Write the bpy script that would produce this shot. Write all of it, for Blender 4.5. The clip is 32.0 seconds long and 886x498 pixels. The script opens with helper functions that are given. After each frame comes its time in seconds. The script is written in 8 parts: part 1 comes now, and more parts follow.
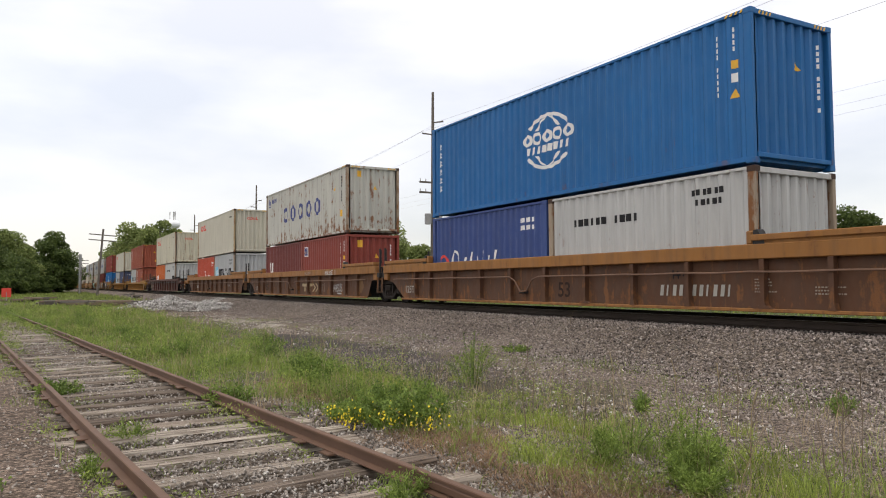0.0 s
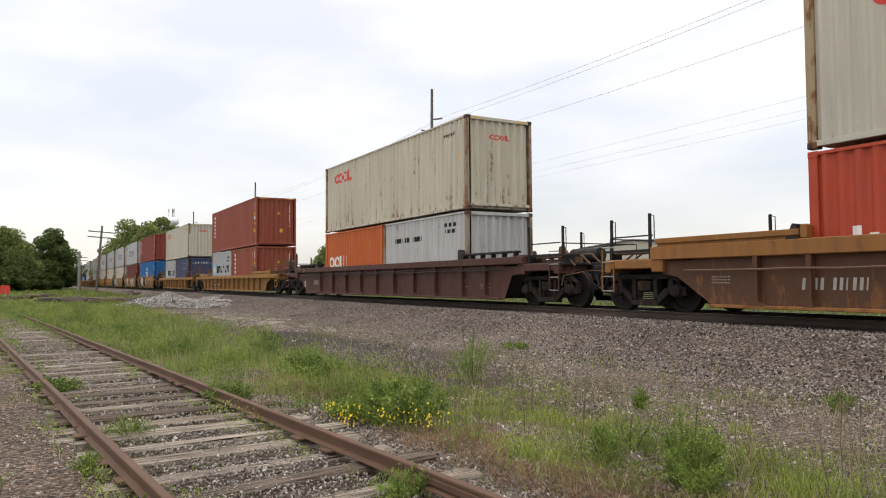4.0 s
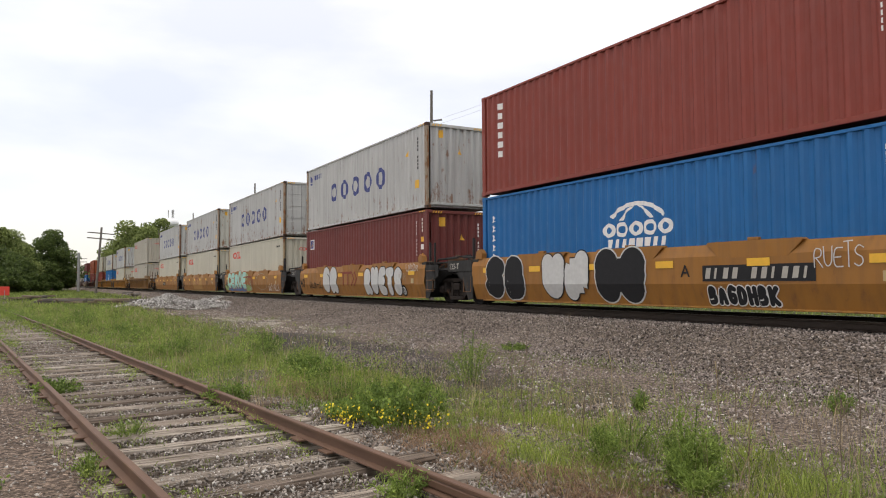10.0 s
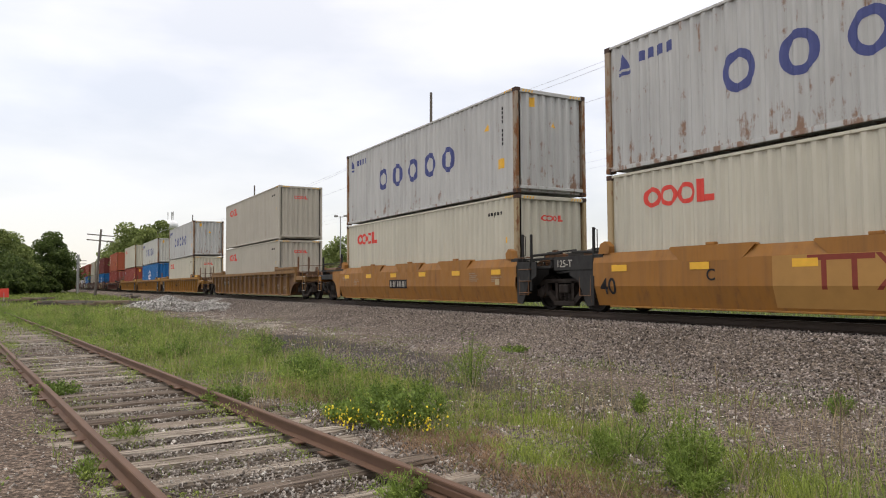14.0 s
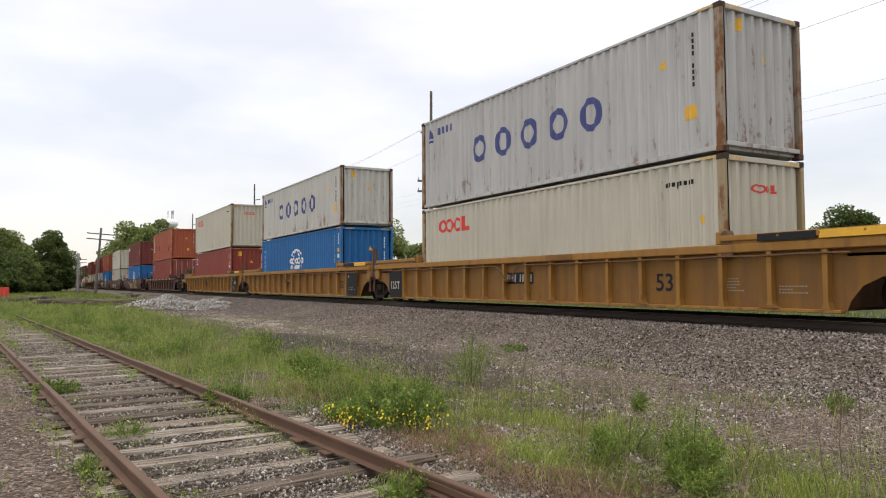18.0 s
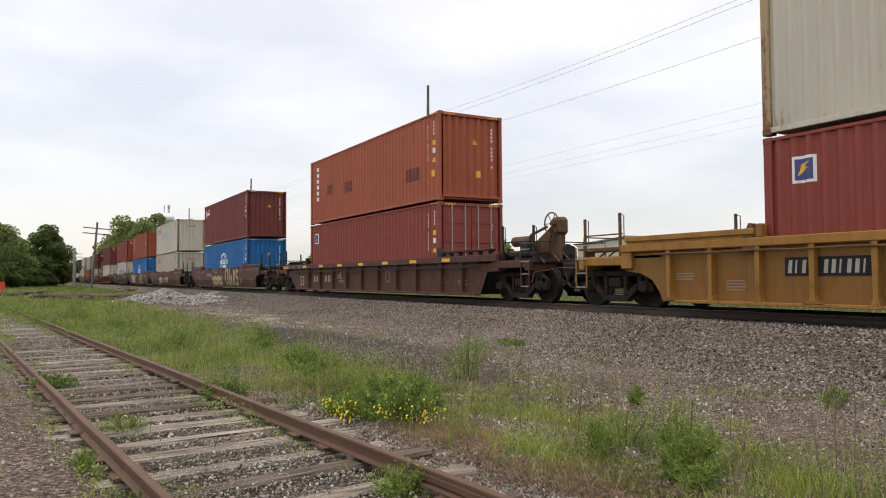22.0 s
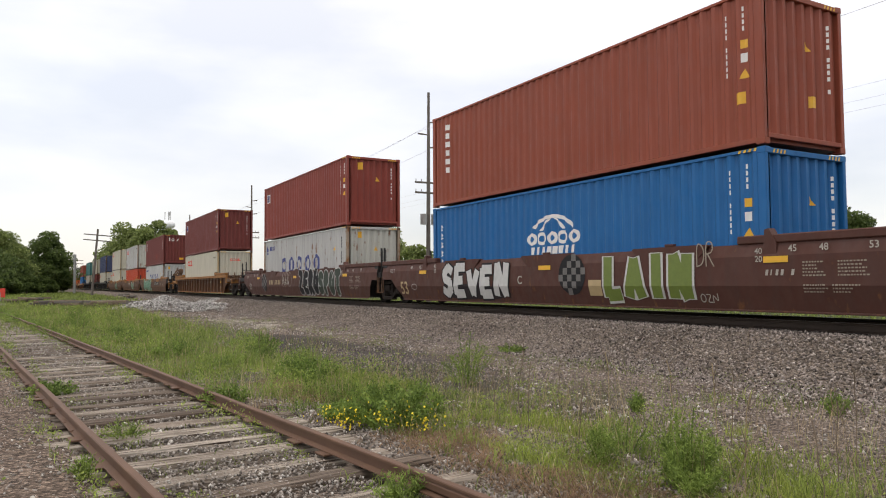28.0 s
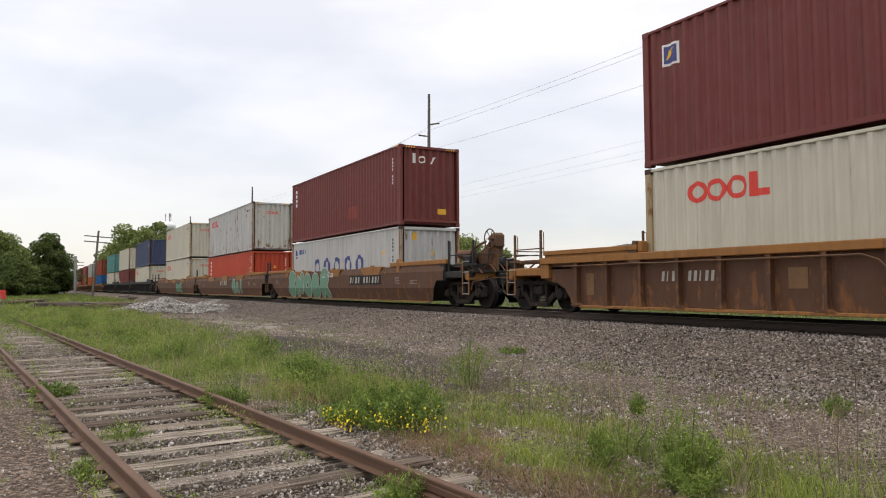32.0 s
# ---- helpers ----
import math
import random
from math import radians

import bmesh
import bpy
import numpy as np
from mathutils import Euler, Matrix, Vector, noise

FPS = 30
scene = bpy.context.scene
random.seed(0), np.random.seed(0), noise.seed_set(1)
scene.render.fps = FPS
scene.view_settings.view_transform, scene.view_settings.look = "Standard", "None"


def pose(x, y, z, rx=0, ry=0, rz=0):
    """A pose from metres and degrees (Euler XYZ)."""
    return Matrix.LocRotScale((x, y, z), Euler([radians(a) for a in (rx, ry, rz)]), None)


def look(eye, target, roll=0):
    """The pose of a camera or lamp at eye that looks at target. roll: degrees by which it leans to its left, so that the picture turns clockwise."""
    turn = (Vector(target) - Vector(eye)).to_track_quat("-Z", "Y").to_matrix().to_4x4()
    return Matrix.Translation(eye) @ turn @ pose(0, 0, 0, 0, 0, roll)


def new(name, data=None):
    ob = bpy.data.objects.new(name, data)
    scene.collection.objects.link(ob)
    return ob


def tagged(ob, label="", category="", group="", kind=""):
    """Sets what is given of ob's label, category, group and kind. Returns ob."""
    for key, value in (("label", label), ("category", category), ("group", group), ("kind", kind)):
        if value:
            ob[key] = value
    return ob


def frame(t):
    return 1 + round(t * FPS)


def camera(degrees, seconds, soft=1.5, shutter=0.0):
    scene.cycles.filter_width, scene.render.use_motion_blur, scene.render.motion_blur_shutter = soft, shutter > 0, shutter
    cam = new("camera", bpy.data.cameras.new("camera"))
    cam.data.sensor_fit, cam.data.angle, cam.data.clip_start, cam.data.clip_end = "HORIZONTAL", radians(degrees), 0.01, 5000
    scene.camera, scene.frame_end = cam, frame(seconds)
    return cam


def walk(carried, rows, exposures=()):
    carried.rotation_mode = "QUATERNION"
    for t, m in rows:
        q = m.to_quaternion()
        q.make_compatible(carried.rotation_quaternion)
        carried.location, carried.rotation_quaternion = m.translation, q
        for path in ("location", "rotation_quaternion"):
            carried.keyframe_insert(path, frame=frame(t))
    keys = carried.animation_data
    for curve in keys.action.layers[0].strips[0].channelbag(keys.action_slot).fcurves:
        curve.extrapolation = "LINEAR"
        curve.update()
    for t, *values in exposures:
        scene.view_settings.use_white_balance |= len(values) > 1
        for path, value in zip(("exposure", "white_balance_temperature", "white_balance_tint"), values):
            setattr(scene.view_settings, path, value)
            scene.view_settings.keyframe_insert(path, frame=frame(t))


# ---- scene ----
# World: x along the main line (the train runs towards +x), y away from the camera across the line, z up, z = 0 on the main rails.
EYE_Z = 0.69
LENS = 1275.4          # focal length for a picture 1568 wide
TRACK_Y = 12.51        # centre of the main line


def aim(dx, dy):
    """The hand-held camera's pose; dx, dy: how far the view has swayed."""
    yaw, pitch, roll = radians(29.41) - dx / LENS, radians(2.636) + dy / LENS, radians(-0.38)
    f = Vector((-math.cos(yaw) * math.cos(pitch), math.sin(yaw) * math.cos(pitch), math.sin(pitch)))
    r = Vector((math.sin(yaw), math.cos(yaw), 0))
    u = r.cross(f)
    r, u = r * math.cos(roll) + u * math.sin(roll), u * math.cos(roll) - r * math.sin(roll)
    m = Matrix((r, u, -f)).transposed().to_4x4()
    m.translation = (0, 0, EYE_Z)
    return m


cam = camera(63.16, 32.0, soft=1.05)
walk(cam, [
    (0, aim(-0.2, 2.8)), (0.5, aim(-0.1, 1.8)), (1, aim(-0.0, 1.3)), (1.5, aim(-0.0, 1.3)), (2, aim(-0.2, 0.2)),
    (2.5, aim(-1.3, -0.4)), (3, aim(-1.6, -1.6)), (3.5, aim(-1.7, -2.7)), (5.5, aim(-1.3, -0.1)), (6, aim(-0.3, 0.0)),
    (6.5, aim(-0.0, 0.3)), (7, aim(-0.1, 1.3)), (7.5, aim(0.2, 1.4)), (8, aim(1.0, 1.3)), (8.5, aim(0.1, 0.3)),
    (9, aim(-0.0, 0.0)), (9.5, aim(-0.4, -0.0)), (10, aim(-2.5, -0.2)), (10.5, aim(-3.0, -1.0)), (11, aim(-3.1, -0.2)),
    (11.5, aim(-2.8, -0.0)), (12, aim(-2.0, 0.0)), (12.5, aim(-3.0, 0.0)), (13, aim(-4.2, 0.5)),
    (13.5, aim(-4.3, 2.7)), (14, aim(-3.3, 3.3)), (14.5, aim(-2.9, 4.4)), (16.5, aim(-1.9, 5.8)), (17, aim(-2.9, 4.6)),
    (17.5, aim(-3.1, 3.0)), (18, aim(-3.2, 1.1)), (18.5, aim(-4.1, -1.1)), (19, aim(-3.4, -3.0)),
    (19.5, aim(-3.3, -4.4)), (20, aim(-4.3, -4.8)), (20.5, aim(-3.6, -5.8)), (21, aim(-4.1, -6.3)),
    (21.5, aim(-6.3, -7.7)), (22, aim(-8.6, -8.7)), (22.5, aim(-8.9, -7.9)), (23, aim(-10.8, -7.4)),
    (23.5, aim(-11.8, -6.7)), (24, aim(-10.6, -7.0)), (24.5, aim(-9.6, -4.6)), (25, aim(-10.5, -2.0)),
    (25.5, aim(-10.7, -1.5)), (27.5, aim(-8.8, 1.8)), (28, aim(-7.9, 3.1)), (28.5, aim(-7.7, 4.4)),
    (29, aim(-7.5, 4.8)), (29.5, aim(-6.9, 6.0)), (30, aim(-9.0, 6.1)), (30.5, aim(-10.0, 5.9)), (31, aim(-8.1, 4.9)),
    (31.5, aim(-7.5, 5.0)), (32, aim(-7.0, 6.0)),
], exposures=[(0, 0, 6900, 12.5), (1, -0.072, 6900, 12.5), (2, -0.022, 6900, 12.5), (3, 0, 6900, 12.5), (6, -0.028, 6900, 12.5), (7, 0, 6900, 12.5), (8, 0.033, 6900, 12.5), (9, -0.044, 6900, 12.5), (10, 0.022, 6900, 12.5), (11, 0, 6900, 12.5), (12, -0.028, 6900, 12.5), (14, -0.028, 6900, 12.5), (17, -0.072, 6900, 12.5), (18, -0.022, 6900, 12.5), (19, -0.011, 6900, 12.5), (20, -0.017, 6900, 12.5), (21, -0.011, 6900, 12.5), (22, -0.072, 6900, 12.5), (23, -0.017, 6900, 12.5), (24, -0.033, 6900, 12.5), (25, -0.028, 6900, 12.5), (28, 0, 6900, 12.5), (29, -0.017, 6900, 12.5), (30, -0.022, 6900, 12.5), (31, -0.017, 6900, 12.5), (32, -0.072, 6900, 12.5)])

# ---- sky and light: bright overcast ----
world = bpy.data.worlds.new("overcast_sky")
scene.world = world
world.use_nodes = True
wn, wl = world.node_tree.nodes, world.node_tree.links
wn.clear()
w_out = wn.new("ShaderNodeOutputWorld")
w_bg = wn.new("ShaderNodeBackground")
w_add = wn.new("ShaderNodeAddShader")
w_sky_bg = wn.new("ShaderNodeBackground")
w_sky = wn.new("ShaderNodeTexSky")
w_sky.sky_type = "NISHITA"
w_sky.sun_disc = False
SUN_EL, SUN_AZ = radians(52), radians(200)
w_sky.sun_elevation, w_sky.sun_rotation = SUN_EL, SUN_AZ
w_sky_bg.inputs["Strength"].default_value = 0.05
w_tc = wn.new("ShaderNodeTexCoord")
w_map = wn.new("ShaderNodeMapping")
w_map.inputs["Scale"].default_value = (1.0, 1.0, 3.2)
w_n1 = wn.new("ShaderNodeTexNoise")
w_n1.inputs["Scale"].default_value = 2.6
w_n1.inputs["Detail"].default_value = 6.0
w_n1.inputs["Roughness"].default_value = 0.5
w_ramp = wn.new("ShaderNodeValToRGB")
w_ramp.color_ramp.elements[0].position, w_ramp.color_ramp.elements[0].color = 0.36, (0.75, 0.775, 0.82, 1)
w_ramp.color_ramp.elements[1].position, w_ramp.color_ramp.elements[1].color = 0.60, (0.95, 0.95, 0.96, 1)
# an overcast sky is brighter overhead than at the horizon
w_sep = wn.new("ShaderNodeSeparateXYZ")
w_zen = wn.new("ShaderNodeValToRGB")
w_zen.color_ramp.elements.new(0.24)
for el, (at, level) in zip(w_zen.color_ramp.elements, ((0.0, 0.73), (0.24, 0.94), (0.95, 1.54))):
    el.position, el.color = at, (level, level, level, 1)
wl.new(w_tc.outputs["Generated"], w_sep.inputs[0])
wl.new(w_sep.outputs[2], w_zen.inputs[0])
wl.new(w_zen.outputs[0], w_bg.inputs["Strength"])
w_tint = wn.new("ShaderNodeValToRGB")
w_tint.color_ramp.elements.new(0.3)
for el, (at, tint) in zip(w_tint.color_ramp.elements, ((0.02, (1.0, 0.995, 0.985, 1)), (0.24, (0.965, 0.985, 1.02, 1)), (0.60, (1.04, 1.0, 0.94, 1)))):
    el.position, el.color = at, tint
wl.new(w_sep.outputs[2], w_tint.inputs[0])
w_mul = wn.new("ShaderNodeMix")
w_mul.data_type, w_mul.blend_type = "RGBA", "MULTIPLY"
w_mul.inputs[0].default_value = 1.0
wl.new(w_ramp.outputs[0], w_mul.inputs[6])
wl.new(w_tint.outputs[0], w_mul.inputs[7])
for a, b in ((w_tc.outputs["Generated"], w_map.inputs[0]), (w_map.outputs[0], w_n1.inputs[0]), (w_n1.outputs["Fac"], w_ramp.inputs[0]),
             (w_mul.outputs[2], w_bg.inputs[0]), (w_sky.outputs[0], w_sky_bg.inputs[0]), (w_bg.outputs[0], w_add.inputs[0]),
             (w_sky_bg.outputs[0], w_add.inputs[1]), (w_add.outputs[0], w_out.inputs[0])):
    wl.new(a, b)
sun_data = bpy.data.lights.new("sun", "SUN")
sun_data.energy, sun_data.angle, sun_data.color = 0.7, radians(16), (1.0, 0.96, 0.9)
sun = new("sun", sun_data)
sun.matrix_world = look((14, -16, 60), (0, 0, 0))


# ---- materials ----
class Nodes:
    """A small hand for writing node materials."""

    def __init__(self, name):
        self.mat = bpy.data.materials.new(name)
        self.mat.use_nodes = True
        self.n, self.l = self.mat.node_tree.nodes, self.mat.node_tree.links
        self.bsdf = self.n["Principled BSDF"]
        self.tc = self.n.new("ShaderNodeTexCoord")
        self.info = self.n.new("ShaderNodeObjectInfo")

    def link(self, a, b):
        self.l.new(a, b)

    def coords(self, scale, space="Object", drift=0.0):
        m = self.n.new("ShaderNodeMapping")
        m.inputs["Scale"].default_value = scale
        self.link(self.tc.outputs[space], m.inputs[0])
        if drift:
            c = self.n.new("ShaderNodeCombineXYZ")
            k = self.math("MULTIPLY", self.info.outputs["Random"], drift)
            for i in range(3):
                self.link(k, c.inputs[i])
            self.link(c.outputs[0], m.inputs["Location"])
        return m.outputs[0]

    def noise(self, scale, vec, detail=4.0, rough=0.55):
        t = self.n.new("ShaderNodeTexNoise")
        t.inputs["Scale"].default_value, t.inputs["Detail"].default_value, t.inputs["Roughness"].default_value = scale, detail, rough
        self.link(vec, t.inputs[0])
        return t.outputs["Fac"]

    def voronoi(self, scale, vec, out="Color"):
        t = self.n.new("ShaderNodeTexVoronoi")
        t.inputs["Scale"].default_value = scale
        self.link(vec, t.inputs[0])
        return t.outputs[out]

    def ramp(self, fac, *stops):
        r = self.n.new("ShaderNodeValToRGB")
        e = r.color_ramp.elements
        while len(e) < len(stops):
            e.new(0.5)
        for el, (p, c) in zip(e, stops):
            el.position = p
            el.color = (c, c, c, 1) if isinstance(c, (int, float)) else (*c, 1)
        self.link(fac, r.inputs[0])
        return r.outputs[0]

    def math(self, op, a, b):
        m = self.n.new("ShaderNodeMath")
        m.operation = op
        for i, s in enumerate((a, b)):
            if isinstance(s, (int, float)):
                m.inputs[i].default_value = s
            else:
                self.link(s, m.inputs[i])
        return m.outputs[0]

    def mix(self, fac, a, b, mode="MIX"):
        m = self.n.new("ShaderNodeMix")
        m.data_type, m.blend_type = "RGBA", mode
        for slot, s in ((0, fac), (6, a), (7, b)):
            if isinstance(s, (int, float)):
                m.inputs[slot].default_value = s
            elif isinstance(s, tuple):
                m.inputs[slot].default_value = (*s, 1)
            else:
                self.link(s, m.inputs[slot])
        return m.outputs[2]

    def bump(self, height, strength, distance=0.01):
        b = self.n.new("ShaderNodeBump")
        b.inputs["Strength"].default_value, b.inputs["Distance"].default_value = strength, distance
        self.link(height, b.inputs["Height"])
        self.link(b.outputs[0], self.bsdf.inputs["Normal"])

    def done(self, colour, rough=0.7, metal=0.0, spec=0.5):
        if isinstance(colour, tuple):
            self.bsdf.inputs["Base Color"].default_value = (*colour, 1)
        else:
            self.link(colour, self.bsdf.inputs["Base Color"])
        if isinstance(rough, (int, float)):
            self.bsdf.inputs["Roughness"].default_value = rough
        else:
            self.link(rough, self.bsdf.inputs["Roughness"])
        self.bsdf.inputs["Metallic"].default_value = metal
        self.bsdf.inputs["Specular IOR Level"].default_value = spec
        return self.mat


def scaled(c, k):
    return tuple(min(1.0, x * k) for x in c)


RUST = (0.27, 0.115, 0.036)
RUST_DARK = (0.10, 0.043, 0.022)


def steel_paint(name, colour, rust=0.2, grime=0.4, rough=0.55):
    """Weathered paint on steel: fading, run-down rust streaks, rust spots and grime."""
    k = Nodes(name)
    grey = sum(colour) / 3
    colour = tuple(max(0.004, grey + 1.06 * (a - grey)) for a in colour)
    big = k.noise(0.55, k.coords((1, 1, 1), drift=40.0), 3)
    streak = k.noise(1.0, k.coords((5.5, 5.5, 0.35), drift=30.0), 6, 0.6)
    spot = k.noise(4.5, k.coords((1, 1, 0.6), drift=20.0), 8, 0.65)
    fine = k.noise(60.0, k.coords((1, 1, 1)), 2)
    c = k.mix(big, scaled(colour, 0.84), scaled(colour, 1.12))
    c = k.mix(k.math("MULTIPLY", k.ramp(streak, (0.42, 0.0), (0.75, 1.0)), grime), c, scaled(tuple(0.62 * a + 0.02 for a in colour), 0.75))
    low = k.n.new("ShaderNodeSeparateXYZ")
    k.link(k.tc.outputs["Object"], low.inputs[0])
    foot = k.ramp(k.math("MULTIPLY", low.outputs[2], 0.33), (0.02, 0.075), (0.30, 0.0))
    both = k.math("ADD", k.math("ADD", k.math("MULTIPLY", streak, 0.5), k.math("MULTIPLY", spot, 0.6)), foot)
    lo = 0.70 - 0.16 * rust
    r = k.math("MULTIPLY", k.ramp(both, (lo, 0.0), (lo + 0.07, 1.0)), min(1.0, 0.35 + rust))
    c = k.mix(r, c, k.mix(fine, RUST_DARK, RUST))
    k.bump(k.math("ADD", fine, k.math("MULTIPLY", big, 2.0)), 0.12, 0.004)
    return k.done(c, k.ramp(spot, (0.3, rough - 0.1), (0.7, rough + 0.2)), 0.0, 0.4)


def plain(name, colour, rough=0.6, vary=0.15, scale=9.0, metal=0.0, spec=0.5):
    k = Nodes(name)
    n = k.noise(scale, k.coords((1, 1, 1), drift=15.0), 5)
    c = k.mix(n, scaled(colour, 1 - vary), scaled(colour, 1 + vary))
    k.bump(k.noise(scale * 8, k.coords((1, 1, 1)), 2), 0.1, 0.003)
    return k.done(c, rough, metal, spec)


PAINT = {
    "blue": steel_paint("ocean_blue_paint", (0.012, 0.120, 0.32), 0.05, 0.35),
    "navy": steel_paint("navy_blue_paint", (0.048, 0.064, 0.125), 0.2, 0.5),
    "indigo": steel_paint("indigo_blue_paint", (0.035, 0.065, 0.20), 0.12, 0.4),
    "cream": steel_paint("cream_paint", (0.50, 0.48, 0.40), 0.12, 0.32),
    "cream_rusty": steel_paint("rusty_cream_paint", (0.53, 0.50, 0.40), 0.42, 0.5),
    "warm_grey": steel_paint("warm_grey_paint", (0.40, 0.375, 0.32), 0.02, 0.15),
    "white_rusty": steel_paint("rusty_white_paint", (0.485, 0.485, 0.44), 0.58, 0.5),
    "white": steel_paint("chalky_white_paint", (0.50, 0.50, 0.465), 0.30, 0.4),
    "post_cream": steel_paint("stained_cream_paint", (0.36, 0.28, 0.165), 0.75, 0.6),
    "grey": steel_paint("pale_grey_paint", (0.46, 0.465, 0.455), 0.26, 0.45),
    "grey_rusty": steel_paint("rusty_pale_grey_paint", (0.45, 0.455, 0.445), 0.45, 0.5),
    "silver": steel_paint("light_cool_grey_paint", (0.40, 0.415, 0.42), 0.25, 0.5),
    "red": steel_paint("red_oxide_paint", (0.225, 0.047, 0.034), 0.04, 0.35),
    "brick": steel_paint("brick_red_paint", (0.262, 0.067, 0.039), 0.06, 0.35),
    "terracotta": steel_paint("terracotta_paint", (0.325, 0.086, 0.043), 0.06, 0.35),
    "maroon": steel_paint("maroon_paint", (0.145, 0.033, 0.028), 0.05, 0.35),
    "orange": steel_paint("orange_paint", (0.48, 0.115, 0.028), 0.12, 0.35),
    "vermilion": steel_paint("vermilion_paint", (0.42, 0.065, 0.032), 0.12, 0.35),
    "teal": steel_paint("teal_paint", (0.08, 0.22, 0.21), 0.1, 0.35),
    "yellow_car": steel_paint("weathered_ochre_paint", (0.215, 0.104, 0.024), 0.42, 0.7, 0.65),
    "amber_car": steel_paint("faded_amber_paint", (0.285, 0.128, 0.030), 0.30, 0.6, 0.55),
    "ochre_car": steel_paint("dirty_ochre_paint", (0.125, 0.064, 0.029), 0.5, 0.7, 0.65),
    "brown_car": steel_paint("rust_brown_paint", (0.092, 0.042, 0.022), 0.55, 0.7, 0.7),
    "brown_chord": steel_paint("orange_brown_paint", (0.27, 0.122, 0.036), 0.5, 0.65, 0.65),
    "oxide_car": steel_paint("dark_oxide_paint", (0.075, 0.0285, 0.020), 0.25, 0.5, 0.65),
    "gold_chord": steel_paint("worn_golden_paint", (0.30, 0.15, 0.034), 0.42, 0.6, 0.6),
    "ochre_chord": steel_paint("dull_golden_paint", (0.21, 0.115, 0.042), 0.5, 0.65, 0.65),
    "post_rust": steel_paint("rust_stained_paint", (0.30, 0.24, 0.18), 0.95, 0.7, 0.7),
    "rust_gear": steel_paint("rusted_gear_paint", (0.11, 0.060, 0.034), 0.7, 0.6, 0.7),
    "pipe_steel": steel_paint("weathered_pipe_paint", (0.150, 0.085, 0.055), 0.4, 0.5, 0.6),
    "black_car": steel_paint("sooty_black_paint", (0.014, 0.013, 0.0125), 0.12, 0.5, 0.6),
}
M_WHITE = plain("white_marking", (0.72, 0.72, 0.70), 0.6, 0.12)
M_FADED = plain("faded_marking", (0.36, 0.34, 0.30), 0.7, 0.25)
M_DARKMARK = plain("dark_marking", (0.020, 0.020, 0.022), 0.75, 0.2, spec=0.2)
M_BLUEMARK = plain("blue_marking", (0.045, 0.06, 0.20), 0.6, 0.15)
M_REDMARK = plain("red_marking", (0.62, 0.045, 0.03), 0.55, 0.12)
M_SKYMARK = plain("sky_blue_marking", (0.16, 0.48, 0.66), 0.55, 0.1)
M_YELLOW = plain("yellow_sticker", (0.72, 0.40, 0.03), 0.5, 0.15)
M_ORANGEREFL = plain("orange_reflector", (0.55, 0.20, 0.03), 0.5, 0.2)
M_GRAFF = plain("silver_spray_paint", (0.50, 0.50, 0.49), 0.45, 0.2)
M_MINT = plain("mint_spray_paint", (0.30, 0.58, 0.50), 0.5, 0.2)
M_DULLMINT = plain("dull_green_spray_paint", (0.105, 0.235, 0.155), 0.55, 0.25)
M_GHOST = plain("half_faded_marking", (0.24, 0.20, 0.165), 0.7, 0.3)
M_WORN = plain("worn_black_marking", (0.036, 0.022, 0.017), 0.75, 0.3, spec=0.2)
M_OLDPAINT = plain("old_ochre_paint", (0.155, 0.080, 0.032), 0.7, 0.4, 5.0)
M_PALELIME = plain("pale_green_spray_paint", (0.26, 0.36, 0.12), 0.55, 0.25)
M_RUSTSPRAY = plain("rust_red_spray_paint", (0.40, 0.10, 0.04), 0.55, 0.2)
M_LIME = plain("olive_green_spray_paint", (0.13, 0.18, 0.032), 0.5, 0.2)
M_TAN = plain("tan_spray_paint", (0.40, 0.30, 0.16), 0.5, 0.2)
M_CHECK = plain("worn_grey_squares", (0.13, 0.125, 0.12), 0.7, 0.3)
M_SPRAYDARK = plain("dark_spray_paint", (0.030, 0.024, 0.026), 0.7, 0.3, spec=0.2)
M_DEEPGREEN = plain("dark_green_spray_paint", (0.045, 0.060, 0.045), 0.65, 0.3, spec=0.25)
M_SPRAYBLUE = plain("blue_spray_paint", (0.05, 0.12, 0.30), 0.5, 0.2)
M_BROWNMARK = plain("brown_marking", (0.19, 0.026, 0.012), 0.65, 0.2)
M_IRON = steel_paint("grimy_cast_iron", (0.019, 0.013, 0.010), 0.12, 0.5, 0.85)
M_WHEEL = plain("oily_wheel_steel", (0.012, 0.009, 0.008), 0.75, 0.3, 6.0, 0.0, 0.25)
M_GALV = plain("galvanised_steel", (0.34, 0.34, 0.33), 0.45, 0.15, 9.0, 0.6)
M_CASTING = steel_paint("rusted_corner_casting", (0.050, 0.028, 0.020), 0.55, 0.5, 0.75)
M_RUBBER = plain("black_rubber_hose", (0.02, 0.02, 0.02), 0.6, 0.1)


def make_rail():
    k = Nodes("rusty_rail_steel")
    a = k.noise(2.2, k.coords((1, 1, 1)), 6)
    b = k.noise(70.0, k.coords((1, 1, 1)), 2)
    c = k.mix(a, (0.070, 0.036, 0.023), (0.185, 0.098, 0.055))
    c = k.mix(k.math("MULTIPLY", b, 0.5), c, (0.11, 0.065, 0.045))
    k.bump(b, 0.3, 0.003)
    return k.done(c, 0.7, 0.15)


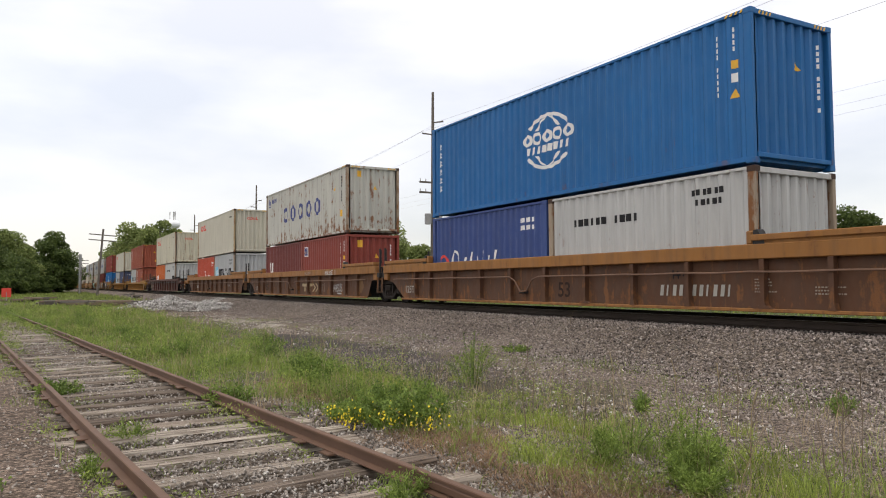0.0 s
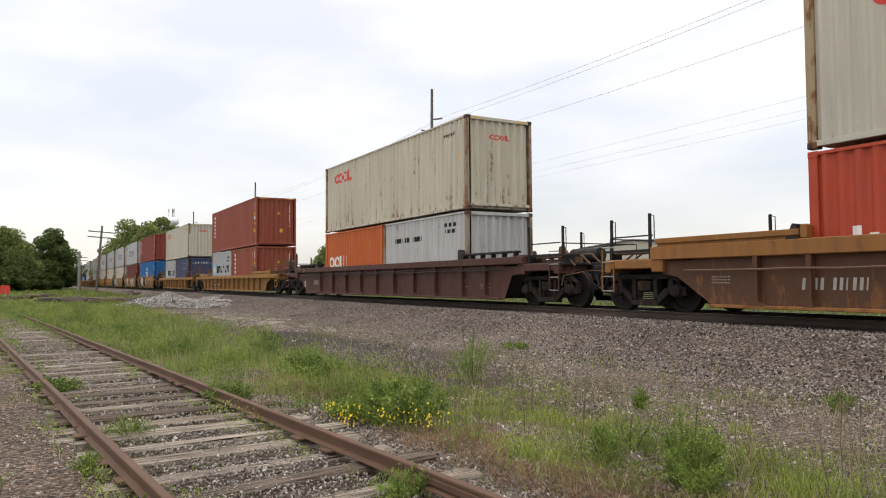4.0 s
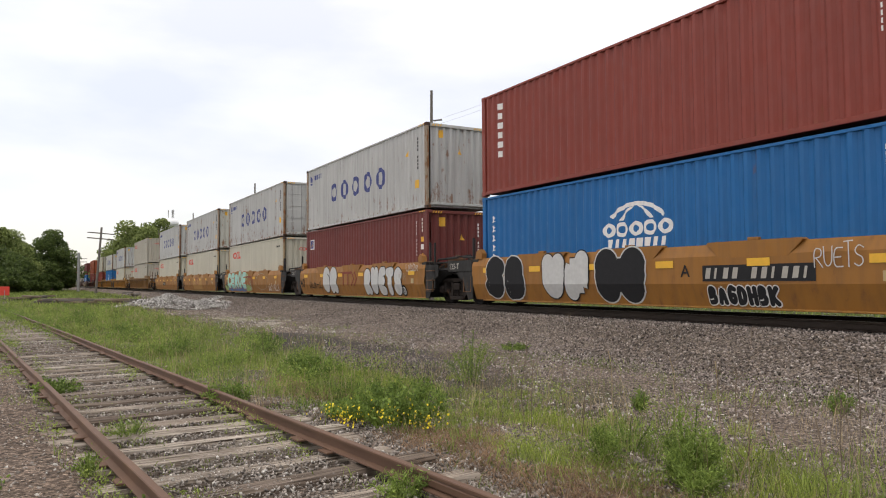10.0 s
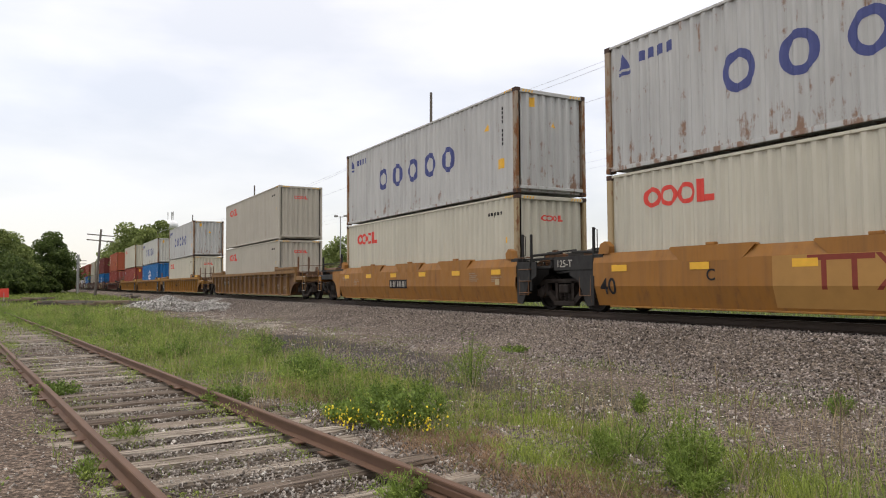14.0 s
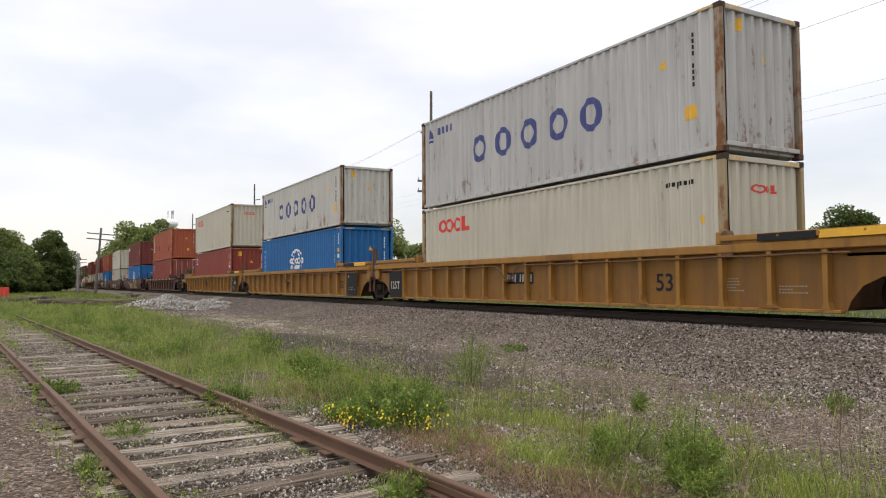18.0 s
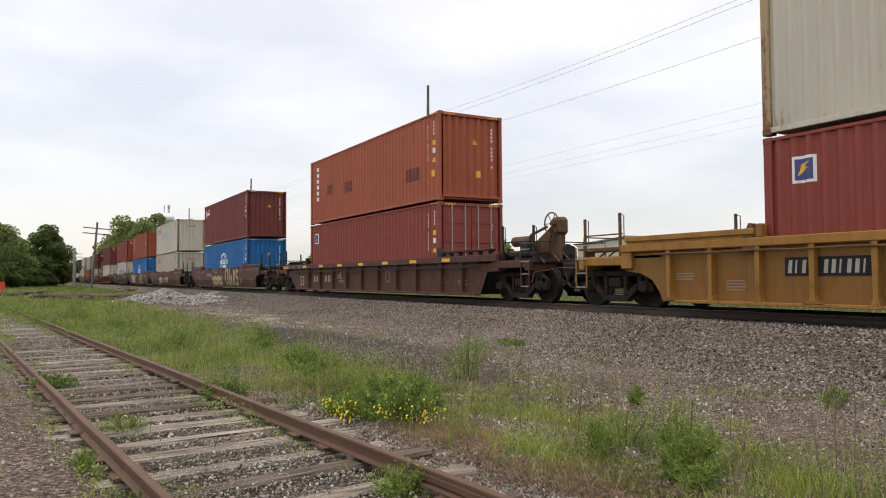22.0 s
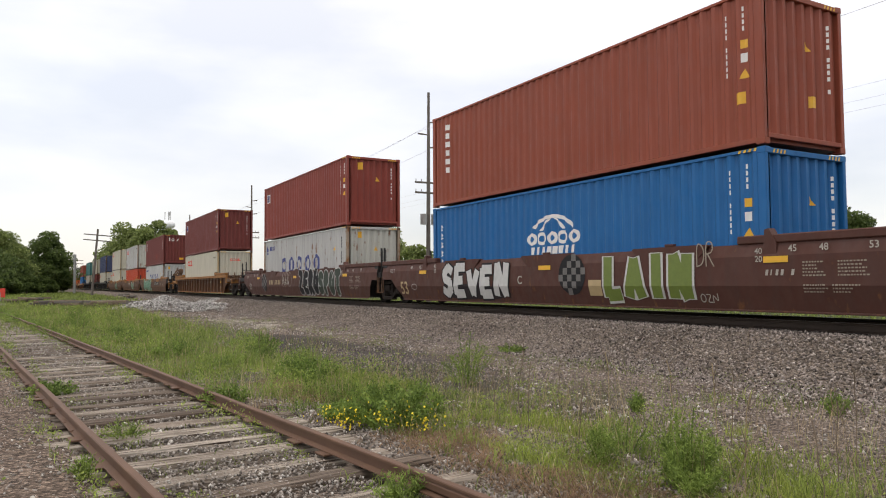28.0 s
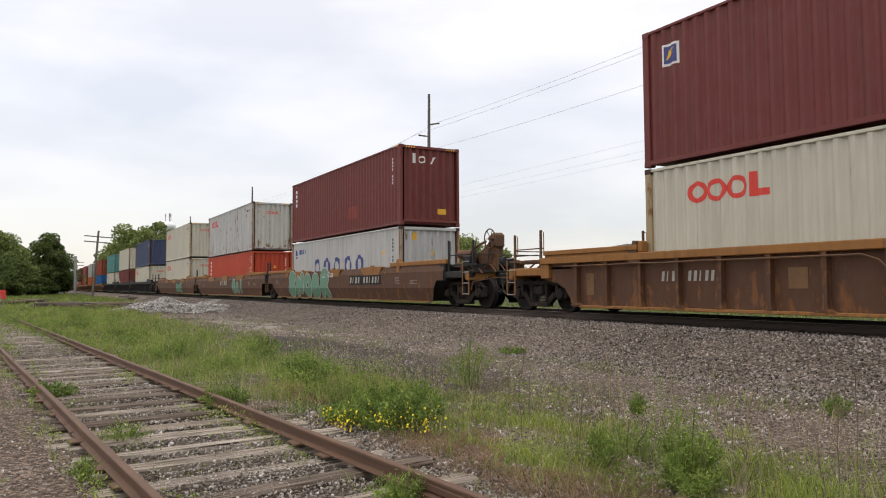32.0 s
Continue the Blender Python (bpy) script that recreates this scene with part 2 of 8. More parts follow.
def make_wood():
    k = Nodes("weathered_sleeper_wood")
    grain = k.noise(1.0, k.coords((60, 2.0, 30), drift=30.0), 6, 0.6)
    big = k.noise(1.6, k.coords((1, 1, 1), drift=30.0), 3)
    c = k.ramp(grain, (0.34, (0.045, 0.034, 0.027)), (0.48, (0.27, 0.235, 0.20)), (0.68, (0.56, 0.52, 0.47)))
    tone = k.ramp(k.info.outputs["Random"], (0.0, (0.34, 0.29, 0.26)), (0.40, (0.72, 0.67, 0.62)), (1.0, (1.0, 0.98, 0.94)))
    c = k.mix(1.0, c, tone, "MULTIPLY")
    c = k.mix(k.ramp(big, (0.48, 0.0), (0.70, 0.7)), c, (0.085, 0.066, 0.052))
    k.bump(grain, 0.6, 0.01)
    return k.done(c, 0.9, 0.0, 0.2)


def make_stone(name, lo, mid, hi):
    k = Nodes(name)
    g = k.n.new("ShaderNodeNewGeometry")
    r = g.outputs["Random Per Island"]
    c = k.ramp(r, (0.0, lo), (0.5, mid), (0.90, scaled(mid, 1.35)), (1.0, hi))
    n = k.noise(50.0, k.coords((1, 1, 1)), 4)
    c = k.mix(1.0, c, k.ramp(n, (0.3, 0.62), (0.7, 1.15)), "MULTIPLY")
    k.bump(n, 0.3, 0.006)
    return k.done(c, 0.9, 0.0, 0.25)


def make_blade(name, lo, hi, rough=0.6):
    k = Nodes(name)
    g = k.n.new("ShaderNodeNewGeometry")
    patch = k.noise(0.5, k.coords((1, 1, 1)), 3)
    c = k.ramp(g.outputs["Random Per Island"], (0.0, lo), (0.75, hi), (1.0, scaled(hi, 1.25)))
    c = k.mix(k.ramp(patch, (0.42, 0.0), (0.7, 0.5)), c, scaled(hi, 1.25))
    clump = k.noise(2.3, k.coords((1, 1, 1)), 3)
    c = k.mix(k.ramp(clump, (0.35, 0.6), (0.6, 0.0)), c, scaled(lo, 0.9))
    m = k.done(c, rough, 0.0, 0.3)
    thin = k.n.new("ShaderNodeBsdfTranslucent")
    both = k.n.new("ShaderNodeMixShader")
    both.inputs[0].default_value = 0.38
    k.link(c, thin.inputs[0])
    k.link(k.bsdf.outputs[0], both.inputs[1])
    k.link(thin.outputs[0], both.inputs[2])
    k.link(both.outputs[0], k.n["Material Output"].inputs[0])
    return m


def make_ground():
    """Cinders, fine gravel and soil; grass soil takes over in patches; grey ballast along the line, the train's shade
    painted in under it.
    """
    k = Nodes("cinder_and_gravel_ground")
    geo = k.n.new("ShaderNodeNewGeometry")
    xyz = k.n.new("ShaderNodeSeparateXYZ")
    k.link(geo.outputs["Position"], xyz.inputs[0])
    vec = k.coords((1, 1, 1))
    fine = k.noise(38.0, vec, 4, 0.7)
    peb = k.voronoi(32.0, vec)
    patch = k.noise(0.32, vec, 5, 0.6)
    patch2 = k.noise(1.1, k.coords((0.5, 1.0, 1.0)), 4, 0.6)
    c = k.ramp(fine, (0.30, (0.050, 0.041, 0.036)), (0.50, (0.168, 0.140, 0.117)), (0.70, (0.42, 0.37, 0.32)))
    bw = k.ramp(peb, (0.15, (0.22, 0.21, 0.20)), (0.6, (0.95, 0.92, 0.9)), (0.9, (1.7, 1.65, 1.6)))
    c = k.mix(0.85, c, bw, "MULTIPLY")
    c = k.mix(k.ramp(patch2, (0.40, 0.0), (0.65, 0.8)), c, (0.62, 0.60, 0.58), "MULTIPLY")
    green = k.ramp(k.noise(9.0, vec, 4), (0.3, (0.026, 0.032, 0.013)), (0.7, (0.085, 0.095, 0.035)))
    # fields far from the line and the strip between the tracks are grassy
    yfar = k.ramp(k.math("MULTIPLY", k.math("SUBTRACT", xyz.outputs[1], 14.3), 0.5), (0.0, 0.0), (0.6, 1.0))
    xfar = k.ramp(k.math("MULTIPLY", k.math("SUBTRACT", -58.0, xyz.outputs[0]), 0.04), (0.0, 0.0), (0.8, 1.0))
    near = k.ramp(k.math("MULTIPLY", xyz.outputs[1], 0.1), (0.0, 1.0), (0.80, 1.0), (0.95, 0.0))
    left = k.math("MULTIPLY", xfar, near)
    strip = k.ramp(patch, (0.46, 0.0), (0.60, 0.75))
    band = k.ramp(k.math("MULTIPLY", k.math("SUBTRACT", xyz.outputs[1], 2.6), 0.1), (0.0, 0.0), (0.06, 1.0), (0.30, 1.0), (0.48, 0.0))
    g = k.math("MAXIMUM", k.math("MAXIMUM", yfar, left), k.math("MULTIPLY", strip, band))
    c = k.mix(g, c, green)
    # shade below the train, painted as a dark strip along the main line
    train_shade = k.ramp(k.math("MULTIPLY", k.math("ABSOLUTE", k.math("SUBTRACT", xyz.outputs[1], 12.51), 0.0), 0.5), (0.66, 1.0), (0.80, 0.0))
    c = k.mix(train_shade, c, (0.055, 0.043, 0.035))
    # sooty cinders between the tracks, dark soil under the siding
    soot = k.ramp(k.math("MULTIPLY", k.math("SUBTRACT", xyz.outputs[1], 4.0), 0.1), (0.0, 0.0), (0.14, 1.0), (0.44, 1.0), (0.52, 0.0))
    c = k.mix(k.math("MULTIPLY", soot, 0.9), c, (1.0, 0.965, 0.955), "MULTIPLY")
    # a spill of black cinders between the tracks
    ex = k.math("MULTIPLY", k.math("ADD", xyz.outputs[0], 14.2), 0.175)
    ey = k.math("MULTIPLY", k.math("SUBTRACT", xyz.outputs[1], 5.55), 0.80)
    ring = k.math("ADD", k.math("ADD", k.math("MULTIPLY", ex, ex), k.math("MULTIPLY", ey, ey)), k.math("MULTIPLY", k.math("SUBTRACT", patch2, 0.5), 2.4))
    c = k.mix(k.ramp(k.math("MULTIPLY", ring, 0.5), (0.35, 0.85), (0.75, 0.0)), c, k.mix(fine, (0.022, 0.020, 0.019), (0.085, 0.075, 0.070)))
    off = k.math("SUBTRACT", k.math("SUBTRACT", xyz.outputs[1], 1.824), k.math("MULTIPLY", xyz.outputs[0], 0.0924))
    bed = k.ramp(k.math("ABSOLUTE", off, 0.0), (0.9, 0.5), (1.4, 0.0))
    path = k.ramp(k.math("MULTIPLY", off, -1.0), (0.8, 0.0), (1.1, 1.0))
    c = k.mix(path, c, (1.04, 0.96, 0.91), "MULTIPLY")
    c = k.mix(bed, c, (0.50, 0.46, 0.44), "MULTIPLY")
    k.bump(k.math("ADD", fine, k.math("MULTIPLY", peb, 0.8)), 0.8, 0.02)
    return k.done(c, 0.95, 0.0, 0.2)


M_RAIL = make_rail()
# main rail: shade from the train above is put into its dark colour
M_MAIN_RAIL = plain("train_shaded_rail", (0.060, 0.040, 0.030), 0.7, 0.3, 3.0)
M_DARK_TIE = plain("creosoted_tie_wood", (0.030, 0.025, 0.022), 0.9, 0.3, 6.0)
M_FEATHER = make_blade("grey_green_weed_leaf", (0.095, 0.150, 0.030), (0.30, 0.40, 0.090))
M_SHINY_RAIL = plain("polished_rail_head", (0.30, 0.27, 0.25), 0.35, 0.2, 5.0, 0.8)
M_WOOD = make_wood()
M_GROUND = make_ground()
M_BALLAST = make_stone("grey_pink_ballast_stone", (0.045, 0.038, 0.034), (0.275, 0.236, 0.212), (0.58, 0.52, 0.47))
M_CINDER = make_stone("brown_grey_gravel", (0.050, 0.042, 0.037), (0.36, 0.31, 0.27), (0.90, 0.84, 0.77))
M_SIDESTONE = make_stone("pale_siding_stone", (0.120, 0.105, 0.092), (0.300, 0.268, 0.238), (0.64, 0.61, 0.56))
M_STENCIL = plain("worn_stencil_paint", (0.29, 0.25, 0.20), 0.75, 0.3)
M_SHEET = plain("lighter_ochre_repaint", (0.36, 0.19, 0.05), 0.65, 0.2, 3.0)
M_PILE = make_stone("pale_limestone_rubble", (0.16, 0.15, 0.14), (0.40, 0.39, 0.37), (0.75, 0.74, 0.71))
M_SAND = make_stone("pale_sand_and_chips", (0.30, 0.27, 0.22), (0.46, 0.42, 0.35), (0.66, 0.62, 0.54))
M_GRASS = make_blade("green_grass_blade", (0.080, 0.122, 0.027), (0.29, 0.355, 0.087))
M_DRY = make_blade("dry_grass_blade", (0.24, 0.18, 0.10), (0.52, 0.42, 0.26), 0.8)
M_LEAF = make_blade("weed_leaf", (0.070, 0.120, 0.026), (0.25, 0.35, 0.078))
M_TREE_DARK = make_blade("dark_tree_leaf", (0.042, 0.070, 0.020), (0.135, 0.185, 0.050))
M_TREE = make_blade("tree_leaf", (0.095, 0.135, 0.040), (0.27, 0.32, 0.105))
M_LOWLEAF = make_blade("bright_low_weed_leaf", (0.11, 0.165, 0.034), (0.37, 0.46, 0.105))
M_STRIP = make_blade("yellow_green_grass_blade", (0.110, 0.155, 0.028), (0.37, 0.44, 0.088))
M_LITTER = make_blade("dead_brown_litter", (0.13, 0.085, 0.055), (0.34, 0.225, 0.14), 0.85)
M_CHIP = make_stone("white_limestone_chip", (0.24, 0.23, 0.21), (0.46, 0.44, 0.41), (0.74, 0.72, 0.68))
M_PETAL = plain("yellow_petal", (0.86, 0.68, 0.03), 0.5, 0.1)
M_STEM = plain("dry_brown_stem", (0.165, 0.125, 0.088), 0.85, 0.25)
M_BARK = plain("grey_brown_bark", (0.085, 0.068, 0.052), 0.9, 0.3, 5.0)
M_POLE = plain("grey_pole_wood", (0.13, 0.115, 0.10), 0.9, 0.25, 4.0)
M_WIRE = plain("aluminium_wire", (0.60, 0.60, 0.62), 0.5, 0.1)
M_SIDING = plain("cream_metal_cladding", (0.52, 0.49, 0.40), 0.6, 0.08, 0.6)
M_ROOF = plain("weathered_roof_sheet", (0.20, 0.20, 0.20), 0.6, 0.15, 0.6)
M_TANK = plain("white_tank_paint", (0.86, 0.88, 0.90), 0.5, 0.05, 0.3)
M_SIGN = plain("red_sign_paint", (0.62, 0.05, 0.03), 0.5, 0.1)


# ---- geometry helpers ----
class Geo:
    """Collects vertices and faces of one mesh."""

    def __init__(self):
        self.v, self.f, self.weld = [], [], False

    def add(self, verts, faces):
        n = len(self.v)
        self.v += [tuple(p) for p in verts]
        self.f += [tuple(n + i for i in q) for q in faces]
        return self

    def box(self, x0, x1, y0, y1, z0, z1, b=0.0):
        if b <= 0:
            vs = [(x, y, z) for x in (x0, x1) for y in (y0, y1) for z in (z0, z1)]
            return self.add(vs, [(0, 1, 3, 2), (4, 6, 7, 5), (0, 4, 5, 1), (2, 3, 7, 6), (0, 2, 6, 4), (1, 5, 7, 3)])
        cx, cy, cz = (x0 + x1) / 2, (y0 + y1) / 2, (z0 + z1) / 2
        hx, hy, hz = abs(x1 - x0) / 2, abs(y1 - y0) / 2, abs(z1 - z0) / 2
        b = min(b, 0.45 * min(hx, hy, hz) * 2)
        vs, idx = [], {}
        for sx in (-1, 1):
            for sy in (-1, 1):
                for sz in (-1, 1):
                    for ax in range(3):
                        h = [hx - b, hy - b, hz - b]
                        h[ax] += b
                        idx[(sx, sy, sz, ax)] = len(vs)
                        vs.append((cx + sx * h[0], cy + sy * h[1], cz + sz * h[2]))
        fs = []
        for ax in range(3):
            o1, o2 = [a for a in range(3) if a != ax]
            for s in (-1, 1):
                q = []
                for p1, p2 in ((-1, -1), (1, -1), (1, 1), (-1, 1)):
                    k = [0, 0, 0]
                    k[ax], k[o1], k[o2] = s, p1, p2
                    q.append(idx[(*k, ax)])
                fs.append(q if (s > 0) == (ax != 1) else q[::-1])
            for s1 in (-1, 1):
                for s2 in (-1, 1):
                    q = []
                    for s in (-1, 1):
                        k = [0, 0, 0]
                        k[ax], k[o1], k[o2] = s, s1, s2
                        q += [idx[(*k, o1)], idx[(*k, o2)]]
                    fs.append((q[0], q[1], q[3], q[2]))
        for sx in (-1, 1):
            for sy in (-1, 1):
                for sz in (-1, 1):
                    fs.append(tuple(idx[(sx, sy, sz, a)] for a in range(3)))
        return self.add(vs, fs)

    def prism(self, poly, y0, y1):
        """A polygon in x and z, drawn out from y0 to y1."""
        n = len(poly)
        self.add([(x, y0, z) for x, z in poly] + [(x, y1, z) for x, z in poly],
                 [tuple(range(n)), tuple(range(2 * n - 1, n - 1, -1))] + [(i, n + i, n + (i + 1) % n, (i + 1) % n) for i in range(n)])
        return self

    def tube(self, p0, p1, r0, r1=None, n=8):
        r1 = r0 if r1 is None else r1
        p0, p1 = Vector(p0), Vector(p1)
        d = (p1 - p0).normalized()
        a = d.orthogonal().normalized()
        b = d.cross(a)
        vs = []
        for p, r in ((p0, r0), (p1, r1)):
            for i in range(n):
                t = 2 * math.pi * i / n
                vs.append(p + (a * math.cos(t) + b * math.sin(t)) * r)
        return self.add(vs, [(i, (i + 1) % n, n + (i + 1) % n, n + i) for i in range(n)] + [tuple(range(n - 1, -1, -1)), tuple(range(n, 2 * n))])

    def path(self, pts, r, n=6):
        """A bent rod through the points."""
        pts = [Vector(p) for p in pts]
        vs, m = [], len(pts)
        a = None
        for i, p in enumerate(pts):
            d = (pts[min(i + 1, m - 1)] - pts[max(i - 1, 0)]).normalized()
            a = d.orthogonal().normalized() if a is None else (a - d * a.dot(d)).normalized()
            b = d.cross(a)
            vs += [p + (a * math.cos(2 * math.pi * j / n) + b * math.sin(2 * math.pi * j / n)) * r for j in range(n)]
        fs = [(i * n + j, i * n + (j + 1) % n, (i + 1) * n + (j + 1) % n, (i + 1) * n + j) for i in range(m - 1) for j in range(n)]
        return self.add(vs, fs + [tuple(range(n - 1, -1, -1)), tuple(range((m - 1) * n, m * n))])

    def lathe_y(self, prof, n=24, cx=0.0, cz=0.0):
        """A profile of (y, radius), turned round the y axis."""
        m = len(prof)
        vs = [(cx + r * math.sin(2 * math.pi * i / n), y, cz + r * math.cos(2 * math.pi * i / n)) for i in range(n) for y, r in prof]
        fs = [(i * m + j, i * m + j + 1, ((i + 1) % n) * m + j + 1, ((i + 1) % n) * m + j) for i in range(n) for j in range(m - 1)]
        return self.add(vs, fs + [tuple(i * m for i in range(n)), tuple(i * m + m - 1 for i in range(n - 1, -1, -1))])

    def mesh(self, name, smooth=False):
        me = bpy.data.meshes.new(name)
        me.from_pydata(self.v, [], self.f)
        bm = bmesh.new()
        bm.from_mesh(me)
        if self.weld:
            bmesh.ops.remove_doubles(bm, verts=bm.verts, dist=3e-4)
        bmesh.ops.recalc_face_normals(bm, faces=bm.faces)
        bm.to_mesh(me)
        bm.free()
        if smooth:
            me.polygons.foreach_set("use_smooth", [True] * len(me.polygons))
        me.materials.append(None)
        return me


CACHE = {}


def cached(key, make):
    if key not in CACHE:
        CACHE[key] = make()
    return CACHE[key]


def part(name, me, material, parent, label=""):
    """One mesh object under a thing or under a part."""
    if isinstance(me, Geo):
        me = me.mesh(name)
    ob = new(name, me)
    if not len(me.materials):
        me.materials.append(None)
    ob.material_slots[0].link = "OBJECT"
    ob.material_slots[0].material = material
    ob.parent = parent
    if label:
        ob["label"] = label
    return ob


def bulk(name, verts, faces_flat, sides, material):
    """A mesh object from arrays: every face has the same number of sides."""
    me = bpy.data.meshes.new(name)
    nf = len(faces_flat) // sides
    me.vertices.add(len(verts))
    me.vertices.foreach_set("co", np.asarray(verts, dtype=np.float32).ravel())
    me.loops.add(nf * sides)
    me.loops.foreach_set("vertex_index", np.asarray(faces_flat, dtype=np.int32).ravel())
    me.polygons.add(nf)
    me.polygons.foreach_set("loop_start", np.arange(0, nf * sides, sides, dtype=np.int32))
    me.update(calc_edges=True)
    me.validate()
    me.materials.append(material)
    return new(name, me)


def spans_at(polys, x):
    zs = []
    for p in polys:
        for (x0, z0), (x1, z1) in zip(p, p[1:] + p[:1]):
            if (x0 <= x) != (x1 <= x):
                zs.append(z0 + (z1 - z0) * (x - x0) / (x1 - x0))
    zs.sort()
    return list(zip(zs[::2], zs[1::2]))


def decal(polys, depth, breaks=(), step=0.06):
    """Paint laid on a wall: even-odd polygons in x and z, cut in strips that follow the wall's relief depth(x)."""
    xs0, xs1 = min(x for p in polys for x, _ in p), max(x for p in polys for x, _ in p)
    xs = {round(x, 4) for p in polys for x, _ in p} | {b for b in breaks if xs0 < b < xs1}
    n = max(1, int((xs1 - xs0) / step))
    xs |= {round(xs0 + (xs1 - xs0) * i / n, 4) for i in range(n + 1)}
    xs = sorted(xs)
    g = Geo()
    g.weld = True
    for a, b in zip(xs, xs[1:]):
        if b - a < 2e-4:
            continue
        e = 5e-5
        sa, sb = spans_at(polys, a + e), spans_at(polys, b - e)
        if len(sa) != len(sb):
            continue
        ya, yb = depth(a) - 0.004, depth(b) - 0.004
        for (p, q), (r, s) in zip(sa, sb):
            g.add([(a, ya, p), (b, yb, r), (b, yb, s), (a, ya, q)], [(0, 1, 2, 3)])
    return g


def p_rect(x, z, w, h, slant=0.0):
    return [(x, z), (x + w, z), (x + w + slant, z + h), (x + slant, z + h)]


def p_oval(x, z, rx, rz, n=28, a0=0.0, a1=360.0):
    return [(x + rx * math.cos(radians(a0 + (a1 - a0) * i / n)), z + rz * math.sin(radians(a0 + (a1 - a0) * i / n))) for i in range(n)]


def p_ring(x, z, rx, rz, t, n=28):
    return [p_oval(x, z, rx, rz, n), p_oval(x, z, rx - t, rz - t, n)]


def p_star(x, z, r0, r1, n=7):
    return [(x + (r0 if i % 2 == 0 else r1) * math.sin(math.pi * i / n), z + (r0 if i % 2 == 0 else r1) * math.cos(math.pi * i / n)) for i in range(2 * n)]


def text_mesh(word, size, bold=0.0):
    """A flat word in x and z, facing -y, its lower left corner at the origin."""
    cu = bpy.data.curves.new("word", "FONT")
    cu.body, cu.size, cu.offset = word, size, bold
    ob = bpy.data.objects.new("word", cu)
    me = bpy.data.meshes.new_from_object(ob)
    bpy.data.objects.remove(ob)
    me.transform(Matrix.Rotation(radians(90), 4, "X"))
    me.materials.clear()
    me.materials.append(None)
    return me


# ---- shipping containers ----
HW = 1.219
PITCH, DEEP = 0.278, 0.044


def wall_depth(x):
    """How far a corrugated side lies inside the container's outer face, at x."""
    u = (x / PITCH) % 1.0
    if u < 0.26:
        return 0.0
    if u < 0.5:
        return DEEP * (u - 0.26) / 0.24
    if u < 0.76:
        return DEEP
    return DEEP * (1 - (u - 0.76) / 0.24)


def wall_breaks(a, b):
    out = []
    i = math.floor(a / PITCH)
    while i * PITCH < b:
        out += [x for x in (i * PITCH, (i + 0.26) * PITCH, (i + 0.5) * PITCH, (i + 0.76) * PITCH) if a < x < b]
        i += 1
    return [a] + out + [b]


def side_mesh(L, H, s):
    a, b = -L / 2 + 0.15, L / 2 - 0.15
    z0, z1 = 0.13, H - 0.07
    g = Geo()
    xs = wall_breaks(a, b)
    vs = []
    for x in xs:
        y = s * (HW - 0.016 - wall_depth(x))
        vs += [(x, y, z0), (x, y, z1)]
    n = len(xs)
    g.add(vs, [(2 * i, 2 * i + 2, 2 * i + 3, 2 * i + 1) for i in range(n - 1)])
    return g.mesh("side_panel")


def end_mesh(L, H):
    g = Geo()
    ys = wall_breaks(-HW + 0.16, HW - 0.16)
    vs = []
    for y in ys:
        x = L / 2 - 0.03 - 1.6 * wall_depth(y)
        vs += [(x, y, 0.16), (x, y, H - 0.11)]
    g.add(vs, [(2 * i, 2 * i + 2, 2 * i + 3, 2 * i + 1) for i in range(len(ys) - 1)])
    return g.mesh("end_panel")


def roof_mesh(L, H):
    g = Geo()
    vs, n = [], int(L / 0.2)
    for i in range(n + 1):
        x = -L / 2 + 0.12 + (L - 0.24) * i / n
        z = H - 0.02 - (0.018 if i % 2 else 0.0)
        vs += [(x, -HW + 0.06, z), (x, HW - 0.06, z)]
    g.add(vs, [(2 * i, 2 * i + 2, 2 * i + 3, 2 * i + 1) for i in range(n)])
    return g.mesh("roof")


def door_mesh(L, H, s):
    x = L / 2
    y0, y1 = (0.012, HW - 0.16) if s > 0 else (-HW + 0.16, -0.012)
    g = Geo().box(x - 0.09, x - 0.04, y0, y1, 0.17, H - 0.12, 0.008)
    for i in range(4):
        z = 0.32 + (H - 0.75) * i / 3.4
        g.box(x - 0.045, x - 0.025, y0 + 0.07, y1 - 0.07, z, z + (H - 0.75) / 3.4 * 0.72, 0.015)
    return g.mesh("door")


def mark(thing, name, polys, material, label="", L=12.19):
    g = decal(polys, lambda x: -(HW - 0.016 - wall_depth(x)), wall_breaks(-L / 2 + 0.15, L / 2 - 0.15))
    return part(name, g, material, thing, label)


def marks_apart(thing, name, polys, material):
    """The same, each painted shape a part of its own."""
    for p in polys:
        mark(thing, name, [p], material)


def row(thing, name, polys, material):
    """Small painted characters, too small to pick apart."""
    return tagged(mark(thing, name, polys, material), kind="stuff")


def number_column(thing, x, z, n, material, dz=0.125, w=0.034, h=0.09):
    row(thing, "number_marking", [p_rect(x, z - i * dz, w, h) for i in range(n) if i % 6 != 4], material)


def end_mark(thing, name, polys, material, L):
    """Paint on the +x end: polygons in y and z."""
    g = decal(polys, lambda y: -(L / 2 - 0.03 - 1.6 * wall_depth(y)), wall_breaks(-HW + 0.16, HW - 0.16))
    g.v = [(-y, x, z) for x, y, z in g.v]
    return tagged(part(name, g, material, thing), kind="stuff" if name == "number_marking" else "")


